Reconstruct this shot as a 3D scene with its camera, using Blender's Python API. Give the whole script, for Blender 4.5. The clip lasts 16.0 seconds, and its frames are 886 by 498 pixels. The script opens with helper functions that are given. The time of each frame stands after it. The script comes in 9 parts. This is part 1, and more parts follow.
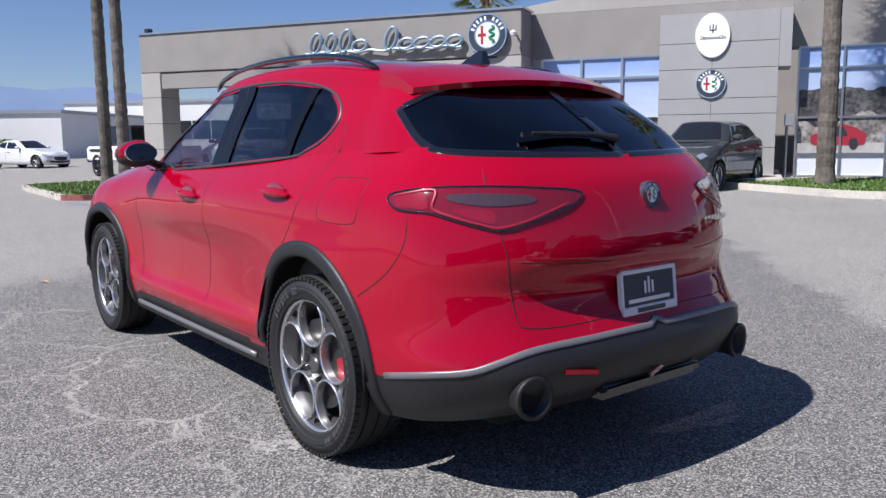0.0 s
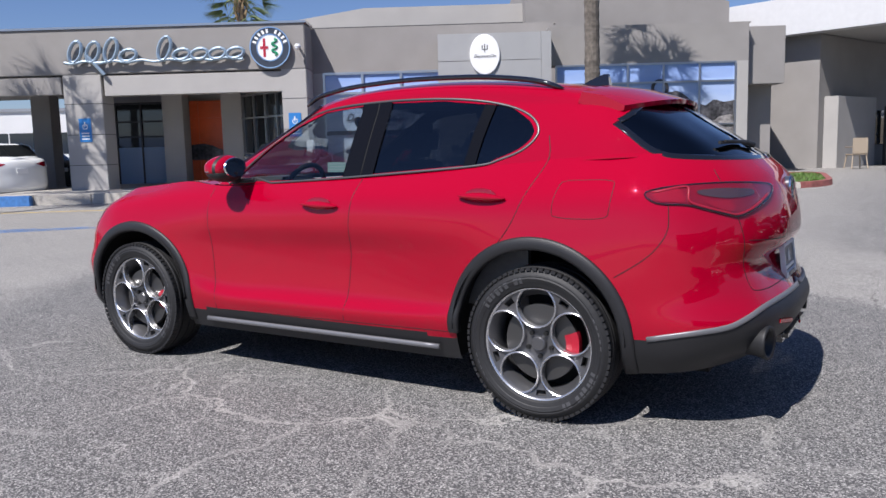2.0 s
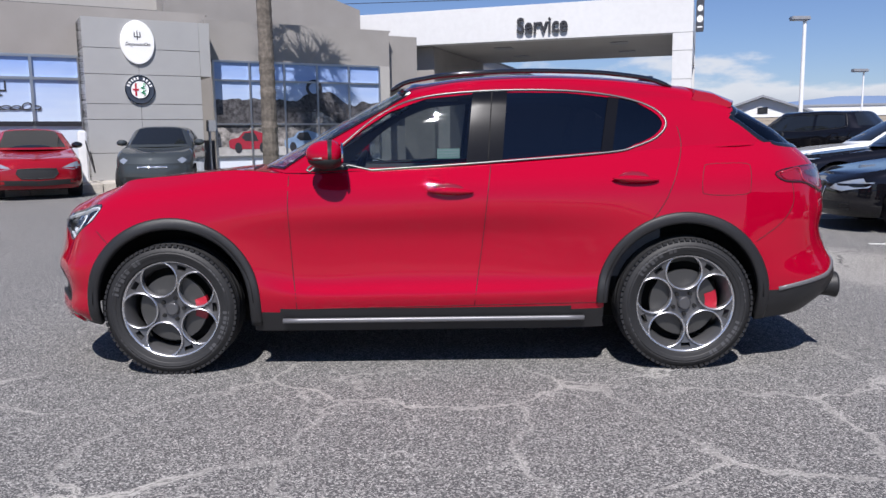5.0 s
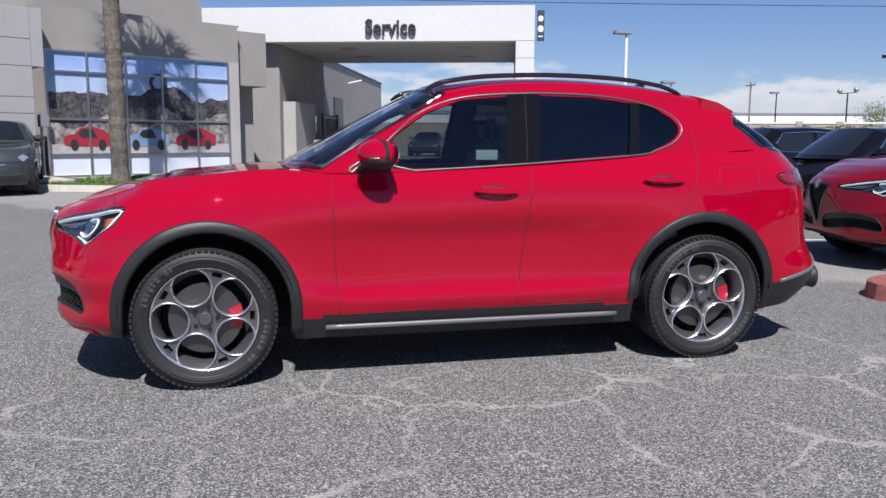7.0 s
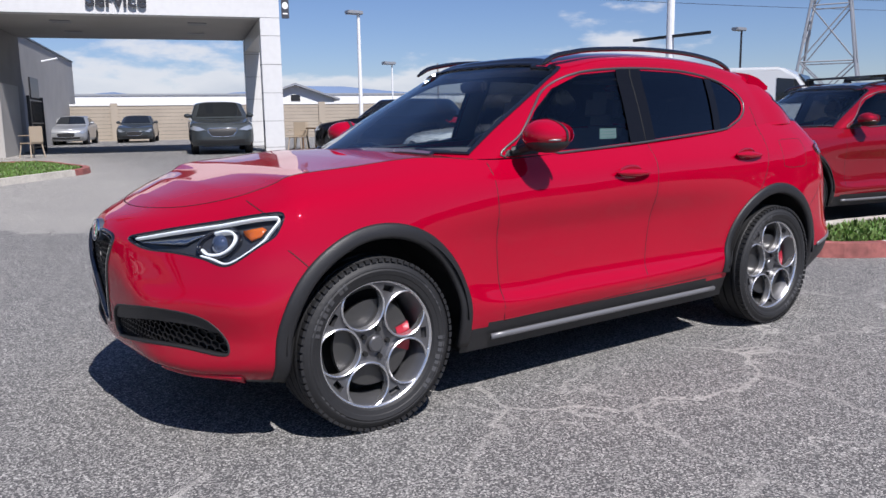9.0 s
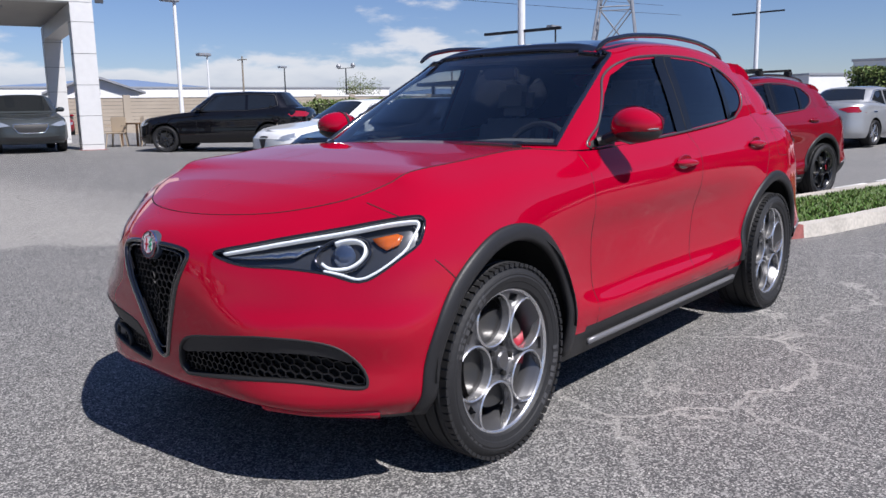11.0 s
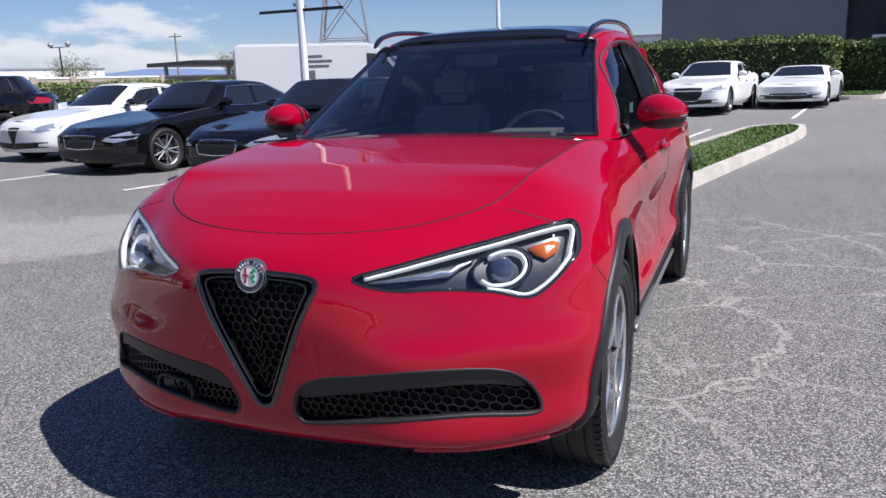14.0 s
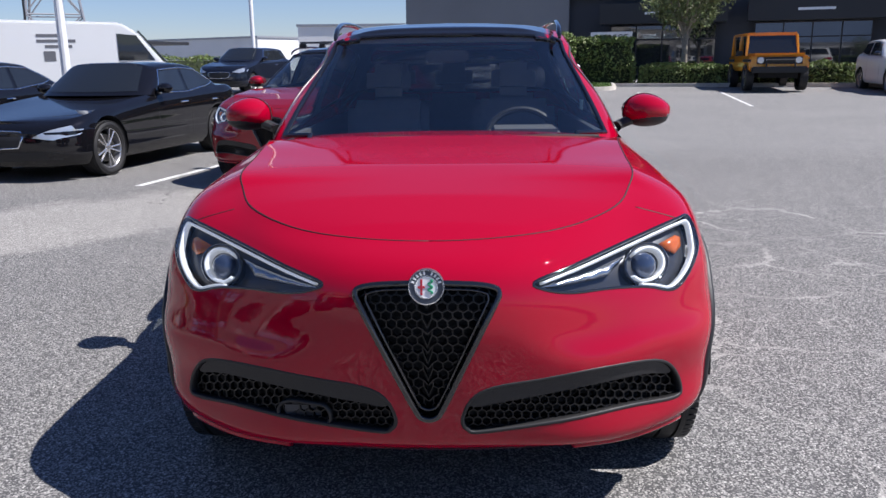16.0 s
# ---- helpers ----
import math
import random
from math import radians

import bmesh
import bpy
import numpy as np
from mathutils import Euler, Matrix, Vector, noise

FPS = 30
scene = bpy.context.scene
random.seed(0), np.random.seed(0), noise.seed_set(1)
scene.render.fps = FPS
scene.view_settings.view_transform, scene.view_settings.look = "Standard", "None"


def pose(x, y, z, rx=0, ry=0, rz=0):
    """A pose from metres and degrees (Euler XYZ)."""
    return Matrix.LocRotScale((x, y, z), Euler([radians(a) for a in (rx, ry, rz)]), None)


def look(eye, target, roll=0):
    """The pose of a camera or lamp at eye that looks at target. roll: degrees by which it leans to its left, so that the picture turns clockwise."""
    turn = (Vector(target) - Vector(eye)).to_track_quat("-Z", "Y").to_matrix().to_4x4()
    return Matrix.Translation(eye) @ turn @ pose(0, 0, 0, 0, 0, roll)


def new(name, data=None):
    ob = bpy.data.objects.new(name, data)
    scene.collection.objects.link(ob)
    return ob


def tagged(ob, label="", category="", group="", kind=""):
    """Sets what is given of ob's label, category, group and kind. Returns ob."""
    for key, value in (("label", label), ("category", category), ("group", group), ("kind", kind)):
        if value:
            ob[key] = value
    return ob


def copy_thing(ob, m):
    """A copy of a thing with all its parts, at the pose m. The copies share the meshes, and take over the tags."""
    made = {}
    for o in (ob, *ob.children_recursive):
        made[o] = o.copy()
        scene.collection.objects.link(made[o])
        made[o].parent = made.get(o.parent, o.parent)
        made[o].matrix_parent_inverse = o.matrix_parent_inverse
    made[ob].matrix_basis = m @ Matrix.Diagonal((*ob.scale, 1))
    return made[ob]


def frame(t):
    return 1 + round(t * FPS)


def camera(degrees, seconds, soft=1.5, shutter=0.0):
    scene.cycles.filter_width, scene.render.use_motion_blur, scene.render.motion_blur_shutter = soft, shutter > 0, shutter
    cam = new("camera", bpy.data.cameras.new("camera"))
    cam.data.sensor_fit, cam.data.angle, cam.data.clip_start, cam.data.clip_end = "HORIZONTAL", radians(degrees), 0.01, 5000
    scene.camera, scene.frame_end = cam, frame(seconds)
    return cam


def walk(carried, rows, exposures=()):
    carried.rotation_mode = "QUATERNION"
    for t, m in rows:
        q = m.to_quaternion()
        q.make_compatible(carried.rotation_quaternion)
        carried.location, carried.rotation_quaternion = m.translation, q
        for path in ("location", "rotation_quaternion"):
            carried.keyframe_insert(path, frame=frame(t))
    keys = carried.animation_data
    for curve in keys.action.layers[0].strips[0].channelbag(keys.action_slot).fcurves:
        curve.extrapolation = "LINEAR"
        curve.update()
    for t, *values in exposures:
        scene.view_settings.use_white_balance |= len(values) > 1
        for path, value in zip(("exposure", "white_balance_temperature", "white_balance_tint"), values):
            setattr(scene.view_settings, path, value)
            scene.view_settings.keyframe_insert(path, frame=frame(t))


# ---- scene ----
cam = camera(58.2, 16.0)
PATH = [
    (0, (-4.184, 2.419, 1.26), (-2.629, 1.191, 0.99), -0.5),
    (0.5, (-4.082, 2.813, 1.26), (-2.586, 1.513, 0.993), -1.0),
    (1, (-3.793, 3.247, 1.257), (-2.403, 1.833, 0.995), -1.3),
    (1.5, (-3.406, 3.736, 1.282), (-2.174, 2.182, 1.026), -1.6),
    (2, (-2.928, 4.222, 1.288), (-1.896, 2.528, 1.035), -1.5),
    (2.5, (-2.389, 4.65, 1.291), (-1.572, 2.842, 1.037), -1.4),
    (3, (-1.798, 4.997, 1.28), (-1.209, 3.103, 1.023), -1.1),
    (3.5, (-1.188, 5.193, 1.274), (-0.809, 3.247, 1.013), -1.0),
    (4, (-0.621, 5.253, 1.269), (-0.419, 3.282, 1.001), -1.0),
    (4.5, (-0.244, 5.196, 1.271), (-0.165, 3.216, 0.998), -0.9),
    (5, (-0.084, 5.181, 1.276), (-0.085, 3.2, 1.002), -0.7),
    (5.2, (-0.066, 5.18, 1.276), (-0.092, 3.199, 1.003), -0.5),
    (7.3, (1.486, 4.939, 1.28), (0.922, 3.04, 1.002), 0.0),
    (7.5, (1.713, 4.826, 1.26), (1.076, 2.951, 0.976), -0.2),
    (8, (2.234, 4.485, 1.287), (1.409, 2.687, 0.988), -0.6),
    (8.5, (2.712, 4.102, 1.28), (1.715, 2.396, 0.968), -0.7),
    (9, (3.04, 3.652, 1.285), (1.893, 2.046, 0.962), -0.9),
    (9.2, (3.163, 3.482, 1.281), (1.961, 1.917, 0.953), -0.7),
    (11.3, (3.715, 2.514, 1.275), (2.194, 1.261, 0.932), -0.9),
    (11.5, (3.726, 2.508, 1.273), (2.194, 1.269, 0.931), -0.7),
    (12, (3.734, 2.495, 1.277), (2.172, 1.293, 0.935), -0.5),
    (12.5, (3.755, 2.439, 1.272), (2.158, 1.285, 0.927), -0.7),
    (13, (3.822, 2.198, 1.265), (2.168, 1.135, 0.902), -1.1),
    (13.5, (3.961, 1.779, 1.305), (2.226, 0.862, 0.918), -1.5),
    (14, (4.135, 1.327, 1.359), (2.313, 0.611, 0.948), -2.0),
    (14.5, (4.208, 0.872, 1.404), (2.319, 0.376, 0.973), -2.0),
    (15, (4.328, 0.511, 1.433), (2.404, 0.193, 0.988), -1.9),
    (15.5, (4.422, 0.281, 1.435), (2.481, 0.073, 0.996), -1.8),
    (16, (4.368, 0.128, 1.436), (2.422, 0.053, 0.977), -0.7),
]
walk(cam, [(t, look(eye, target, roll)) for t, eye, target, roll in PATH], [(0.0, 0.5, 6350, 13), (2.5, 0.42, 6350, 13), (12.5, 0.42, 6350, 13), (15.0, 0.64, 6350, 13), (16.0, 0.68, 6350, 13)])


# ---- light and exposure ----
world = bpy.data.worlds.new("sky")
scene.world = world
world.use_nodes = True
SUN_DIR = Vector((0.06, 0.60, 0.80)).normalized()
sun_az = math.atan2(SUN_DIR.x, SUN_DIR.y)
sun_el = math.asin(SUN_DIR.z)


def build_sky():
    nt = world.node_tree
    nt.nodes.clear()
    out = nt.nodes.new("ShaderNodeOutputWorld")
    bg = nt.nodes.new("ShaderNodeBackground")
    sky = nt.nodes.new("ShaderNodeTexSky")
    sky.sky_type, sky.sun_disc = "NISHITA", False
    sky.sun_elevation, sky.sun_rotation = sun_el, sun_az
    sky.air_density, sky.dust_density, sky.ozone_density = 1.0, 0.05, 4.5
    co = nt.nodes.new("ShaderNodeTexCoord")
    sep = nt.nodes.new("ShaderNodeSeparateXYZ")
    nt.links.new(co.outputs["Generated"], sep.inputs[0])
    # cloud bank low over the hills, cumulus edges from noise
    mp = nt.nodes.new("ShaderNodeMapping")
    mp.inputs["Scale"].default_value = (1.0, 1.0, 3.2)
    nt.links.new(co.outputs["Generated"], mp.inputs[0])
    nz = nt.nodes.new("ShaderNodeTexNoise")
    nz.inputs["Scale"].default_value, nz.inputs["Detail"].default_value, nz.inputs["Roughness"].default_value = 3.3, 9.0, 0.56
    nt.links.new(mp.outputs[0], nz.inputs["Vector"])

    def m(op, a, b=None, c=None):
        n = nt.nodes.new("ShaderNodeMath")
        n.operation = op
        for i, v in enumerate((a, b, c)):
            if v is None:
                continue
            if isinstance(v, (int, float)):
                n.inputs[i].default_value = v
            else:
                nt.links.new(v, n.inputs[i])
        return n.outputs[0]

    def ramp(v, a, b):
        n = nt.nodes.new("ShaderNodeMapRange")
        n.interpolation_type = "SMOOTHSTEP"
        nt.links.new(v, n.inputs[0])
        n.inputs[1].default_value, n.inputs[2].default_value = a, b
        return n.outputs[0]
    z = sep.outputs[2]
    # the bank stands in the direction of the service court
    side = m("ADD", m("MULTIPLY", sep.outputs[0], -0.50), m("MULTIPLY", sep.outputs[1], -0.86))
    bank = ramp(side, 0.84, 0.93)
    top = m("ADD", m("MULTIPLY", nz.outputs[0], 0.36), -0.085)
    cover = m("MULTIPLY", ramp(m("SUBTRACT", top, z), -0.004, 0.022), bank)
    # whiter tops, grey-blue base
    shade = ramp(m("SUBTRACT", top, z), 0.0, 0.13)
    cr = nt.nodes.new("ShaderNodeMix")
    cr.data_type = "RGBA"
    nt.links.new(shade, cr.inputs[0])
    cr.inputs[6].default_value = (10.5, 10.7, 11.0, 1)
    cr.inputs[7].default_value = (5.2, 6.2, 7.8, 1)
    mx = nt.nodes.new("ShaderNodeMix")
    mx.data_type = "RGBA"
    nt.links.new(m("MULTIPLY", cover, 0.85), mx.inputs[0])
    clear = nt.nodes.new("ShaderNodeMix")
    clear.data_type, clear.blend_type = "RGBA", "MULTIPLY"
    clear.inputs[0].default_value = 1.0
    clear.inputs[7].default_value = (0.94, 0.98, 1.2, 1)
    nt.links.new(sky.outputs[0], clear.inputs[6])
    nt.links.new(clear.outputs[2], mx.inputs[6])
    nt.links.new(cr.outputs[2], mx.inputs[7])
    nt.links.new(mx.outputs[2], bg.inputs[0])
    bg.inputs[1].default_value = 0.057
    nt.links.new(bg.outputs[0], out.inputs[0])


build_sky()
sun = new("sun", bpy.data.lights.new("sun", "SUN"))
sun.data.energy, sun.data.angle, sun.data.color = 4.9, radians(0.53), (1.0, 0.965, 0.93)
sun.matrix_world = look(SUN_DIR * 50, (0, 0, 0))


# ---- helpers of this scene ----
def material(name, color, rough=0.6, metal=0.0, coat=0.0, spec=0.5, grain=None, bump=0.0, vary=0.0, scale=8.0, mottle=0.0, mscale=1.0, emit=None, alpha=None):
    """A Principled material with two scales of variation: fine grain (scale) and broad mottling (mscale)."""
    mat = bpy.data.materials.new(name)
    mat.use_nodes = True
    nt = mat.node_tree
    b = nt.nodes["Principled BSDF"]
    b.inputs["Roughness"].default_value, b.inputs["Metallic"].default_value = rough, metal
    b.inputs["Coat Weight"].default_value, b.inputs["Coat Roughness"].default_value = coat, 0.03
    b.inputs["Specular IOR Level"].default_value = spec
    b.inputs["Base Color"].default_value = (*color, 1)
    if emit:
        b.inputs["Emission Color"].default_value, b.inputs["Emission Strength"].default_value = (*emit[0], 1), emit[1]
    if vary or mottle or bump:
        co = nt.nodes.new("ShaderNodeTexCoord")
        fine = nt.nodes.new("ShaderNodeTexNoise")
        fine.inputs["Scale"].default_value, fine.inputs["Detail"].default_value = scale, 6
        nt.links.new(co.outputs["Object"], fine.inputs["Vector"])
        broad = nt.nodes.new("ShaderNodeTexNoise")
        broad.inputs["Scale"].default_value, broad.inputs["Detail"].default_value = mscale, 5
        nt.links.new(co.outputs["Object"], broad.inputs["Vector"])
        hsv = nt.nodes.new("ShaderNodeHueSaturation")
        hsv.inputs["Color"].default_value = (*color, 1)
        f1 = nt.nodes.new("ShaderNodeMapRange")
        f1.inputs[1].default_value, f1.inputs[2].default_value = 0.3, 0.7
        f1.inputs[3].default_value, f1.inputs[4].default_value = 1 - vary, 1 + vary
        nt.links.new(fine.outputs[0], f1.inputs[0])
        f2 = nt.nodes.new("ShaderNodeMapRange")
        f2.inputs[1].default_value, f2.inputs[2].default_value = 0.3, 0.7
        f2.inputs[3].default_value, f2.inputs[4].default_value = 1 - mottle, 1 + mottle
        nt.links.new(broad.outputs[0], f2.inputs[0])
        mu = nt.nodes.new("ShaderNodeMath")
        mu.operation = "MULTIPLY"
        nt.links.new(f1.outputs[0], mu.inputs[0])
        nt.links.new(f2.outputs[0], mu.inputs[1])
        nt.links.new(mu.outputs[0], hsv.inputs["Value"])
        nt.links.new(hsv.outputs[0], b.inputs["Base Color"])
        if bump:
            bp = nt.nodes.new("ShaderNodeBump")
            bp.inputs["Strength"].default_value, bp.inputs["Distance"].default_value = bump, 0.01
            nt.links.new(fine.outputs[0], bp.inputs["Height"])
            nt.links.new(bp.outputs[0], b.inputs["Normal"])
    return mat


def mesh_of(name, verts, faces, smooth=False):
    me = bpy.data.meshes.new(name)
    me.from_pydata([tuple(v) for v in verts], [], faces)
    if smooth:
        me.shade_smooth()
    me.update()
    return me


def part(name, data, mat, parent=None, label="", smooth=False):
    """Links a bmesh or a mesh as one object under its thing."""
    if isinstance(data, bmesh.types.BMesh):
        me = bpy.data.meshes.new(name)
        bmesh.ops.recalc_face_normals(data, faces=data.faces)
        data.to_mesh(me)
        data.free()
        if smooth:
            me.shade_smooth()
    else:
        me = data
    if mat is not None and not me.materials:
        me.materials.append(mat)
    ob = new(name, me)
    ob.parent = parent
    return tagged(ob, label)


def thing(name, m, label, category, group="", kind=""):
    ob = new(name)
    ob.empty_display_size = 0.2
    ob.matrix_basis = m
    return tagged(ob, label, category, group, kind)


def add_box(bm, x0, x1, y0, y1, z0, z1, m=None):
    vs = [bm.verts.new((x, y, z)) for x in (x0, x1) for y in (y0, y1) for z in (z0, z1)]
    if m is not None:
        for v in vs:
            v.co = m @ v.co
    for q in ((0, 1, 3, 2), (4, 6, 7, 5), (0, 4, 5, 1), (2, 3, 7, 6), (0, 2, 6, 4), (1, 5, 7, 3)):
        bm.faces.new([vs[i] for i in q])
    return vs


def box(x0, x1, y0, y1, z0, z1, bevel=0.0, m=None):
    bm = bmesh.new()
    add_box(bm, min(x0, x1), max(x0, x1), min(y0, y1), max(y0, y1), min(z0, z1), max(z0, z1), m)
    bmesh.ops.recalc_face_normals(bm, faces=bm.faces)
    if bevel:
        bmesh.ops.bevel(bm, geom=bm.edges[:] + bm.verts[:], offset=bevel, segments=2, affect="EDGES", clamp_overlap=True)
    return bm


def tube(path, radius, seg=10, closed=False, caps=True):
    """A tube along a list of points; radius may be one number or one per point."""
    pts = [Vector(p) for p in path]
    n = len(pts)
    rad = [radius] * n if isinstance(radius, (int, float)) else list(radius)
    bm = bmesh.new()
    rings, side = [], None
    for i, p in enumerate(pts):
        a, b = (pts[i - 1], pts[(i + 1) % n]) if closed else (pts[max(i - 1, 0)], pts[min(i + 1, n - 1)])
        d = (b - a).normalized()
        if side is None:
            side = d.cross(Vector((0, 0, 1)) if abs(d.z) < 0.9 else Vector((1, 0, 0))).normalized()
        side = (side - d * side.dot(d)).normalized()
        up = d.cross(side)
        rings.append([bm.verts.new(p + rad[i] * (math.cos(t) * side + math.sin(t) * up)) for t in (2 * math.pi * k / seg for k in range(seg))])
    for i in range(n if closed else n - 1):
        r0, r1 = rings[i], rings[(i + 1) % n]
        for k in range(seg):
            bm.faces.new((r0[k], r0[(k + 1) % seg], r1[(k + 1) % seg], r1[k]))
    if caps and not closed:
        bm.faces.new(rings[0][::-1])
        bm.faces.new(rings[-1])
    return bm


def lathe(profile, seg=48, axis="y"):
    """Turns a profile of (radius, along) round an axis."""
    bm = bmesh.new()
    rings = []
    for r, a in profile:
        ring = []
        for k in range(seg):
            t = 2 * math.pi * k / seg
            c, s = r * math.cos(t), r * math.sin(t)
            ring.append(bm.verts.new({"y": (c, a, s), "z": (c, s, a), "x": (a, c, s)}[axis]))
        rings.append(ring)
    for r0, r1 in zip(rings, rings[1:]):
        for k in range(seg):
            bm.faces.new((r0[k], r0[(k + 1) % seg], r1[(k + 1) % seg], r1[k]))
    return bm


def prism(poly, y0, y1, axis="y"):
    """A polygon of (a, b) pushed from y0 to y1 along an axis."""
    bm = bmesh.new()
    put3 = {"y": lambda a, b, t: (a, t, b), "x": lambda a, b, t: (t, a, b), "z": lambda a, b, t: (a, b, t)}[axis]
    lo = [bm.verts.new(put3(a, b, y0)) for a, b in poly]
    hi = [bm.verts.new(put3(a, b, y1)) for a, b in poly]
    n = len(poly)
    bm.faces.new(lo)
    bm.faces.new(hi[::-1])
    for i in range(n):
        bm.faces.new((lo[i], lo[(i + 1) % n], hi[(i + 1) % n], hi[i]))
    bmesh.ops.recalc_face_normals(bm, faces=bm.faces)
    return bm


def merge(*bms):
    out = bmesh.new()
    for b in bms:
        me = bpy.data.meshes.new("tmp")
        b.to_mesh(me)
        b.free()
        out.from_mesh(me)
        bpy.data.meshes.remove(me)
    return out


def moved(bm, m):
    bmesh.ops.transform(bm, matrix=m, verts=bm.verts)
    return bm


def text_mesh(name, body, size, depth=0.0, shear=0.0, width=None, bold=0.0):
    """Lettering in the built-in font, as a mesh, upright in the xz plane and centred, facing -y."""
    cu = bpy.data.curves.new(name, "FONT")
    cu.body, cu.size, cu.extrude, cu.shear, cu.offset = body, size, depth / 2, shear, bold
    cu.align_x, cu.align_y, cu.resolution_u = "CENTER", "CENTER", 3
    ob = bpy.data.objects.new(name, cu)
    me = bpy.data.meshes.new_from_object(ob)
    bpy.data.objects.remove(ob)
    xs = [v.co.x for v in me.vertices]
    k = width / (max(xs) - min(xs)) if width else 1.0
    me.transform(Matrix.Rotation(radians(90), 4, "X") @ Matrix.Diagonal((k, 1, 1, 1)))
    return me


def ground_z(x, y):
    """The lot lies level round the car and climbs gently towards the showroom and the street."""
    s, t = -y - 4.0, -x - 12.0
    a = min(0.017 * (s + math.sqrt(s * s + 4.0)) / 2, 0.30)
    b = min(0.030 * (t + math.sqrt(t * t + 4.0)) / 2, 0.42)
    return max(a, b)


# ---- materials of the place ----
def asphalt_material():
    mat = bpy.data.materials.new("asphalt")
    mat.use_nodes = True
    nt = mat.node_tree
    N, L = nt.nodes, nt.links
    b = N["Principled BSDF"]
    geo = N.new("ShaderNodeNewGeometry")
    sep = N.new("ShaderNodeSeparateXYZ")
    L.new(geo.outputs["Position"], sep.inputs[0])

    def m(op, a, c=None, d=None, clamp=False):
        n = N.new("ShaderNodeMath")
        n.operation, n.use_clamp = op, clamp
        for i, v in enumerate((a, c, d)):
            if v is None:
                continue
            if isinstance(v, (int, float)):
                n.inputs[i].default_value = v
            else:
                L.new(v, n.inputs[i])
        return n.outputs[0]

    def noise_at(scale, detail=4, rough=0.55, vec=None):
        n = N.new("ShaderNodeTexNoise")
        n.inputs["Scale"].default_value, n.inputs["Detail"].default_value, n.inputs["Roughness"].default_value = scale, detail, rough
        L.new(vec or geo.outputs["Position"], n.inputs["Vector"])
        return n

    def step(v, a, c):
        n = N.new("ShaderNodeMapRange")
        n.interpolation_type = "SMOOTHSTEP"
        L.new(v, n.inputs[0])
        n.inputs[1].default_value, n.inputs[2].default_value = a, c
        return n.outputs[0]

    def mix(f, a, c, mode="MIX"):
        n = N.new("ShaderNodeMix")
        n.data_type, n.blend_type = "RGBA", mode
        if isinstance(f, (int, float)):
            n.inputs[0].default_value = f
        else:
            L.new(f, n.inputs[0])
        for i, v in ((6, a), (7, c)):
            if isinstance(v, tuple):
                n.inputs[i].default_value = (*v, 1)
            else:
                L.new(v, n.inputs[i])
        return n.outputs[2]
    x, y = sep.outputs[0], sep.outputs[1]
    wob = m("MULTIPLY", m("SUBTRACT", noise_at(1.3, 5).outputs[0], 0.5), 1.1)
    # stone grains in the binder
    vor = N.new("ShaderNodeTexVoronoi")
    vor.inputs["Scale"].default_value = 165
    L.new(geo.outputs["Position"], vor.inputs["Vector"])
    sepc = N.new("ShaderNodeSeparateColor")
    L.new(vor.outputs["Color"], sepc.inputs[0])
    grain = step(sepc.outputs[0], 0.35, 1.0)
    vor2 = N.new("ShaderNodeTexVoronoi")
    vor2.inputs["Scale"].default_value = 95
    L.new(geo.outputs["Position"], vor2.inputs["Vector"])
    sep2 = N.new("ShaderNodeSeparateColor")
    L.new(vor2.outputs["Color"], sep2.inputs[0])
    chips = m("MULTIPLY", step(sep2.outputs[1], 0.72, 0.9), m("LESS_THAN", vor2.outputs["Distance"], 0.42))
    dark = mix(grain, (0.042, 0.042, 0.043), (0.205, 0.201, 0.196))
    dark = mix(m("MULTIPLY", chips, 0.75), dark, (0.36, 0.35, 0.335))
    lightc = mix(grain, (0.115, 0.111, 0.105), (0.285, 0.276, 0.262))
    lightc = mix(m("MULTIPLY", chips, 0.6), lightc, (0.42, 0.41, 0.39))
    # where the older, sun-bleached surface lies
    q = m("ADD", m("MULTIPLY", x, -0.70), m("MULTIPLY", y, -0.714))
    q = m("ADD", q, wob)
    strip_a = step(m("ADD", m("ADD", x, m("MULTIPLY", y, 0.54)), wob), 3.7, 4.9)
    strip_b = m("MULTIPLY", m("MULTIPLY", step(q, 3.45, 3.75), step(m("ADD", y, wob), 0.1, -0.9)), m("SUBTRACT", 1.0, m("MULTIPLY", step(q, 5.3, 5.9), step(x, -0.5, -3.5))))
    far_dark = m("MULTIPLY", step(x, -7.0, -9.5), 0.75)
    old = m("MULTIPLY", m("MAXIMUM", strip_a, strip_b), 0.85)
    col = mix(old, dark, lightc)
    lot = mix(grain, (0.10, 0.10, 0.10), (0.19, 0.185, 0.18))
    col = mix(m("MULTIPLY", far_dark, m("SUBTRACT", 1.0, old)), col, lot)
    # broad stains and tyre-darkened lanes
    st = noise_at(0.55, 6, 0.6)
    col = mix(0.55, col, mix(step(st.outputs[0], 0.32, 0.68), (0.47, 0.46, 0.435), (0.59, 0.575, 0.54)), "MULTIPLY")
    gain = N.new("ShaderNodeHueSaturation")
    gain.inputs["Value"].default_value = 2.15
    L.new(col, gain.inputs["Color"])
    col = gain.outputs[0]
    st2 = noise_at(2.6, 6, 0.65)
    col = mix(m("MULTIPLY", step(st2.outputs[0], 0.58, 0.74), 0.16), col, (0.25, 0.23, 0.205))
    # crack network, dust-filled
    warp = noise_at(1.6, 6, 0.62)
    va = N.new("ShaderNodeVectorMath")
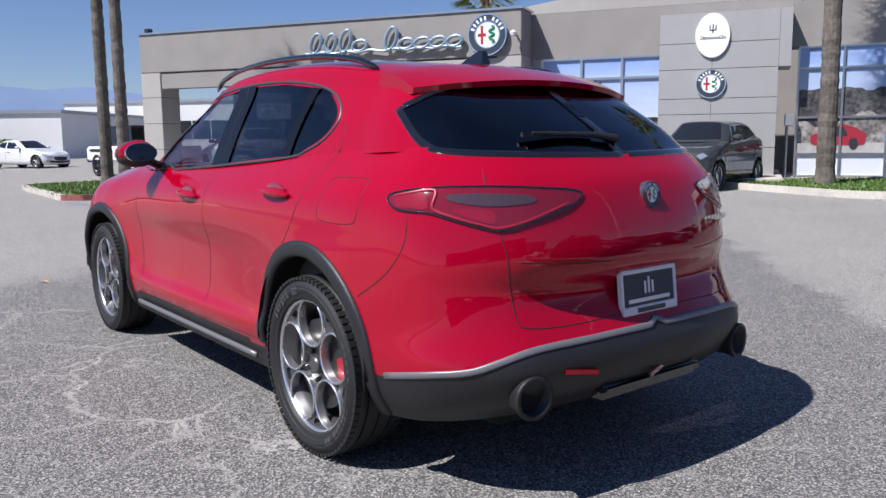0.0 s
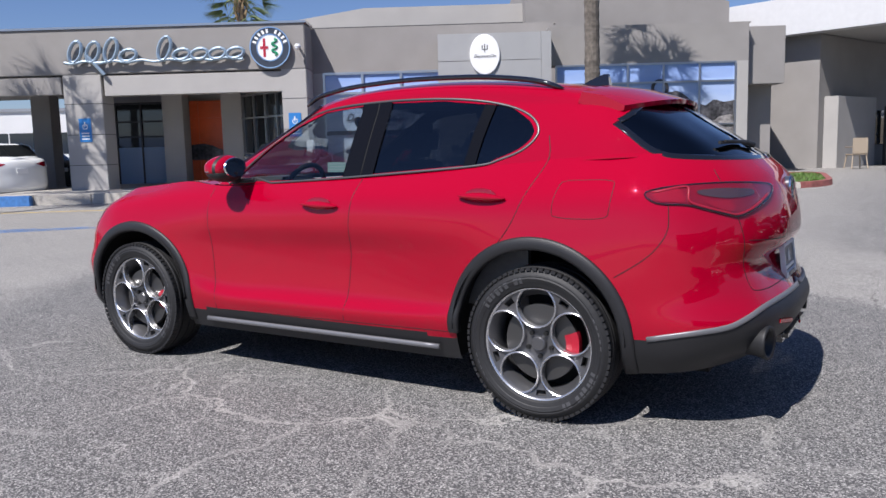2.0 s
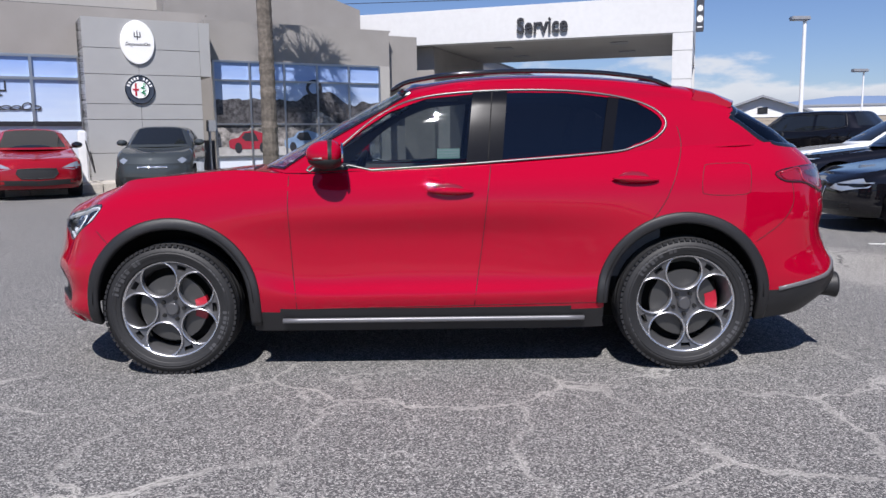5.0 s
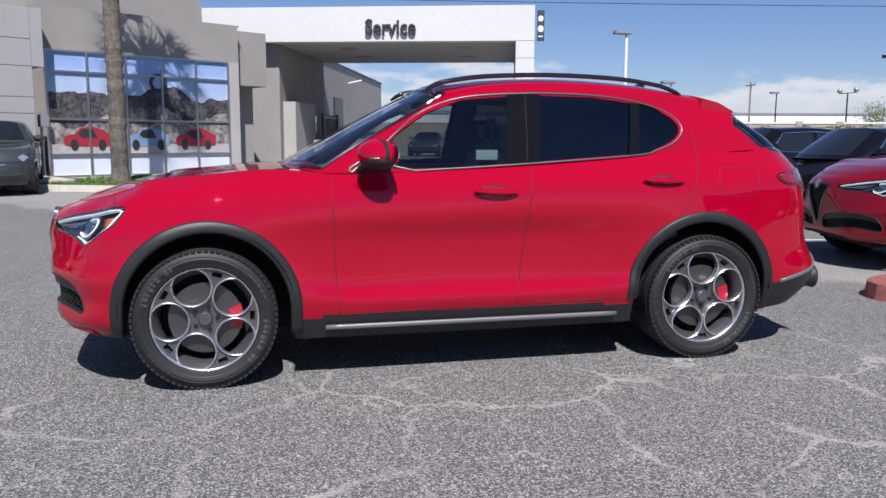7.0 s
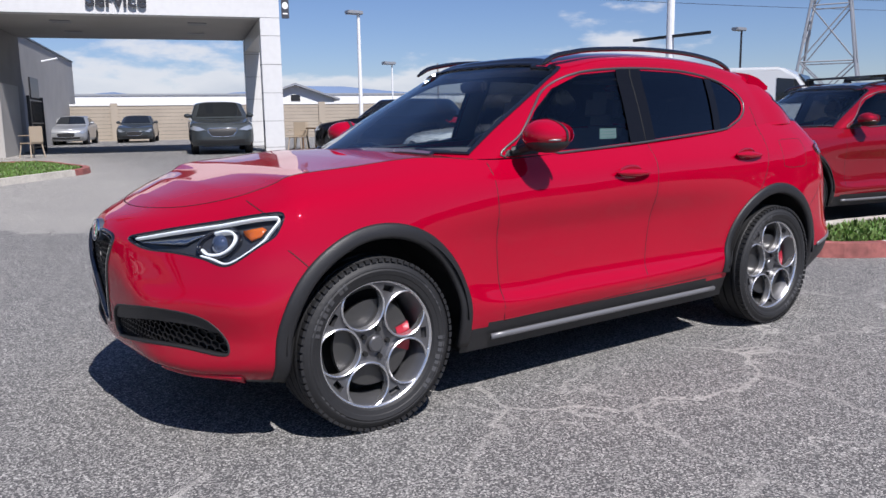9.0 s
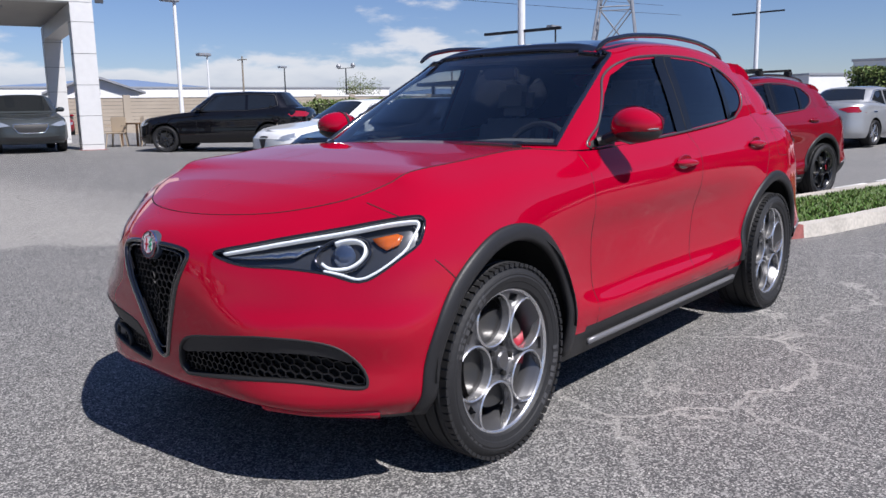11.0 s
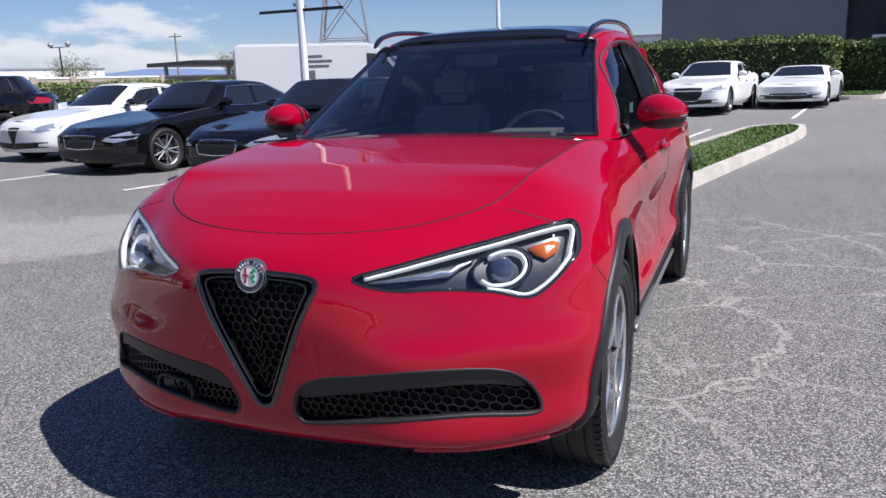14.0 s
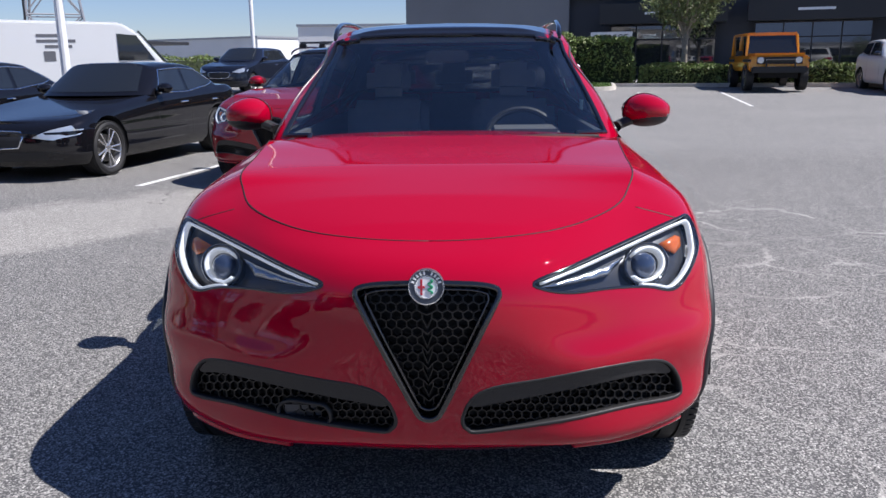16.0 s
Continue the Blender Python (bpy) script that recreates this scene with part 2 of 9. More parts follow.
    va.operation = "MULTIPLY_ADD"
    L.new(warp.outputs["Color"], va.inputs[0])
    va.inputs[1].default_value = (0.75, 0.75, 0.0)
    L.new(geo.outputs["Position"], va.inputs[2])

    def cracks(scale, w0, w1):
        v = N.new("ShaderNodeTexVoronoi")
        v.feature = "DISTANCE_TO_EDGE"
        v.inputs["Scale"].default_value = scale
        L.new(va.outputs[0], v.inputs["Vector"])
        return m("SUBTRACT", 1.0, step(v.outputs["Distance"], w0, w1))
    gate = step(noise_at(0.9, 3).outputs[0], 0.42, 0.58)
    big = m("MULTIPLY", cracks(0.95, 0.006, 0.021), m("ADD", m("MULTIPLY", gate, 0.75), 0.25))
    thin = m("MULTIPLY", cracks(1.9, 0.003, 0.016), m("MULTIPLY", gate, 0.55))
    crack = m("MULTIPLY", m("MAXIMUM", big, thin), m("ADD", 0.55, m("MULTIPLY", st2.outputs[0], 0.7)), clamp=True)
    near = m("SUBTRACT", 1.0, m("MULTIPLY", old, 0.55))
    lane = m("MULTIPLY", step(y, 0.2, 1.0), m("MULTIPLY", m("SUBTRACT", 1.0, step(x, 2.0, 3.2)), step(x, -4.5, -3.0)))
    near = m("MULTIPLY", near, m("ADD", 0.20, m("MULTIPLY", lane, 0.80)))
    col = mix(m("MULTIPLY", m("MULTIPLY", crack, near), 0.95), col, (0.43, 0.415, 0.385))
    hair = m("MULTIPLY", cracks(0.95, 0.0, 0.0045), 0.8)
    col = mix(m("MULTIPLY", hair, m("MAXIMUM", gate, m("SUBTRACT", 1.0, lane))), col, (0.03, 0.03, 0.03))
    L.new(col, b.inputs["Base Color"])
    b.inputs["Roughness"].default_value = 0.82
    b.inputs["Specular IOR Level"].default_value = 0.35
    bp = N.new("ShaderNodeBump")
    bp.inputs["Strength"].default_value, bp.inputs["Distance"].default_value = 0.55, 0.006
    hgt = m("ADD", m("MULTIPLY", grain, 0.6), m("SUBTRACT", m("MULTIPLY", noise_at(45, 4).outputs[0], 0.8), m("MULTIPLY", crack, 0.7)))
    L.new(hgt, bp.inputs["Height"])
    L.new(bp.outputs[0], b.inputs["Normal"])
    return mat


ASPHALT = asphalt_material()
CONCRETE = material("kerb_concrete", (0.46, 0.43, 0.38), 0.85, vary=0.16, scale=30, mottle=0.2, mscale=2.0, bump=0.3)
RED_PAINT = material("faded_red_kerb_paint", (0.26, 0.085, 0.075), 0.8, vary=0.25, scale=14, mottle=0.3, mscale=3, bump=0.3)
BLUE_PAINT = material("blue_kerb_paint", (0.05, 0.17, 0.42), 0.7, vary=0.15, scale=14)
WHITE_LINE = material("white_line_paint", (0.62, 0.62, 0.60), 0.7, vary=0.3, scale=25, mottle=0.3, mscale=2)
YELLOW_LINE = material("yellow_line_paint", (0.60, 0.42, 0.10), 0.7, vary=0.2, scale=25)
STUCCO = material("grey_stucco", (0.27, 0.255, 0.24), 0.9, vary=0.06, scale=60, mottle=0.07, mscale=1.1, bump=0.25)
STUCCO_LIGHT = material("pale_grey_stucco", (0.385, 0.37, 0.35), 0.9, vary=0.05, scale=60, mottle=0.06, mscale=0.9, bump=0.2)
PANEL_GREY = material("grey_metal_cladding", (0.36, 0.36, 0.355), 0.45, metal=0.1, vary=0.02, scale=3, mottle=0.03, mscale=0.6)
PANEL_WHITE = material("white_metal_cladding", (0.61, 0.61, 0.605), 0.45, vary=0.03, scale=6, mottle=0.03, mscale=0.5)
SOFFIT = material("soffit_plaster", (0.46, 0.45, 0.43), 0.85, vary=0.04, scale=20, mottle=0.05)
JOINT = material("joint_shadow_gap", (0.09, 0.09, 0.09), 0.8)
DARK_FRAME = material("dark_window_frame", (0.035, 0.035, 0.04), 0.4, metal=0.4)
SILVER_FRAME = material("aluminium_mullion", (0.55, 0.57, 0.60), 0.35, metal=0.6)
CHROME = material("chrome", (0.82, 0.83, 0.84), 0.08, metal=1.0)
SATIN = material("satin_aluminium", (0.55, 0.55, 0.55), 0.28, metal=0.9)
BLACK_SATIN = material("black_painted_steel", (0.02, 0.02, 0.022), 0.4)
BLACK_PLASTIC = material("grained_black_plastic", (0.028, 0.028, 0.030), 0.62, vary=0.1, scale=140, bump=0.15)
SIGN_WHITE = material("white_sign_face", (0.82, 0.82, 0.81), 0.35)
SIGN_BLUE = material("blue_sign_face", (0.03, 0.20, 0.52), 0.4)
INK = material("dark_lettering", (0.03, 0.03, 0.035), 0.45)
BADGE_GREEN = material("green_enamel", (0.03, 0.26, 0.13), 0.25)
BADGE_RED = material("red_enamel", (0.42, 0.03, 0.05), 0.25)
BADGE_NAVY = material("dark_enamel_ring", (0.045, 0.055, 0.075), 0.3)
LETTER_BLUE = material("pale_blue_metal_letters", (0.36, 0.46, 0.55), 0.3, metal=0.5)
ORANGE = material("orange_window_film", (0.78, 0.13, 0.035), 0.35, vary=0.1, scale=1.3, mottle=0.25, mscale=0.8)
STONE_FILM = material("printed_rock_film", (0.22, 0.205, 0.195), 0.25, vary=0.6, scale=9, mottle=0.45, mscale=2.2)
ROCK_DARK = material("printed_dark_ridge_film", (0.075, 0.072, 0.075), 0.25, vary=0.6, scale=11, mottle=0.5, mscale=2.6)
ROAD_FILM = material("printed_pale_road_film", (0.42, 0.41, 0.40), 0.25, vary=0.1, scale=6, mottle=0.12)
FILM_RED = material("printed_red_film", (0.33, 0.03, 0.05), 0.25)
FILM_BLUE = material("printed_blue_film", (0.22, 0.32, 0.48), 0.25)
FILM_SILVER = material("printed_silver_film", (0.34, 0.36, 0.39), 0.25)
GLASS_SHOP = material("reflecting_shop_glass", (0.02, 0.024, 0.028), 0.02, spec=1.0, coat=1.0)
GLASS_DARK = material("dark_shop_glass", (0.02, 0.024, 0.028), 0.04, spec=0.8)
BLOCK = material("tan_block_wall", (0.36, 0.31, 0.25), 0.9, vary=0.08, scale=40, mottle=0.1, mscale=0.7, bump=0.3)
BARK = material("palm_bark", (0.125, 0.108, 0.09), 0.95, vary=0.3, scale=12, mottle=0.3, mscale=2.5, bump=0.8)
FROND = material("palm_frond", (0.09, 0.13, 0.045), 0.55, vary=0.25, scale=5)
DEAD_FROND = material("dry_palm_boots", (0.32, 0.23, 0.13), 0.9, vary=0.3, scale=9)
WOOD_BARK = material("tree_bark", (0.24, 0.21, 0.17), 0.9, vary=0.3, scale=15, bump=0.6)
WHITE_METAL = material("white_painted_metal", (0.74, 0.75, 0.76), 0.4, vary=0.04, scale=10, mottle=0.05)
GALV = material("galvanised_steel", (0.33, 0.34, 0.36), 0.5, metal=0.5)
TILT_GREY = material("grey_tilt_up_wall", (0.21, 0.215, 0.225), 0.85, vary=0.05, scale=20, mottle=0.08, mscale=0.25)
TILT_DARK = material("charcoal_tilt_up_wall", (0.045, 0.05, 0.062), 0.8, vary=0.06, scale=20, mottle=0.1, mscale=0.3)
TILT_WHITE = material("white_tilt_up_wall", (0.70, 0.70, 0.69), 0.8, vary=0.03, scale=10, mottle=0.06, mscale=0.2)


def film_sky():
    """Window film printed with a sky that pales downwards (a printed picture on the glass)."""
    mat = material("printed_sky_film", (0.3, 0.42, 0.62), 0.08, spec=0.7)
    nt = mat.node_tree
    co = nt.nodes.new("ShaderNodeTexCoord")
    sp = nt.nodes.new("ShaderNodeSeparateXYZ")
    nt.links.new(co.outputs["Object"], sp.inputs[0])
    nz = nt.nodes.new("ShaderNodeTexNoise")
    nz.inputs["Scale"].default_value, nz.inputs["Detail"].default_value = 1.4, 6
    mp = nt.nodes.new("ShaderNodeMapping")
    mp.inputs["Scale"].default_value = (0.5, 1, 2.5)
    nt.links.new(co.outputs["Object"], mp.inputs[0])
    nt.links.new(mp.outputs[0], nz.inputs["Vector"])
    ad = nt.nodes.new("ShaderNodeMath")
    ad.operation = "MULTIPLY_ADD"
    nt.links.new(nz.outputs[0], ad.inputs[0])
    ad.inputs[1].default_value = 1.1
    nt.links.new(sp.outputs[2], ad.inputs[2])
    cr = nt.nodes.new("ShaderNodeValToRGB")
    mr = nt.nodes.new("ShaderNodeMapRange")
    nt.links.new(ad.outputs[0], mr.inputs[0])
    mr.inputs[1].default_value, mr.inputs[2].default_value = 1.2, 4.3
    nt.links.new(mr.outputs[0], cr.inputs[0])
    el = cr.color_ramp.elements
    el[0].position, el[0].color = 0.0, (0.64, 0.69, 0.76, 1)
    el[1].position, el[1].color = 1.0, (0.20, 0.33, 0.68, 1)
    e = el.new(0.45)
    e.color = (0.50, 0.59, 0.73, 1)
    nt.links.new(cr.outputs[0], nt.nodes["Principled BSDF"].inputs["Base Color"])
    return mat


SKY_FILM = film_sky()


def leaf_material(name, color, dry=0.15):
    mat = material(name, color, 0.6)
    nt = mat.node_tree
    b = nt.nodes["Principled BSDF"]
    g = nt.nodes.new("ShaderNodeNewGeometry")
    h = nt.nodes.new("ShaderNodeHueSaturation")
    h.inputs["Color"].default_value = (*color, 1)
    mr = nt.nodes.new("ShaderNodeMapRange")
    mr.inputs[3].default_value, mr.inputs[4].default_value = 0.55, 1.6
    nt.links.new(g.outputs["Random Per Island"], mr.inputs[0])
    nt.links.new(mr.outputs[0], h.inputs["Value"])
    mr2 = nt.nodes.new("ShaderNodeMapRange")
    mr2.inputs[3].default_value, mr2.inputs[4].default_value = 0.5 - dry * 0.25, 0.5 + dry * 0.1
    nt.links.new(g.outputs["Random Per Island"], mr2.inputs[0])
    nt.links.new(mr2.outputs[0], h.inputs["Hue"])
    nt.links.new(h.outputs[0], b.inputs["Base Color"])
    return mat


HEDGE = leaf_material("hedge_leaves", (0.12, 0.17, 0.045))
TREE_LEAF = leaf_material("tree_leaves", (0.11, 0.14, 0.05))
TURF = leaf_material("turf_blades", (0.085, 0.155, 0.03))
TURF_SOIL = material("turf_base", (0.07, 0.11, 0.03), 0.95, vary=0.4, scale=40, mottle=0.3, mscale=2)
LEAF_BROWN = material("dry_leaf", (0.42, 0.27, 0.13), 0.8, vary=0.2, scale=40)


# ---- the ground ----
def build_ground():
    xs = [-2500, -600, -200] + list(np.arange(-90, 91, 3.0)) + [200, 600, 2500]
    ys = [-2500, -600, -200] + list(np.arange(-90, 61, 2.0)) + [200, 600, 2500]
    verts = [(x, y, ground_z(x, y)) for y in ys for x in xs]
    w = len(xs)
    faces = [(j * w + i, j * w + i + 1, (j + 1) * w + i + 1, (j + 1) * w + i) for j in range(len(ys) - 1) for i in range(w - 1)]
    tagged(part("ground", mesh_of("ground", verts, faces, True), ASPHALT), "worn grey asphalt lot with pale dust-filled cracks", "ground", kind="structure")


build_ground()


def inset(poly, d):
    """The polygon (counter-clockwise) drawn in by d."""
    out, n = [], len(poly)
    for i in range(n):
        a, b, c = (Vector(poly[(i + k) % n]) for k in (-1, 0, 1))
        u, v = (b - a).normalized(), (c - b).normalized()
        nrm = (Vector((-u.y, u.x)) + Vector((-v.y, v.x)))
        nrm = nrm / max(nrm.length, 1e-6)
        k = d / max(nrm.dot(Vector((-u.y, u.x))), 0.4)
        out.append(tuple(b + nrm * k))
    return out


def rounded(poly, r, n=5):
    out = []
    for i in range(len(poly)):
        a, b, c = (Vector(poly[(i + k) % len(poly)]) for k in (-1, 0, 1))
        p, q = b + (a - b).normalized() * min(r, (a - b).length * 0.45), b + (c - b).normalized() * min(r, (c - b).length * 0.45)
        for k in range(n + 1):
            t = k / n
            out.append(tuple(p * (1 - t) ** 2 + b * 2 * t * (1 - t) + q * t ** 2))
    return out


def inside(p, poly):
    x, y = p
    hit = False
    for (x0, y0), (x1, y1) in zip(poly, poly[1:] + poly[:1]):
        if (y0 > y) != (y1 > y) and x < (x1 - x0) * (y - y0) / (y1 - y0) + x0:
            hit = not hit
    return hit


def grass_island(poly, label, red=None, blades=4000, height=0.13, width=0.16, blade=0.07):
    """A kerbed island of turf. red(x, y): where the kerb is painted."""
    poly = rounded(poly, 0.9)
    inner = inset(poly, width)
    root = thing("grass_island", Matrix(), label, "planting island", kind="structure")
    n = len(poly)
    for painted, mat, nm in ((False, CONCRETE, "kerb"), (True, RED_PAINT, "painted_kerb")):
        bm = bmesh.new()
        for i in range(n):
            j = (i + 1) % n
            mid = ((poly[i][0] + poly[j][0]) / 2, (poly[i][1] + poly[j][1]) / 2)
            if bool(red and red(*mid)) != painted:
                continue
            q = [poly[i], poly[j], inner[j], inner[i]]
            lo = [bm.verts.new((x, y, ground_z(x, y) - 0.05)) for x, y in q]
            slope = [poly[i], poly[j]]
            hi = []
            for k, (x, y) in enumerate(q):
                c = inner[j] if k == 1 else inner[i]
                if k < 2:
                    x, y = x + (c[0] - x) * 0.14, y + (c[1] - y) * 0.14
                hi.append(bm.verts.new((x, y, ground_z(x, y) + height)))
            bm.faces.new(hi)
            for k in range(4):
                bm.faces.new((lo[k], lo[(k + 1) % 4], hi[(k + 1) % 4], hi[k]))
        if bm.faces:
            part(nm, bm, mat, root)
        else:
            bm.free()
    bm = bmesh.new()
    bm.faces.new([bm.verts.new((x, y, ground_z(x, y) + height - 0.03)) for x, y in inner])
    part("turf_bed", bm, TURF_SOIL, root)
    rnd = random.Random(len(poly) + int(poly[0][0] * 10))
    x0, x1 = min(p[0] for p in inner), max(p[0] for p in inner)
    y0, y1 = min(p[1] for p in inner), max(p[1] for p in inner)
    verts, faces = [], []
    made = 0
    for _ in range(blades * 6):
        x, y = rnd.uniform(x0, x1), rnd.uniform(y0, y1)
        if made >= blades or not inside((x, y), inner):
            continue
        made += 1
        z = ground_z(x, y) + height - 0.035
        a, h = rnd.uniform(0, 6.28), rnd.uniform(0.5, 1.15) * blade
        w = 0.16 * blade + 0.012
        dx, dy = math.cos(a) * w, math.sin(a) * w
        tx, ty = rnd.uniform(-0.6, 0.6) * h, rnd.uniform(-0.6, 0.6) * h
        k = len(verts)
        verts += [(x - dx, y - dy, z), (x + dx, y + dy, z), (x + tx, y + ty, z + h)]
        faces.append((k, k + 1, k + 2))
    tagged(part("grass", mesh_of("grass", verts, faces), TURF, root), kind="stuff")
    return root


def strip_on_ground(name, a, b, w, mat, label, lift=0.004):
    """A painted line from a to b on the ground."""
    a, b = Vector(a), Vector(b)
    n = max(2, int((b - a).length / 1.0))
    s = Vector((-(b - a).y, (b - a).x)).normalized() * w / 2
    verts, faces = [], []
    for i in range(n + 1):
        p = a.lerp(b, i / n)
        for q in (p - s, p + s):
            verts.append((q.x, q.y, ground_z(q.x, q.y) + lift))
        if i:
            faces.append((2 * i - 2, 2 * i - 1, 2 * i + 1, 2 * i))
    return tagged(part(name, mesh_of(name, verts, faces), mat), label, "road marking", kind="structure")


# ---- the showroom ----
B_ROT = 30.0
SHOW = pose(8.6, -14.896, 0, 0, 0, B_ROT)


def badge_parts(parent, x, y, z, r, d=1.0):
    """A round two-field badge facing +y: dark ring, chrome rims, white field with a red cross and a green coil."""
    def disc(r0, r1, y0, y1, mat, nm):
        part(nm, moved(lathe([(max(r0, 0.001), y0 * d), (max(r0, 0.001), y1 * d), (r1, y1 * d), (r1, y0 * d)], 40), Matrix.Translation((x, y, z))), mat, parent)
    disc(0, r * 0.97, 0, 0.02, BADGE_NAVY, "badge_ring")
    disc(r * 0.94, r, 0, 0.035, CHROME, "badge_rim")
    disc(r * 0.60, r * 0.66, 0.0, 0.032, CHROME, "badge_inner_rim")
    disc(0, r * 0.61, 0.0, 0.026, SIGN_WHITE, "badge_field")
    k = r * 0.61
    part("cross", merge(box(x + 0.34 * k, x + 0.54 * k, y + 0.026 * d, y + 0.034 * d, z - 0.72 * k, z + 0.72 * k),
                        box(x + 0.12 * k, x + 0.34 * k, y + 0.026 * d, y + 0.034 * d, z - 0.11 * k, z + 0.11 * k),
                        box(x + 0.54 * k, x + 0.78 * k, y + 0.026 * d, y + 0.034 * d, z - 0.11 * k, z + 0.11 * k)), BADGE_RED, parent)
    pts = [(x - (0.38 + 0.20 * math.sin(t * 2.6)) * k, y + 0.028 * d, z + (0.68 - 1.3 * t / 6.0) * k) for t in np.linspace(0, 6.0, 26)]
    part("coil", tube(pts, k * 0.10, 6), BADGE_GREEN, parent)
    for i in range(10):
        if i == 4:
            continue
        t = (i - 4.5) * 0.27
        part("ring_mark", moved(box(-0.055 * r, 0.055 * r, 0.020 * d, 0.026 * d, -0.095 * r, 0.095 * r), Matrix.Translation((x, y, z)) @ Matrix.Rotation(t, 4, "Y") @ Matrix.Translation((0, 0, 0.80 * r))), SIGN_WHITE, parent)


def script_logo(parent, x0, x1, z, h, y, mat, d=0.10, tall=(1.0, 0.95, 1.1, 0.55, 0, 1.1, 0.5, 0.5, 0.5, 0.5)):
    """A script sign as plain slanted strokes with a joining swash, running from x0 to x1."""
    step = (x1 - x0) / len(tall)
    s = 1 if step > 0 else -1
    w = abs(step)
    rods = []
    base = z - 0.28 * h
    r = 0.055 * h
    for i, t in enumerate(tall):
        if not t:
            continue
        c = x0 + step * (i + 0.5)
        H = t * h * 0.62
        loop = [(c + s * (0.46 * w * math.cos(a) + 0.34 * (H / 2) * (1 + math.sin(a))), y, base + H / 2 + H / 2 * math.sin(a)) for a in np.linspace(0, 2 * math.pi, 15)[:-1]]
        if t > 0.9:
            loop = [(px + (px - c) * -0.25, py, pz) for px, py, pz in loop]
        rods.append(tube(loop, r, 6, True))
    swash = [(x0 + (x1 - x0) * f, y, base - 0.03 * h * math.sin(f * 40)) for f in np.linspace(0.0, 1.0, 40)]
    rods.append(tube(swash, r * 0.8, 6))
    tail = [(x0 + step * (1.2 + f), y, base + h * (0.25 - 0.62 * f)) for f in np.linspace(0, 1, 8)]
    rods.append(tube(tail, r, 6))
    bm = merge(*rods)
    bmesh.ops.transform(bm, matrix=Matrix.Translation((0, y, 0)) @ Matrix.Diagonal((1, max(0.02, d / (2 * r)), 1, 1)) @ Matrix.Translation((0, -y, 0)), verts=bm.verts)
    return part("script_sign", bm, mat, parent)


def glazing(parent, u0, u1, z0, z1, y, cols, rows, frame_mat, glass_mat, bar=0.06, name="window"):
    """A glazed wall: panes, each its own mesh, in a frame of mullions and transoms."""
    win = part(name, box(u0, u1, y - 0.16, y - 0.12, z0, z1), DARK_FRAME, parent)
    us = [u0 + (u1 - u0) * i / cols for i in range(cols + 1)]
    zs = rows
    for a, b in zip(us, us[1:]):
        for c, e in zip(zs, zs[1:]):
            part("pane", box(a + bar / 2, b - bar / 2, y - 0.06, y - 0.045, c + bar / 2, e - bar / 2), glass_mat, win)
    for u in us:
        part("mullion", box(u - bar / 2, u + bar / 2, y - 0.11, y + 0.015, z0, z1), frame_mat, win)
    for zz in zs:
        part("transom", box(u0, u1, y - 0.105, y + 0.01, zz - bar / 2, zz + bar / 2), frame_mat, win)
    return win


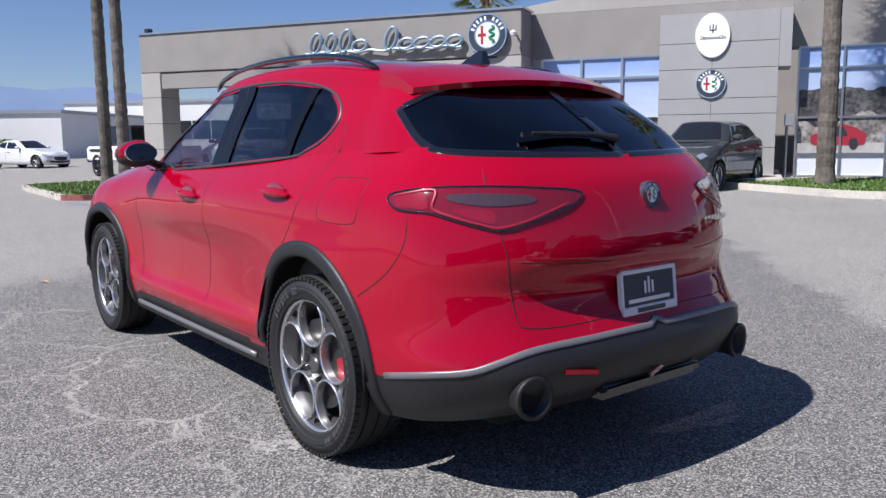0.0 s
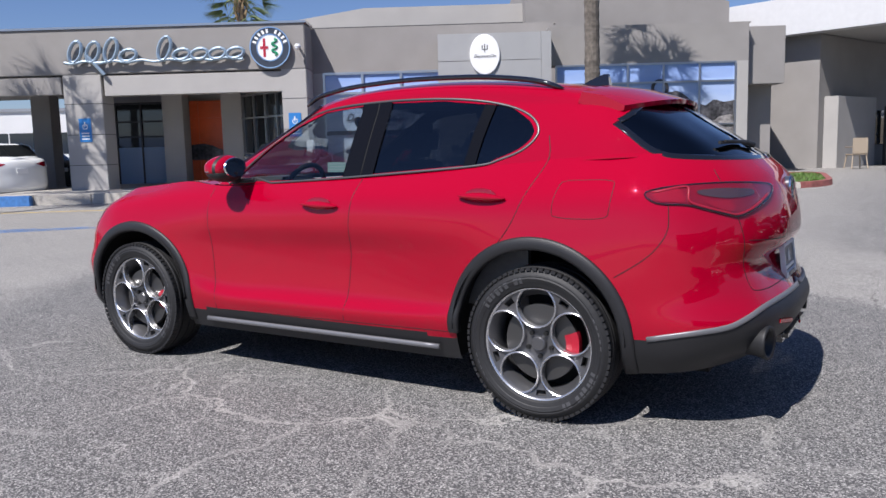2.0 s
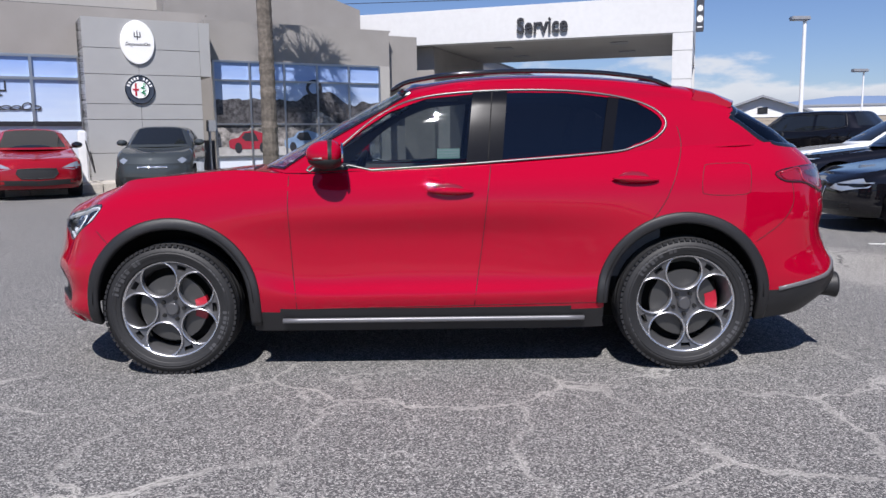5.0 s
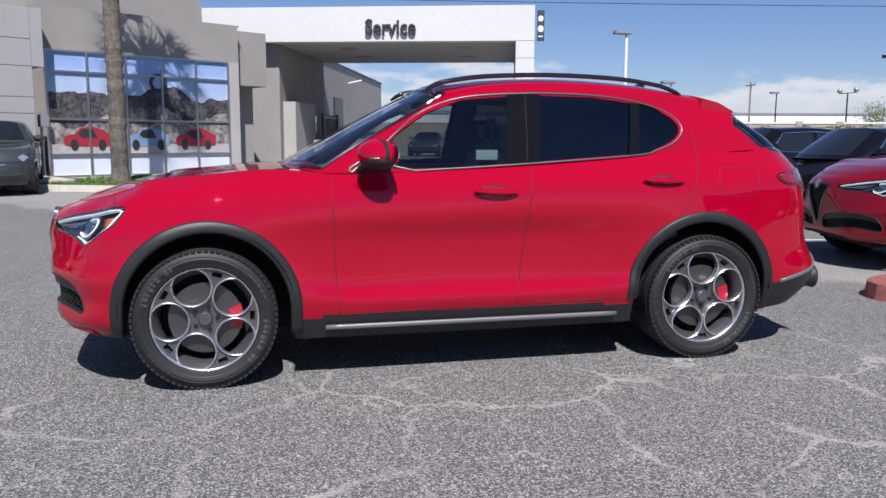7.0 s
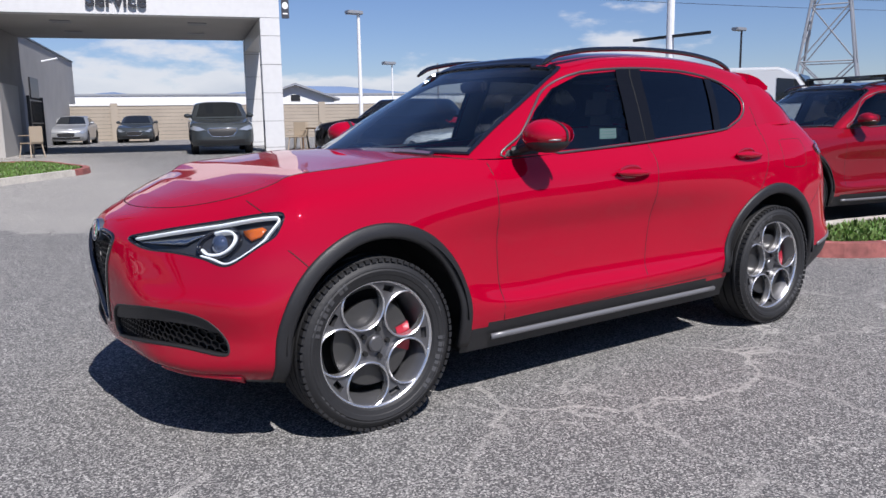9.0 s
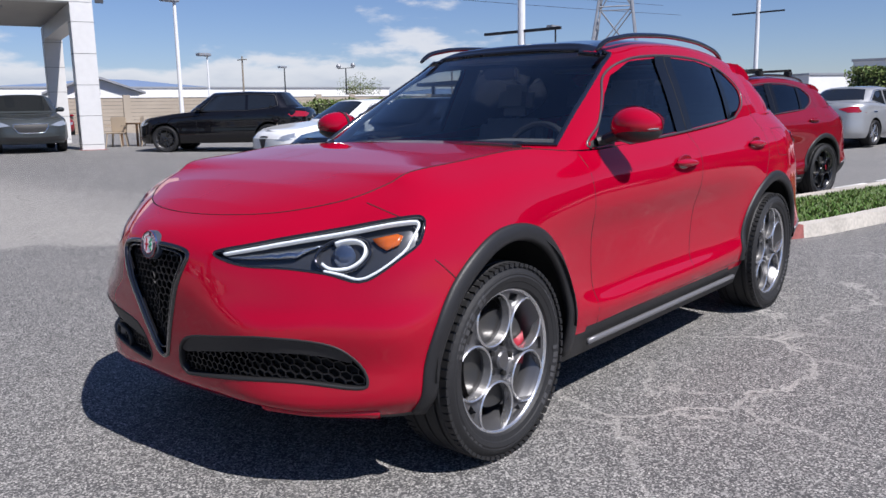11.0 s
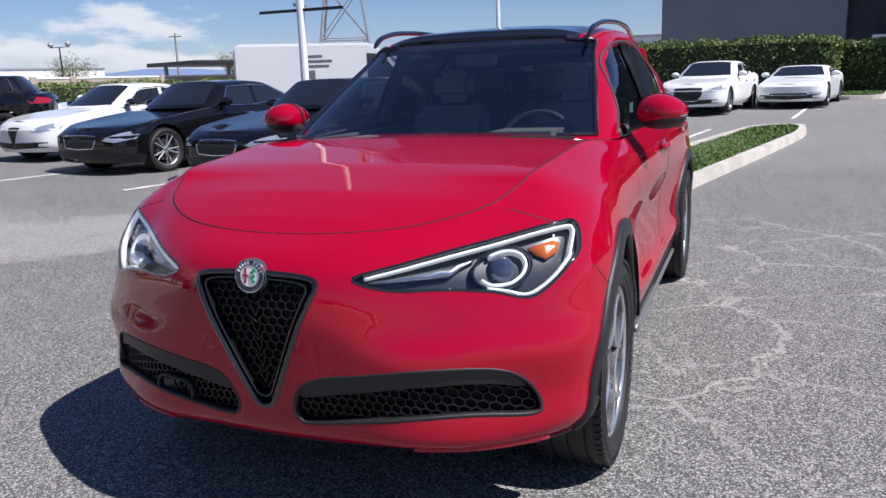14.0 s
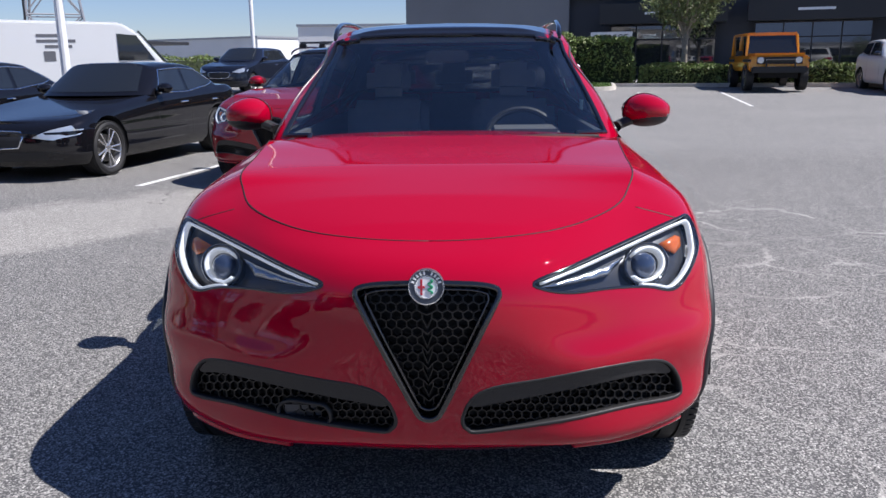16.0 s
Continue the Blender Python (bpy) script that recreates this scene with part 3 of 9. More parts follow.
def build_showroom():
    b = thing("showroom_building", SHOW, "low grey stucco car showroom with portico and glazed front", "building", kind="structure")
    # portico: parapet band on pillars
    part("parapet", box(3.75, 16.85, -1.0, 0, 3.55, 4.78, 0.02), STUCCO, b, "rough grey stucco parapet")
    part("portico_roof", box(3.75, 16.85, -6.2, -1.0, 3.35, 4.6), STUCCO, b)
    part("parapet_cap", box(3.7, 16.9, -1.05, 0.04, 4.78, 4.84), SATIN, b)
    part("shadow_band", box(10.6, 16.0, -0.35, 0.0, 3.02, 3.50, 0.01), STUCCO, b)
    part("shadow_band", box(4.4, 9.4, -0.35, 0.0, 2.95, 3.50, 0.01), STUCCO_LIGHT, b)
    for u0, u1, y0 in ((16.05, 16.85, -0.9), (9.48, 10.56, -0.75), (3.75, 4.45, -1.0)):
        p = part("pillar", box(u0, u1, y0, -0.002, 0.0, 3.55, 0.015), STUCCO_LIGHT, b)
        for zz in (1.05, 1.9, 2.75):
            part("joint", box(u0 - 0.004, u1 + 0.004, y0 - 0.004, 0.003, zz - 0.008, zz + 0.008), JOINT, p)
    for u0, y0 in ((13.2, -5.0), (15.9, -5.2), (8.2, -3.4), (6.4, -3.6)):
        part("pillar", box(u0, u0 + 0.65, y0, y0 + 0.65, 0.0, 3.35, 0.015), STUCCO_LIGHT, b)
    # recessed shop front with orange film
    part("back_wall", box(4.3, 12.8, -7.2, -6.9, 0.0, 4.5), STUCCO, b)
    glazing(b, 9.3, 11.0, 0.1, 3.0, -4.3, 2, [0.1, 1.9, 2.4, 3.0], DARK_FRAME, GLASS_DARK, name="entrance_window")
    part("poster", box(9.35, 10.95, -4.32, -4.30, 0.15, 1.55), FILM_BLUE, b, "blue printed poster film on the entrance glass")
    glazing(b, 7.3, 9.2, 0.1, 3.0, -4.3, 2, [0.1, 0.75, 1.7, 2.5, 3.0], ORANGE, ORANGE, name="orange_film_window")
    part("film_picture", moved(prism(CAR_SHAPE, -0.012, 0.0), Matrix.Translation((8.25, -4.28, 1.0)) @ Matrix.Diagonal((0.34, 1, 0.42, 1))), ROCK_DARK, b)
    # slanted dark glazing
    side = glazing(b, 0, 4.0, 0.15, 3.05, 0, 6, [0.15, 1.25, 2.35, 3.05], SATIN, GLASS_DARK, 0.05, "side_window")
    side.matrix_basis = pose(4.45, -1.0, 0, 0, 0, 117)
    side.matrix_basis = pose(7.3, -3.9, 0, 0, 0, 0) @ Matrix.Rotation(math.atan2(2.9, -2.85) - math.pi, 4, "Z") @ pose(-4.0, 0, 0)
    # wall between the porticos, set back, with the blue film window
    part("wall", box(-3.2, 3.8, -1.5, -1.1, 3.50, 4.72), STUCCO, b)
    part("wall", box(3.45, 3.78, -1.5, -1.1, 0.0, 3.50), STUCCO_LIGHT, b)
    part("wall", box(0.0, 3.45, -1.5, -1.1, 0.0, 0.72), STUCCO_LIGHT, b)
    part("wall_cap", box(-3.25, 3.85, -1.50, -1.10, 4.72, 4.76), STUCCO, b)
    w = glazing(b, 0.10, 3.45, 0.74, 3.48, -1.1, 3, [0.74, 1.78, 2.92, 3.48], SATIN, SKY_FILM, 0.07, "film_window")
    part("dark_transom", box(0.12, 3.43, -1.09, -1.085, 1.72, 1.84), DARK_FRAME, w)
    script_logo(w, 2.85, 1.05, 2.22, 0.30, -1.12, INK, 0.01, (1, .5, .5, .5, .5, .5, .9, .5))
    tri = merge(*[box(1.95 + a - 0.02, 1.95 + a + 0.02, -1.135, -1.128, z0, z1) for a, z0, z1 in ((-0.14, 2.62, 2.84), (0, 2.46, 2.88), (0.14, 2.62, 2.84))],
                box(1.79, 2.11, -1.135, -1.128, 2.58, 2.62), box(1.88, 2.02, -1.135, -1.128, 2.47, 2.50))
    part("trident", tri, INK, w)
    part("picture_car", moved(prism(CAR_SHAPE, -0.012, 0.0), Matrix.Translation((2.6, -1.125, 0.82)) @ Matrix.Diagonal((0.30, 1, 0.42, 1))), FILM_SILVER, w)
    # fin wall of grey panels
    fin = part("fin_wall", box(-2.72, 0.10, -1.3, -0.004, 0.0, 4.34), JOINT, b, "grey cladding fin")
    zs = [0.18, 1.02, 1.86, 2.25, 2.98, 3.62, 4.36]
    for c, e in zip(zs, zs[1:]):
        for u0, u1 in ((-2.72, -1.19), (-1.18, 0.10)):
            part("panel", box(u0, u1, -1.305, 0.012, c + 0.006, e - 0.006, 0.003), PANEL_GREY, fin)
    part("fin_head", box(-3.0, -2.725, -1.3, 0.012, 2.98, 4.36, 0.003), PANEL_GREY, fin)
    part("fin_base", box(-2.75, 0.12, -1.32, 0.02, 0.0, 0.17), DARK_FRAME, fin)
    ov = part("oval_sign", moved(lathe([(0.001, 0.0), (0.001, 0.06), (0.40, 0.06), (0.41, 0.05), (0.41, 0.0)], 48), Matrix.Translation((-1.18, 0.014, 3.78)) @ Matrix.Diagonal((1.0, 1, 1.32, 1))), SIGN_WHITE, b, "white oval sign")
    script_logo(ov, -0.88, -1.48, 3.74, 0.13, 0.076, INK, 0.008, (1, .5, .5, .5, .5, .5, .9, .5))
    part("oval_trident", merge(*[box(-1.18 + a - 0.012, -1.18 + a + 0.012, 0.075, 0.08, z0, z1) for a, z0, z1 in ((-0.07, 3.92, 4.03), (0, 3.84, 4.06), (0.07, 3.92, 4.03))],
                               box(-1.26, -1.10, 0.075, 0.08, 3.90, 3.925)), INK, ov)
    sb = part("round_sign", moved(lathe([(0.001, 0.0), (0.001, 0.02), (0.34, 0.02), (0.34, 0.0)], 32), Matrix.Translation((-1.17, 0.012, 2.61))), BADGE_NAVY, b)
    badge_parts(sb, -1.17, 0.03, 2.61, 0.36)
    # big sign on the parapet
    sg = part("round_sign", moved(lathe([(0.001, 0.0), (0.001, 0.10), (0.50, 0.10), (0.52, 0.0)], 40), Matrix.Translation((4.69, 0.0, 4.12))), BADGE_NAVY, b, "round two-field badge sign")
    badge_parts(sg, 4.69, 0.105, 4.12, 0.56)
    script_logo(b, 10.4, 5.45, 4.12, 0.92, 0.12, LETTER_BLUE, 0.12)
    # window with a printed mountain road
    part("wall", box(-8.55, -3.0, -1.2, -0.55, 3.48, 4.50), STUCCO, b)
    part("wall_cap", box(-8.6, -3.0, -1.20, -0.55, 4.50, 4.54), STUCCO, b)
    part("wall", box(-8.55, -8.2, -1.2, -0.55, 0.0, 3.48), STUCCO_LIGHT, b)
    part("wall", box(-8.2, -3.0, -1.2, -0.55, 0.0, 0.30), STUCCO_LIGHT, b)
    aw = glazing(b, -8.2, -3.2, 0.30, 3.46, -0.55, 5, [0.30, 0.85, 1.75, 2.95, 3.46], SATIN, SKY_FILM, 0.05, "printed_window")
    rnd = random.Random(4)
    for base, amp, mat, y, seed in ((2.35, 0.55, ROCK_DARK, -0.59, 1), (1.75, 0.85, STONE_FILM, -0.584, 2)):
        ridge = [(-8.17, 0.86)]
        for i in range(61):
            u = -8.17 + 4.94 * i / 60
            hz = base + amp * (noise.fractal((u * 0.55, seed * 7.3, 0), 0.9, 2.1, 5) * 0.8 + (0.35 if seed == 1 else 0.55 * (u < -6) - 0.3))
            ridge.append((u, max(1.1, min(3.0, hz))))
        ridge.append((-3.23, 0.86))
        part("printed_ridge", prism(ridge, y, y + 0.004), mat, aw)
    part("printed_road", box(-8.17, -3.23, -0.578, -0.574, 0.88, 1.12), ROAD_FILM, aw)
    for u, mat in ((-4.15, FILM_RED), (-5.75, FILM_BLUE), (-7.15, FILM_RED)):
        pc = part("picture_car", moved(prism(CAR_SHAPE, -0.006, 0.0), Matrix.Translation((u, -0.565, 0.98)) @ Matrix.Diagonal((0.26, 1, 0.40, 1))), mat, aw)
        part("picture_windows", moved(prism([(-0.9, 0.75), (0.55, 0.75), (0.95, 1.0), (0.6, 1.32), (-0.45, 1.36)], 0.0, 0.002), Matrix.Translation((u, -0.565, 0.98)) @ Matrix.Diagonal((0.26, 1, 0.40, 1))), INK, pc)
        for s in (-1.35, 1.35):
            part("picture_wheel", moved(lathe([(0.001, 0), (0.001, 0.004), (0.36, 0.004), (0.36, 0)], 20), Matrix.Translation((u + s * 0.26, -0.565, 1.10)) @ Matrix.Diagonal((0.28, 1, 0.40, 1))), INK, pc)
    script_logo(aw, -6.9, -5.3, 2.25, 0.42, -0.575, INK, 0.01)
    part("printed_badge", moved(lathe([(0.16, 0), (0.16, 0.006), (0.25, 0.006), (0.25, 0)], 32), Matrix.Translation((-6.1, -0.57, 2.78))), INK, aw)
    # taller halls behind
    part("hall", prism([(-4.2, 0), (9.5, 0), (9.5, 4.9), (2.6, 5.9), (-4.2, 5.9)], -30.0, -4.6), STUCCO_LIGHT, b)
    part("hall", prism([(-9.0, 0), (-2.6, 0), (-2.6, 7.0), (-4.6, 7.0), (-9.0, 5.6)], -24.0, -3.6), STUCCO, b)
    part("hall_seam", box(-4.2, 9.4, -4.6, -4.585, 5.28, 5.31), JOINT, b)
    # end wall under the service roof
    part("end_block", box(-9.7, -8.55, -4.2, -0.9, 2.85, 4.45, 0.01), STUCCO, b)
    part("end_wall", box(-9.6, -8.55, -16.0, -1.6, 0.0, 4.4), STUCCO, b)
    # small fixtures
    lampb = part("camera_arm", tube([(3.9, 0.0, 4.1), (3.9, 0.22, 4.16)], 0.03, 8), WHITE_METAL, b)
    part("camera_dome", moved(lathe([(0.001, -0.1), (0.07, -0.07), (0.09, 0.0), (0.05, 0.06), (0.001, 0.06)], 16, "z"), Matrix.Translation((3.9, 0.28, 4.12))), WHITE_METAL, lampb)
    for u, y in ((10.02, 0.004), (4.12, 0.004)):
        s = part("access_sign", box(u - 0.17, u + 0.17, y, y + 0.012, 1.70, 2.35), SIGN_BLUE, b, "blue parking sign with white wheelchair symbol")
        part("symbol", merge(moved(lathe([(0.055, 0), (0.055, 0.004), (0.075, 0.004), (0.075, 0)], 18), Matrix.Translation((u, y + 0.013, 2.12))), box(u - 0.01, u + 0.02, y + 0.013, y + 0.017, 2.12, 2.26), box(u - 0.08, u, y + 0.013, y + 0.017, 2.16, 2.18)), SIGN_WHITE, s)
        for zz in (1.78, 1.86, 1.94):
            part("text_bar", box(u - 0.11, u + 0.11, y + 0.013, y + 0.016, zz - 0.018, zz + 0.018), SIGN_WHITE, s)
    for u in (-2.95, -3.05):
        part("meter_box", box(u - 0.09, u + 0.03, -0.5, -0.3, 1.55, 1.85, 0.01), GALV, b)
    part("meter_pipe", tube([(-2.98, -0.4, 0.2), (-2.98, -0.4, 1.55)], 0.035, 8), GALV, b)
    part("roof_flood", box(16.5, 16.7, -0.3, -0.1, 4.86, 5.0, 0.02), BLACK_SATIN, b)
    return b


CAR_SHAPE = [(-2.3, 0.25), (-1.8, 0.2), (1.8, 0.2), (2.3, 0.3), (2.35, 0.75), (2.1, 0.9), (1.3, 1.0), (0.7, 1.4), (-0.5, 1.48), (-1.4, 1.3), (-2.0, 1.05), (-2.35, 0.95)]
build_showroom()

# ---- the service canopy ----
SERV = pose(-6.903, -21.247, 0, 0, 0, -18)


def build_service():
    b = thing("service_canopy", SERV, "white clad drive-through service canopy on square columns", "canopy", kind="structure")
    f = part("fascia", box(-1.3, 10.8, -0.5, 0.0, 4.56, 5.72, 0.008), PANEL_WHITE, b, "white panel fascia")
    part("roof_slab", box(-1.3, 10.8, -8.0, -0.5, 4.62, 5.60), PANEL_WHITE, b)
    part("soffit", box(-0.7, 8.0, -7.9, -0.5, 4.585, 4.615), SOFFIT, b)
    for x in (1.2, 5.4):
        for y in (-2.2, -5.4):
            part("soffit_vent", box(x - 0.3, x + 0.3, y - 0.3, y + 0.3, 4.55, 4.584, 0.008), GALV, b)
    for y in (-0.5, -7.9):
        c = part("column", box(-1.3, -0.68, y - 0.1, y + 0.498, 0.0, 4.555, 0.01), PANEL_WHITE, b)
        for zz in (0.45, 1.3, 2.2, 3.1, 4.0):
            part("joint", box(-1.304, -0.676, y - 0.104, y + 0.502, zz - 0.006, zz + 0.006), JOINT, c)
        part("column_base", box(-1.36, -0.62, y - 0.16, y + 0.56, 0.0, 0.30, 0.01), RED_PAINT if y > -1 else CONCRETE, c)
    part("side_beam", box(-1.28, -0.7, -7.4, -0.6, 4.10, 4.57), PANEL_WHITE, b)
    me = text_mesh("service_letters", "Service", 0.72, 0.10, 0.0, 1.72, 0.012)
    me.transform(Matrix.Translation((3.55, 0.06, 5.0)) @ Matrix.Rotation(math.pi, 4, "Z"))
    part("service_letters", me, INK, f)
    # hanging banner beside the fascia
    bn = part("banner", box(-1.62, -1.38, -0.06, -0.02, 4.55, 5.55, 0.01), TILT_DARK, b, "grey pennant sign with two white emblems")
    for zz, r in ((5.28, 0.085), (4.95, 0.095)):
        part("emblem", moved(lathe([(0.001, 0), (0.001, 0.006), (r, 0.006), (r, 0)], 20), Matrix.Translation((-1.5, -0.02, zz)) @ Matrix.Diagonal((1, 1, 1.15, 1))), SIGN_WHITE, bn)
    part("text_bar", box(-1.58, -1.42, -0.02, -0.015, 4.68, 4.72), SIGN_WHITE, bn)
    # workshop wing behind
    w = part("workshop_wall", box(8.0, 16.0, -26.0, -7.5, 0.0, 4.9, 0.01), STUCCO_LIGHT, b)
    part("workshop_wall", box(7.6, 12.0, -7.5, -0.6, 0.0, 4.56, 0.01), STUCCO, b)
    part("workshop_wall", box(7.15, 7.6, -4.0, -1.0, 0.0, 2.6, 0.01), STUCCO_LIGHT, b)
    part("wall_cap", box(7.95, 16.0, -26.0, -7.5, 4.9, 4.98), DARK_FRAME, b)
    d = part("service_door", box(7.93, 8.02, -13.2, -11.2, 0.2, 3.3), DARK_FRAME, w)
    for y in (-3.0, -5.2):
        part("service_window", box(7.52, 7.61, y - 0.5, y + 0.5, 1.0, 2.2), GLASS_DARK, b)
    part("wall_lamp", tube([(8.0, -15.0, 4.2), (7.3, -15.0, 4.35)], 0.04, 8), WHITE_METAL, b)


build_service()


def build_gate():
    m = SERV @ pose(6.9, -4.2, ground_z(0, -26))
    g = thing("metal_gate", m, "black painted steel swing gate of upright bars", "gate")
    part("post", box(-0.05, 0.05, -0.05, 0.05, 0, 2.0, 0.005), BLACK_SATIN, g)
    part("post", box(-0.05, 0.05, -2.75, -2.65, 0, 2.0, 0.005), BLACK_SATIN, g)
    for z in (0.2, 1.05, 1.85):
        part("rail", box(-0.02, 0.02, -2.65, -0.05, z - 0.025, z + 0.025), BLACK_SATIN, g)
    for i in range(16):
        y = -0.2 - i * 0.155
        part("bar", box(-0.012, 0.012, y - 0.012, y + 0.012, 0.12, 1.95), BLACK_SATIN, g)


build_gate()


def plastic_chair(m, mat):
    c = thing("patio_chair", m, "pale moulded plastic chair standing by the wall", "chair", "patio chairs")
    part("seat", box(-0.24, 0.24, -0.24, 0.24, 0.42, 0.46, 0.015), mat, c)
    part("backrest", box(-0.25, -0.21, -0.23, 0.23, 0.46, 0.95, 0.015), mat, c)
    for s in (-1, 1):
        part("armrest", box(-0.22, 0.22, s * 0.24 - 0.025, s * 0.24 + 0.025, 0.66, 0.69, 0.01), mat, c)
        for t in (-1, 1):
            part("leg", tube([(t * 0.2, s * 0.2, 0.43), (t * 0.25, s * 0.25, 0.0)], 0.02, 8), mat, c)
    return c


def patio_table(m):
    t = thing("patio_table", m, "small brown wooden table among the patio chairs", "table")
    part("tabletop", box(-0.45, 0.45, -0.45, 0.45, 0.70, 0.75, 0.012), TABLE_WOOD, t)
    for x in (-0.38, 0.38):
        for y in (-0.38, 0.38):
            part("leg", box(x - 0.03, x + 0.03, y - 0.03, y + 0.03, 0, 0.70, 0.005), TABLE_WOOD, t)


TABLE_WOOD = material("weathered_brown_wood", (0.16, 0.10, 0.06), 0.7, vary=0.2, scale=20)
q_t = SERV @ Vector((-2.7, -2.0, 0))
patio_table(pose(q_t.x, q_t.y, ground_z(q_t.x, q_t.y), 0, 0, 10))
TAN_PLASTIC = material("tan_moulded_plastic", (0.38, 0.31, 0.23), 0.5)
for xx, yy, rot in ((6.3, -0.4, -60), (-1.9, -1.5, 40), (-2.9, -1.2, 140), (-2.2, -2.6, 60)):
    p = SERV @ Vector((xx, yy, 0))
    plastic_chair(pose(p.x, p.y, ground_z(p.x, p.y), 0, 0, rot), TAN_PLASTIC)


# ---- islands, lines, kerbs ----
grass_island([(-3.55, -0.55), (-4.0, 0.30), (-13.5, 2.35), (-14.9, 2.35), (-14.6, 1.20), (-5.0, -1.0)], "kerbed turf island with worn red-painted nose", lambda x, y: x > -4.4, 9000, blade=0.06)
grass_island([(5.7, -15.5), (6.6, -13.6), (2.2, -12.3), (-1.2, -15.6), (-0.6, -19.3), (1.2, -19.0)], "turf bed with concrete kerb under the showroom windows", lambda x, y: y < -15.0 and x < 0.6, 9000, blade=0.06)
grass_island([(-24.0, 3.6), (-24.2, 5.2), (-30.0, 6.0), (-30.0, 4.2)], "small kerbed turf island in the far lot", None, 1500)
grass_island([(14.5, -2.0), (21.0, -2.3), (21.5, -6.0), (15.0, -5.0)], "turf island with palm trees at the lot entrance", lambda x, y: x < 15.0, 5000)

strip_on_ground("parking_line", (-5.0, -3.9), (-9.6, -3.0), 0.10, WHITE_LINE, "faded white parking bay line")
strip_on_ground("parking_line", (-4.4, -6.7), (-9.4, -5.8), 0.10, WHITE_LINE, "faded white parking bay line")
strip_on_ground("parking_line", (-4.2, -9.6), (-9.2, -8.7), 0.10, WHITE_LINE, "faded white parking bay line")
strip_on_ground("parking_line", (-9.2, -0.7), (-15.0, 0.4), 0.10, WHITE_LINE, "faded white parking bay line")
for k in range(5):
    strip_on_ground("parking_line", (-17.5, -3.2 + 2.7 * k), (-23.0, -2.4 + 2.7 * k), 0.10, WHITE_LINE, "faded white parking bay line")
strip_on_ground("yellow_line", (9.0, -9.6), (15.5, -6.0), 0.12, YELLOW_LINE, "worn yellow line before the showroom")
for k in range(4):
    strip_on_ground("blue_hatching", (9.2 + 0.8 * k, -5.2 + 0.5 * k), (11.2 + 0.8 * k, -3.2 + 0.5 * k), 0.09, BLUE_PAINT, "faded blue hatching on the asphalt")


def walkway():
    """Raised concrete walk along the showroom."""
    root = thing("pavement", SHOW, "pale concrete walk along the showroom front", "pavement", kind="structure")
    rnd = random.Random(2)
    u = -2.9
    while u < 11.0:
        part("slab", box(u, u + 1.48, -4.4, 2.0 + 0.0 * u, -0.2, 0.345 + rnd.uniform(-0.004, 0.004), 0.01), CONCRETE, root)
        u += 1.5
    part("blue_kerb", box(10.6, 11.9, 2.0, 2.16, -0.2, 0.33, 0.02), BLUE_PAINT, root)


walkway()


# ---- poles, wall, far things ----
def light_pole(x, y, h, label, cross=None, head="box", mat=None, r=0.09):
    z = ground_z(x, y)
    p = thing("street_lamp", pose(x, y, z), label, "lamp post")
    mat = mat or WHITE_METAL
    part("base", lathe([(0.001, 0), (0.30, 0), (0.30, 0.45), (0.27, 0.5), (0.001, 0.5)], 20, "z"), CONCRETE, p)
    part("pole", tube([(0, 0, 0.45), (0, 0, h)], [r, r * 0.7], 12), mat, p)
    if cross:
        part("crossarm", box(-0.03, 0.03, -1.0, 1.0, cross - 0.03, cross + 0.03), BLACK_SATIN, p)
    if head == "box":
        part("lamp_head", box(-0.16, 0.55, -0.17, 0.17, h - 0.05, h + 0.10, 0.03), GALV, p)
    elif head == "double":
        part("bracket", box(-0.03, 0.03, -0.9, 0.9, h - 0.05, h), BLACK_SATIN, p)
        for s in (-1, 1):
            part("lamp_head", moved(lathe([(0.001, 0.0), (0.16, 0.02), (0.20, 0.2), (0.10, 0.34), (0.001, 0.36)], 14, "z"), Matrix.Translation((0, s * 0.85, h))), GALV, p)
    return p


light_pole(-11.1, -7.7, 9.0, "tall white lamp post with black cross arm", 2.87)
light_pole(-13.9, -25.8, 5.3, "slim white lamp post with flat head")
light_pole(-28.5, -8.7, 12.0, "tall white lamp post with dark cross arm", 4.35)
light_pole(-29.5, -18.5, 4.6, "dark lamp post with flat head", None, "box", BLACK_SATIN, 0.06)
light_pole(-42.0, -46.5, 4.4, "dark post with two floodlights", None, "double", BLACK_SATIN, 0.07)
light_pole(-38.5, -50.0, 4.5, "dark lamp post with flat head", None, "box", BLACK_SATIN, 0.06)
light_pole(-20.0, -33.0, 3.9, "slim pale lamp post with flat head", None, "box", WHITE_METAL, 0.05)


def utility_pole(x, y, h):
    p = thing("utility_pole", pose(x, y, 0.3), "brown wooden utility pole with cross arm", "utility pole", "utility poles")
    part("pole", tube([(0, 0, -0.3), (0, 0, h)], [0.16, 0.10], 8), WOOD_BARK, p)
    part("crossarm", box(-0.05, 0.05, -1.0, 1.0, h - 0.5, h - 0.38), WOOD_BARK, p)


utility_pole(-62, -88, 8.5)
utility_pole(-84, -70, 8.5)


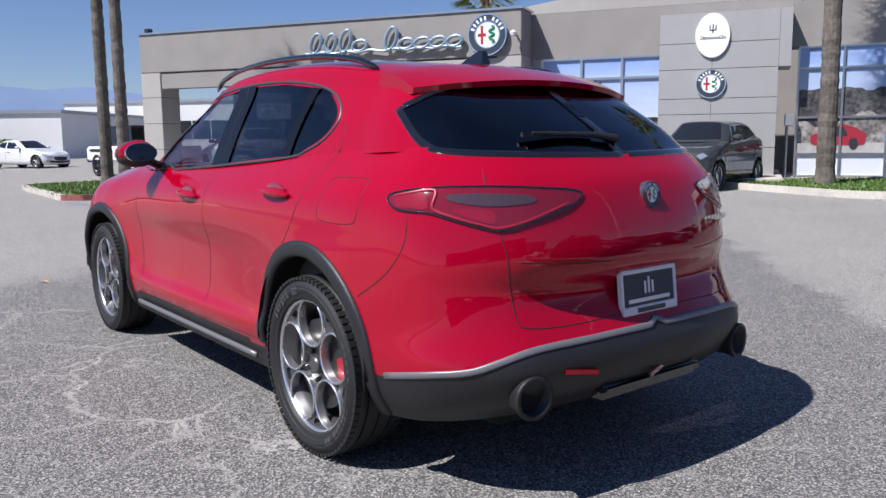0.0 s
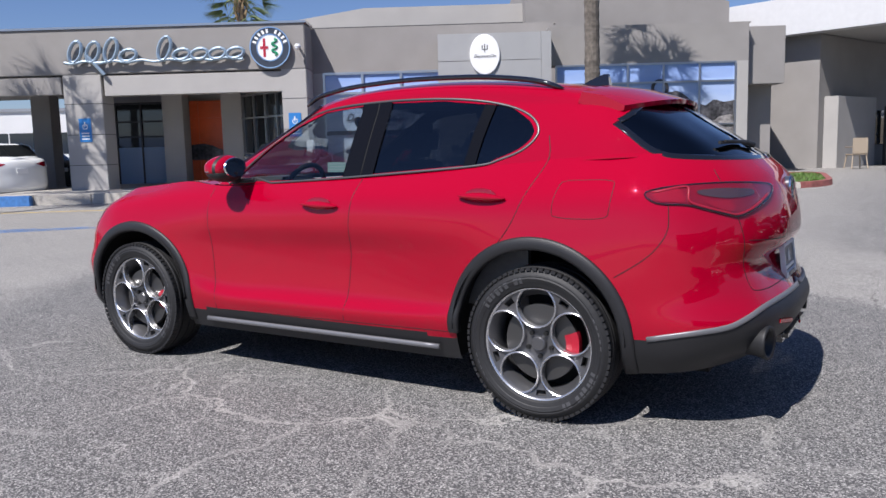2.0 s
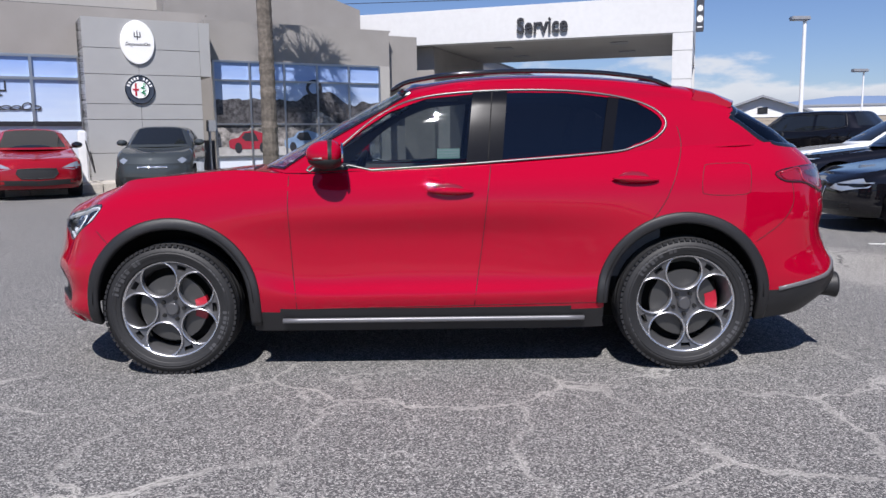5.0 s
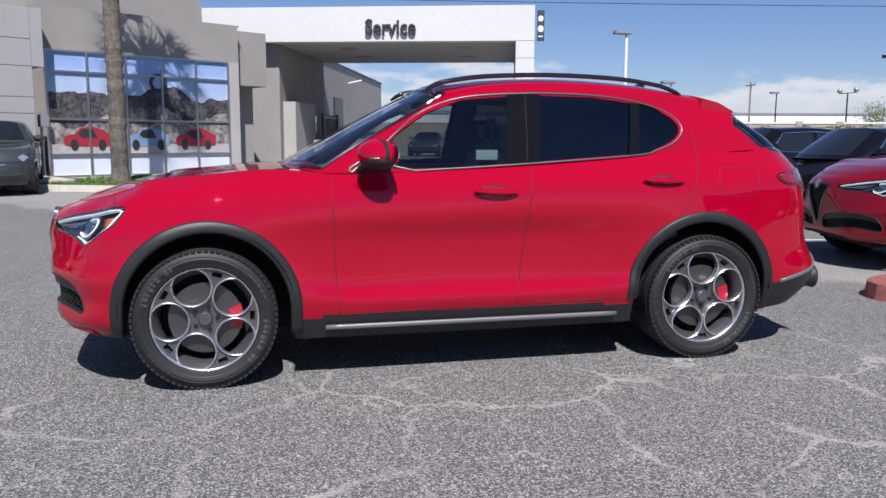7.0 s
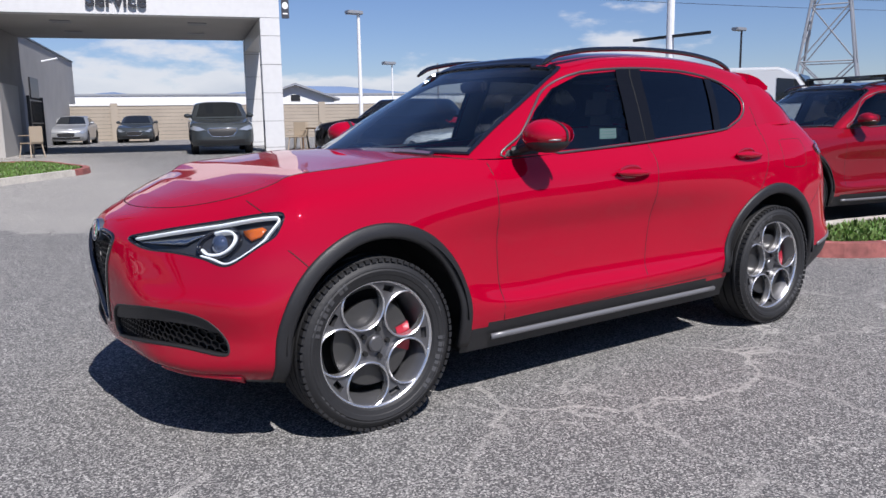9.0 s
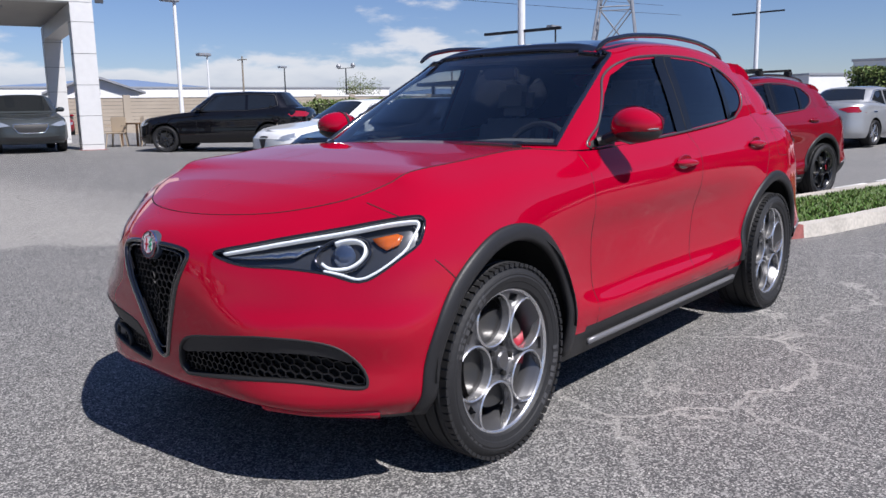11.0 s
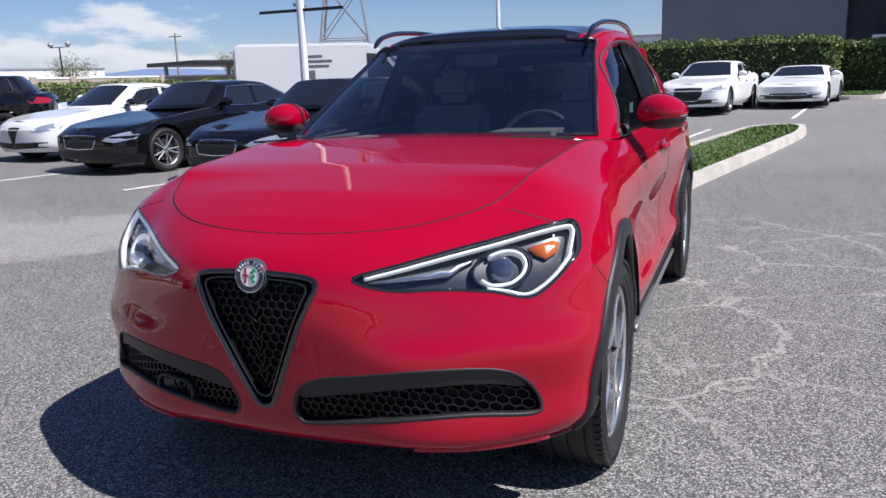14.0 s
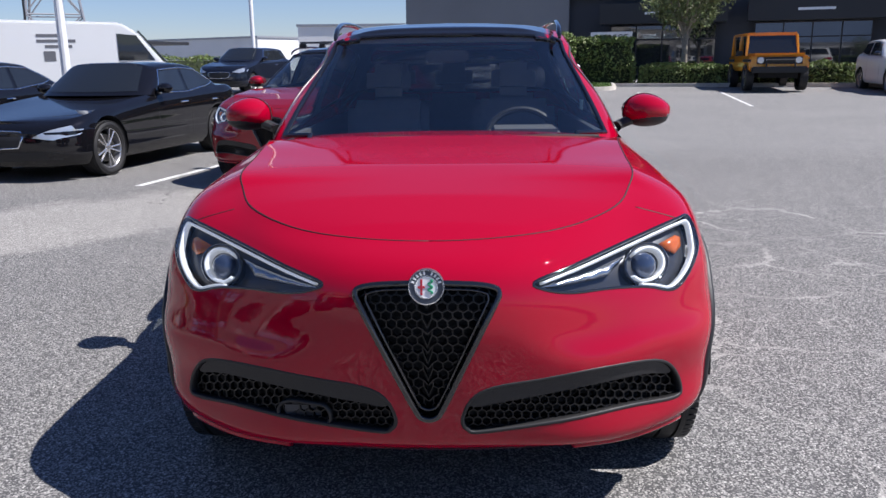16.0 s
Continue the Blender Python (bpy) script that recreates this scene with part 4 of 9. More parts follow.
def pylon(x, y, h):
    t = thing("transmission_tower", pose(x, y, 0, 0, 0, 25), "tall galvanised lattice power transmission tower", "pylon")
    levels = [(0, 4.2), (0.22, 3.1), (0.42, 2.2), (0.60, 1.5), (0.76, 1.1), (0.90, 0.9), (1.0, 0.25)]
    for sx in (-1, 1):
        for sy in (-1, 1):
            part("leg", tube([(sx * w, sy * w, f * h) for f, w in levels], 0.16, 6), GALV, t)
    for (f0, w0), (f1, w1) in zip(levels, levels[1:]):
        bm = []
        for a, b in (((-1, -1), (1, -1)), ((1, -1), (1, 1)), ((1, 1), (-1, 1)), ((-1, 1), (-1, -1))):
            bm.append(tube([(a[0] * w0, a[1] * w0, f0 * h), (b[0] * w1, b[1] * w1, f1 * h)], 0.09, 5))
            bm.append(tube([(b[0] * w0, b[1] * w0, f0 * h), (a[0] * w1, a[1] * w1, f1 * h)], 0.09, 5))
            bm.append(tube([(a[0] * w1, a[1] * w1, f1 * h), (b[0] * w1, b[1] * w1, f1 * h)], 0.09, 5))
        for rod in bm:
            part("brace", rod, GALV, t)
    for f, l in ((0.62, 6.0), (0.76, 7.0), (0.90, 5.5)):
        arm = part("arm", merge(tube([(-l, 0, f * h), (l, 0, f * h)], 0.13, 5), tube([(-l, 0, f * h), (0, 0, f * h + 1.6), (l, 0, f * h)], 0.10, 5)), GALV, t)
        for s in (-1, 1):
            part("insulator", tube([(s * l, 0, f * h), (s * l, 0, f * h - 1.6)], 0.14, 6), BLACK_SATIN, arm)


pylon(-95.6, -51.0, 34.0)


def wires():
    for k, (h0, h1) in enumerate(((16.2, 21.0), (14.6, 18.8))):
        a, b = Vector((-150, -70 + 4 * k, h1)), Vector((60, -80, h0))
        pts = [a.lerp(b, t) - Vector((0, 0, 5.0 * t * (1 - t))) for t in np.linspace(0, 1, 24)]
        tagged(part("power_line", tube(pts, 0.035, 5), BLACK_SATIN), "thin dark overhead power line", "cable", "power lines")


wires()


def block_wall():
    """Tan block wall round the back of the lot, each course with its own joint."""
    runs = (((-3.0, -47.0), (-34.0, -37.5), 2.1), ((-34.0, -37.5), (-62.0, -28.0), 2.1))
    for i, (a, b, h) in enumerate(runs):
        a, b = Vector(a), Vector(b)
        ln = (b - a).length
        ang = math.degrees(math.atan2((b - a).y, (b - a).x))
        w = thing("block_wall", pose(a.x, a.y, 0.25, 0, 0, ang), "long tan concrete block wall with pale cap", "wall", kind="structure")
        part("backing", box(0, ln, -0.09, 0.07, -0.6, h), JOINT, w)
        for k in range(10):
            z0 = -0.05 + k * (h / 10)
            part("course", box(0, ln, -0.10, 0.10, z0 + 0.008, z0 + h / 10 - 0.008, 0.004), BLOCK, w)
        part("cap", box(0, ln, -0.14, 0.14, h - 0.05, h + 0.06, 0.01), TILT_WHITE, w)
        for k in range(int(ln // 6) + 1):
            part("pier", box(k * 6 - 0.2, k * 6 + 0.2, -0.2, 0.2, -0.6, h + 0.1, 0.02), BLOCK, w)


block_wall()


def far_building(name, cx, cy, rot, lx, ly, h, mat, label, base=0.0, strips=(), roof=None):
    b = thing(name, pose(cx, cy, base, 0, 0, rot), label, "building", kind="structure")
    part("wall", box(-lx / 2, lx / 2, -ly / 2, ly / 2, -0.5, h), mat, b)
    part("roof_edge", box(-lx / 2 - 0.15, lx / 2 + 0.15, -ly / 2 - 0.15, ly / 2 + 0.15, h, h + 0.25), roof or GALV, b)
    for u0, u1, z0, z1 in strips:
        n = max(1, int((u1 - u0) / 2.0))
        for k in range(n):
            a = u0 + (u1 - u0) * k / n
            part("window", box(a + 0.06, a + (u1 - u0) / n - 0.06, ly / 2 - 0.05, ly / 2 + 0.03, z0, z1), GLASS_DARK, b)
    return b


# long pale warehouses beyond the wall, white halls across the street
far_building("warehouse", -40, -128, -15, 130, 30, 5.2, TILT_WHITE, "long low white warehouse beyond the lot", 0.0)
far_building("warehouse", -140, -60, 60, 90, 30, 4.8, TILT_WHITE, "long low white warehouse beyond the lot", 0.0)
far_building("white_hall", 90, 8, 50, 70, 20, 3.5, TILT_WHITE, "white commercial hall with dark strip windows", 0.0, ((-30, 30, 1.4, 2.9),))
far_building("white_hall", 74, -38, 40, 40, 18, 5.2, TILT_WHITE, "white commercial hall with dark strip windows", 0.0, ((-18, 18, 1.6, 3.4),))
far_building("grey_hall", -44.3, 1.8, 76, 9.0, 8, 6.2, TILT_GREY, "large windowless grey tilt-up hall", 0.4)
far_building("low_hall", -95, -12, 95, 16, 14, 5.0, TILT_WHITE, "low pale hall behind the hedge", 0.4)


def house(x, y, rot):
    h = thing("house", pose(x, y, 0.3, 0, 0, rot), "small white house with shallow gabled roof", "house")
    part("wall", prism([(-2.5, -0.3), (2.5, -0.3), (2.5, 2.45), (0, 3.3), (-2.5, 2.45)], -4.0, 4.0), TILT_WHITE, h)
    for s in (-1, 1):
        part("roof", prism([(0, 3.32), (s * 2.9, 2.32), (s * 2.9, 2.44), (0, 3.46)], -4.4, 4.4), GALV, h)
    part("vent", box(-0.3, 0.3, 4.0, 4.03, 2.3, 2.7), BLACK_SATIN, h)


house(-21.9, -49.3, -23)


def carport():
    c = thing("carport", pose(-52, -30.5, 0.4, 0, 0, 161), "long flat dark-edged carport roof on posts", "carport")
    part("roof", box(-13, 13, -3, 3, 2.6, 2.85, 0.02), BLACK_SATIN, c)
    for k in range(6):
        part("post", box(-12.5 + 5 * k, -12.3 + 5 * k, 1.5, 1.7, -0.3, 2.6), GALV, c)


carport()


def dark_showroom():
    """Charcoal showroom across the street, with awnings and glazing."""
    b = thing("dark_showroom", pose(-33.9, 23.3, 0.5, 0, 0, -106.9), "charcoal car showroom with tall glazed bays", "building", kind="structure")
    part("wall", box(-19, 19, -9, -0.3, -0.6, 8.0), TILT_DARK, b)
    part("band", box(-19, 19, -0.3, 0.0, 4.0, 8.0, 0.01), TILT_DARK, b)
    for u0 in (-16.5, -9.5, -2.5, 4.5, 11.5):
        glazing(b, u0, u0 + 5.2, 0.1, 2.6, 0.02, 4, [0.1, 1.9, 2.6], DARK_FRAME, GLASS_SHOP, 0.06, "shop_window")
        part("awning", box(u0 - 0.5, u0 + 5.6, 0.0, 1.2, 2.65, 3.65, 0.02), BLACK_SATIN, b)
        part("text_bar", box(u0 + 1.8, u0 + 3.4, 1.2, 1.215, 3.08, 3.20), SIGN_WHITE, b)
    part("pillar", box(-18.8, -17.2, -0.3, 0.3, -0.5, 4.0), TILT_WHITE, b)
    s = part("service_sign", box(15.5, 17.6, 0.8, 0.9, 0.9, 2.3, 0.02), SIGN_WHITE, b, "white and blue service sign")
    part("sign_panel", box(15.6, 17.5, 0.9, 0.91, 0.95, 1.7), SIGN_BLUE, s)
    me = text_mesh("sign_lettering", "SERVICE", 0.42, 0.01, 0, 1.7)
    me.transform(Matrix.Translation((16.55, 0.915, 2.0)) @ Matrix.Rotation(math.pi, 4, "Z"))
    part("sign_lettering", me, INK, s)


dark_showroom()


# ---- plants ----
def leaf_cloud(rnd, count, centre, size, leaf, squared=True):
    """Many small leaf quads filling the outside of a box or ball, with an uneven outline."""
    verts, faces = [], []
    for _ in range(count):
        if squared:
            p = [rnd.uniform(-1, 1) for _ in range(3)]
            k = rnd.randrange(3)
            p[k] = (1 if rnd.random() < 0.5 or k == 2 else -1) * rnd.uniform(0.86, 1.06)
        else:
            v = Vector((rnd.gauss(0, 1), rnd.gauss(0, 1), rnd.gauss(0, 1))).normalized() * rnd.uniform(0.45, 1.05) ** 0.6
            p = list(v)
        c = Vector((centre[0] + p[0] * size[0], centre[1] + p[1] * size[1], centre[2] + p[2] * size[2]))
        c += Vector(noise.noise_vector(c * 1.3)) * leaf * 3.5
        a = Vector((rnd.gauss(0, 1), rnd.gauss(0, 1), rnd.gauss(0, 1))).normalized()
        b = a.cross(Vector((rnd.gauss(0, 1), rnd.gauss(0, 1), rnd.gauss(0, 1)))).normalized()
        s = leaf * rnd.uniform(0.6, 1.4)
        k = len(verts)
        verts += [c - a * s, c - b * s * 0.5, c + a * s, c + b * s * 0.5]
        faces.append((k, k + 1, k + 2, k + 3))
    return verts, faces


def hedge(cx, cy, rot, lx, ly, h, count, label="clipped green hedge with uneven top"):
    z = ground_z(cx, cy)
    g = thing("hedge", pose(cx, cy, z, 0, 0, rot), label, "hedge")
    rnd = random.Random(int(cx * 7 + cy))
    # Solid dark filler; its near-black green stands in for shade between the leaves.
    part("core", box(-lx / 2 + 0.12, lx / 2 - 0.12, -ly / 2 + 0.12, ly / 2 - 0.12, 0, h - 0.15), material("hedge_core", (0.02, 0.03, 0.01), 0.9), g)
    v, f = leaf_cloud(rnd, int(count * 2.4), (0, 0, h / 2), (lx / 2, ly / 2, h / 2), 0.062)
    tagged(part("leaves", mesh_of("leaves", v, f), HEDGE, g), kind="stuff")


hedge(-27.3, -0.5, 90, 8.5, 1.2, 2.0, 6000)
hedge(-28.6, 5.2, 86, 2.6, 1.2, 1.8, 3000, "rounded green hedge beside the far lot")
hedge(-26.9, 10.4, 72, 7.2, 1.0, 0.75, 4500, "low green hedge before the dark showroom")
hedge(-24.6, 18.4, 72, 7.0, 1.0, 0.65, 4000, "low green hedge before the dark showroom")
hedge(-29.0, -19.0, 150, 22, 1.4, 1.35, 5000, "low hedge along the back of the lot")
hedge(60.0, -2.0, 95, 14, 2.0, 1.5, 4000, "low hedge along the street")


def far_kerb(a, b):
    a, b = Vector(a), Vector(b)
    m = pose(a.x, a.y, ground_z((a.x + b.x) / 2, (a.y + b.y) / 2), 0, 0, math.degrees(math.atan2((b - a).y, (b - a).x)))
    ob = tagged(part("kerb", box(0, (b - a).length, -0.09, 0.09, -0.15, 0.15, 0.02), CONCRETE), "pale concrete kerb before the low hedges", "kerb", kind="structure")
    ob.matrix_basis = m


far_kerb((-27.0, 5.5), (-22.6, 21.5))


def broad_tree(x, y, h, r, seed, label, leaves=4500, base=None):
    z = ground_z(x, y) if base is None else base
    t = thing("tree", pose(x, y, z), label, "tree")
    rnd = random.Random(seed)
    limbs = [tube([(0, 0, -0.1), (0.05, 0.02, h * 0.25), (0.0, 0.06, h * 0.5)], [0.16, 0.12, 0.09], 9)]
    ends = []
    for k in range(9):
        a = k * 2.4 + rnd.uniform(-0.3, 0.3)
        s = h * rnd.uniform(0.32, 0.52)
        e = Vector((math.cos(a) * r * rnd.uniform(0.5, 0.95), math.sin(a) * r * rnd.uniform(0.5, 0.95), h * rnd.uniform(0.6, 0.98)))
        mid = Vector((e.x * 0.4, e.y * 0.4, (s + e.z) / 2 + 0.1))
        limbs.append(tube([(0, 0, s), mid, e], [0.06, 0.04, 0.015], 6))
        ends += [e, (mid + e) / 2, mid]
    part("trunk", merge(*limbs), WOOD_BARK, t)
    V, F = [], []
    for e in ends:
        s = r * rnd.uniform(0.28, 0.42)
        v, f = leaf_cloud(rnd, leaves // len(ends), e, (s, s, s * 0.8), 0.085, False)
        k = len(V)
        V += v
        F += [tuple(i + k for i in q) for q in f]
    tagged(part("crown", mesh_of("crown", V, F), TREE_LEAF, t), kind="stuff")


broad_tree(-28.8, 8.6, 4.6, 2.1, 3, "young street tree with sparse olive-green crown")
broad_tree(-30.0, 22.0, 4.4, 2.0, 5, "young street tree with sparse olive-green crown")
broad_tree(-70.0, -74.0, 5.4, 3.0, 9, "dark green tree beyond the wall", 2500)
broad_tree(-80.0, -58.0, 5.2, 2.4, 11, "dark green tree beyond the wall", 2500)
broad_tree(62.0, 4.0, 4.2, 2.6, 12, "round dark street tree", 3000)
broad_tree(60.0, 9.0, 3.6, 2.4, 13, "round dark street tree", 3000)


def palm(x, y, h, lean, label, r=0.20, crown=1.0):
    z = ground_z(x, y)
    p = thing("palm_tree", pose(x, y, z), label, "palm tree", "palm trees")
    rnd = random.Random(int(x * 13))
    n = 60
    path = [(lean[0] * (i / n) ** 1.5, lean[1] * (i / n) ** 1.5, -0.1 + h * i / n) for i in range(n + 1)]
    rad = [r * (1.25 if i < 3 else 1.0 - 0.15 * i / n) * (1.0 if i % 2 else 0.93) + rnd.uniform(-0.006, 0.006) for i in range(n + 1)]
    part("trunk", tube(path, rad, 14), BARK, p)
    top = Vector(path[-1])
    bm = []
    for k in range(16):
        a = k * 2.4
        bm.append(tube([top + Vector((math.cos(a) * r, math.sin(a) * r, -0.9 + 0.05 * k)), top + Vector((math.cos(a) * r * 1.9, math.sin(a) * r * 1.9, -0.5 + 0.05 * k))], [0.07, 0.03], 5))
    for stub in bm:
        part("frond_base", stub, DEAD_FROND, p)
    V, F = [], []
    for k in range(34):
        a, up = k * 2.399, rnd.uniform(-0.7, 1.2)
        d = Vector((math.cos(a), math.sin(a), 0))
        ln = crown * rnd.uniform(1.3, 1.8)
        rib = [top + d * (ln * s) + Vector((0, 0, ln * (up * s - 0.85 * s * s))) for s in (0.1, 0.35, 0.6, 0.85, 1.0)]
        fan = rib[2]
        side = Vector((-d.y, d.x, 0))
        for j in range(15):
            t = (j / 14 - 0.5) * 2.5
            tip = fan + (d * math.cos(t) + side * math.sin(t)) * ln * 0.62 + Vector((0, 0, -0.28 * ln * (0.4 + abs(math.sin(t)))))
            w = side * 0.03 * math.cos(t) + d * 0.03 * math.sin(t) + Vector((0, 0, 0.02))
            i0 = len(V)
            V += [fan - w, fan + w, tip]
            F.append((i0, i0 + 1, i0 + 2))
        i0 = len(V)
        V += [rib[0] - side * 0.03, rib[0] + side * 0.03, fan + side * 0.015, fan - side * 0.015]
        F.append((i0, i0 + 1, i0 + 2, i0 + 3))
    tagged(part("fronds", mesh_of("fronds", V, F), FROND, p), kind="stuff")


palm(4.1, -14.5, 8.3, (0.05, 0.05), "palm tree with ringed grey-brown trunk in the turf bed", 0.20, 0.72)
palm(18.5, -3.9, 9.5, (-0.35, 0.1), "tall slender palm tree at the lot entrance", 0.17)
palm(15.6, -3.5, 8.5, (0.25, -0.05), "tall slender palm tree at the lot entrance", 0.15)
palm(20.5, -19.5, 7.2, (0.1, 0.0), "palm tree rising behind the portico roof", 0.16, 0.8)


# ---- hills on the skyline ----
def hills():
    # Aerial haze is put into the blue base colour; no mist is modelled.
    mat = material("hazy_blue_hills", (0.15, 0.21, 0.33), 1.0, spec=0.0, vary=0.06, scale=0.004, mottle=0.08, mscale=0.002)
    verts, faces = [], []
    n = 150
    for i in range(n + 1):
        a = radians(-45 + 380 * i / n)
        high = 0.34 * math.exp(-((math.degrees(a) + 8) / 26) ** 2) + 0.16 + 0.10 * math.exp(-((math.degrees(a) - 248) / 25) ** 2)
        h = 2300 * 0.145 * high * (1 + 0.45 * noise.fractal((math.cos(a) * 6, math.sin(a) * 6, 1.0), 1.0, 2.0, 6))
        verts += [(math.cos(a) * 2300, math.sin(a) * 2300, -30), (math.cos(a) * 2420, math.sin(a) * 2420, max(h, 12)), (math.cos(a) * 2600, math.sin(a) * 2600, -30)]
        if i:
            k = 3 * i
            faces += [(k - 3, k, k + 1, k - 2), (k - 2, k + 1, k + 2, k - 1)]
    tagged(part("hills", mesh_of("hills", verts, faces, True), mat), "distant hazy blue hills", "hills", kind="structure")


hills()


# ---- surfaces for cars ----
from mathutils.bvhtree import BVHTree
from mathutils.geometry import delaunay_2d_cdt
from mathutils.kdtree import KDTree


def paint(name, color, metal=0.0, rough=0.35):
    mat = material(name, color, rough, metal, coat=1.0)
    nt = mat.node_tree
    b = nt.nodes["Principled BSDF"]
    b.inputs["Specular IOR Level"].default_value = 0.0
    b.inputs["Coat Roughness"].default_value = 0.008
    b.inputs["Coat IOR"].default_value = 1.5
    # faint orange peel in the clear coat
    co = nt.nodes.new("ShaderNodeTexCoord")
    n = nt.nodes.new("ShaderNodeTexNoise")
    n.inputs["Scale"].default_value, n.inputs["Detail"].default_value = 55.0, 2
    nt.links.new(co.outputs["Object"], n.inputs["Vector"])
    bp = nt.nodes.new("ShaderNodeBump")
    bp.inputs["Strength"].default_value, bp.inputs["Distance"].default_value = 0.03, 0.002
    nt.links.new(n.outputs[0], bp.inputs["Height"])
    nt.links.new(bp.outputs[0], b.inputs["Coat Normal"])
    return mat


def tinted(name, color, ior=1.75):
    """Car glass: a glossy skin over a tinted see-through pane."""
    mat = bpy.data.materials.new(name)
    mat.use_nodes = True
    nt = mat.node_tree
    nt.nodes.clear()
    out = nt.nodes.new("ShaderNodeOutputMaterial")
    tr = nt.nodes.new("ShaderNodeBsdfTransparent")
    tr.inputs[0].default_value = (*color, 1)
    gl = nt.nodes.new("ShaderNodeBsdfGlossy")
    gl.inputs["Roughness"].default_value = 0.01
    gl.inputs["Color"].default_value = (0.95, 0.97, 1.0, 1)
    f0 = ((ior - 1) / (ior + 1)) ** 2
    lw = nt.nodes.new("ShaderNodeLayerWeight")
    lw.inputs["Blend"].default_value = 0.5
    pw = nt.nodes.new("ShaderNodeMath")
    pw.operation = "POWER"
    pw.inputs[1].default_value = 5.0
    nt.links.new(lw.outputs["Facing"], pw.inputs[0])
    fr = nt.nodes.new("ShaderNodeMath")
    fr.operation = "MULTIPLY_ADD"
    fr.inputs[1].default_value, fr.inputs[2].default_value = 1 - f0, f0
    nt.links.new(pw.outputs[0], fr.inputs[0])
    mx = nt.nodes.new("ShaderNodeMixShader")
    nt.links.new(fr.outputs[0], mx.inputs[0])
    nt.links.new(tr.outputs[0], mx.inputs[1])
    nt.links.new(gl.outputs[0], mx.inputs[2])
    nt.links.new(mx.outputs[0], out.inputs[0])
    return mat


RED = paint("red_clearcoat_paint", (0.325, 0.0003, 0.0165), 0.0, 0.5)
RED.node_tree.nodes["Principled BSDF"].inputs["Coat IOR"].default_value = 1.48
GLASS_FRONT = tinted("lightly_tinted_car_glass", (0.44, 0.48, 0.49), 1.6)
GLASS_SCREEN = tinted("tinted_windscreen_glass", (0.86, 0.90, 0.91), 1.95)
GLASS_PRIVACY = tinted("privacy_car_glass", (0.035, 0.037, 0.04))
GLASS_LAMP = tinted("clear_lamp_cover", (0.93, 0.94, 0.95), 1.42)
GLASS_RED = tinted("red_lamp_cover", (0.50, 0.012, 0.03), 1.25)
GLOSS_BLACK = material("gloss_black_paint", (0.008, 0.008, 0.010), 0.06, coat=1.0)
MATT_BLACK = material("matt_black_plastic", (0.013, 0.013, 0.014), 0.55, vary=0.08, scale=160, bump=0.1)
PILLAR = material("black_pillar_film", (0.006, 0.006, 0.007), 0.12, spec=0.25)
MESH_BLACK = material("black_honeycomb_plastic", (0.006, 0.006, 0.007), 0.35)
CLADDING = material("charcoal_moulded_cladding", (0.013, 0.013, 0.0145), 0.5, vary=0.1, scale=180, bump=0.12)
CLAD_SILVER = material("silver_painted_insert", (0.19, 0.19, 0.20), 0.4, metal=0.4)
TRIM = material("satin_window_trim", (0.13, 0.13, 0.13), 0.4, metal=0.8)
SEAM = material("panel_gap", (0.012, 0.002, 0.003), 0.7)
# Near-black colour stands in for the deep shade of recesses, gaps and undersides.
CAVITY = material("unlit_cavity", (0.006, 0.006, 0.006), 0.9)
RUBBER = material("tyre_rubber", (0.012, 0.012, 0.013), 0.62, vary=0.12, scale=60, bump=0.12)
RUBBER_MARK = material("raised_sidewall_lettering", (0.055, 0.055, 0.058), 0.5)
RIM_GREY = material("dark_grey_alloy", (0.13, 0.13, 0.135), 0.33, metal=0.65)
RIM_BRIGHT = material("machined_alloy_face", (0.60, 0.60, 0.61), 0.26, metal=0.85)
RIM_BLACK = material("gloss_black_alloy", (0.012, 0.012, 0.013), 0.2, coat=0.6)
DISC = material("brake_disc_steel", (0.10, 0.098, 0.095), 0.42, metal=0.8)
CALIPER = material("red_caliper_paint", (0.36, 0.006, 0.022), 0.35, coat=0.4)
LED = material("white_light_guide", (0.70, 0.73, 0.76), 0.25, emit=((0.9, 0.95, 1.0), 0.18))
AMBER = material("amber_reflector", (0.52, 0.105, 0.012), 0.25, coat=0.6)
LAMP_DARK = material("smoked_lamp_housing", (0.055, 0.058, 0.066), 0.28, metal=0.4)
LAMP_SILVER = material("lamp_reflector", (0.45, 0.47, 0.50), 0.25, metal=1.0)
TAIL_RED = material("red_lamp_lens", (0.30, 0.004, 0.014), 0.12, coat=1.0)
SMOKED = material("smoked_clear_lens", (0.13, 0.075, 0.08), 0.15, metal=0.5, coat=1.0)
PROJECTOR = material("projector_lens", (0.05, 0.07, 0.12), 0.03, metal=0.3, coat=1.0)
MIRROR_V = Matrix.Diagonal((1, -1, 1))
TAIL_DARK = material("dark_red_lamp_lens", (0.21, 0.004, 0.012), 0.08, coat=1.0)
SEAT = material("dark_seat_leather", (0.115, 0.113, 0.113), 0.5, vary=0.1, scale=40)
LINING = material("grey_cabin_lining", (0.10, 0.10, 0.10), 0.9, vary=0.08, scale=60)
PAPER = material("white_paper", (0.80, 0.82, 0.80), 0.7)
PAPER_GREEN = material("pale_green_paper", (0.50, 0.74, 0.64), 0.7)


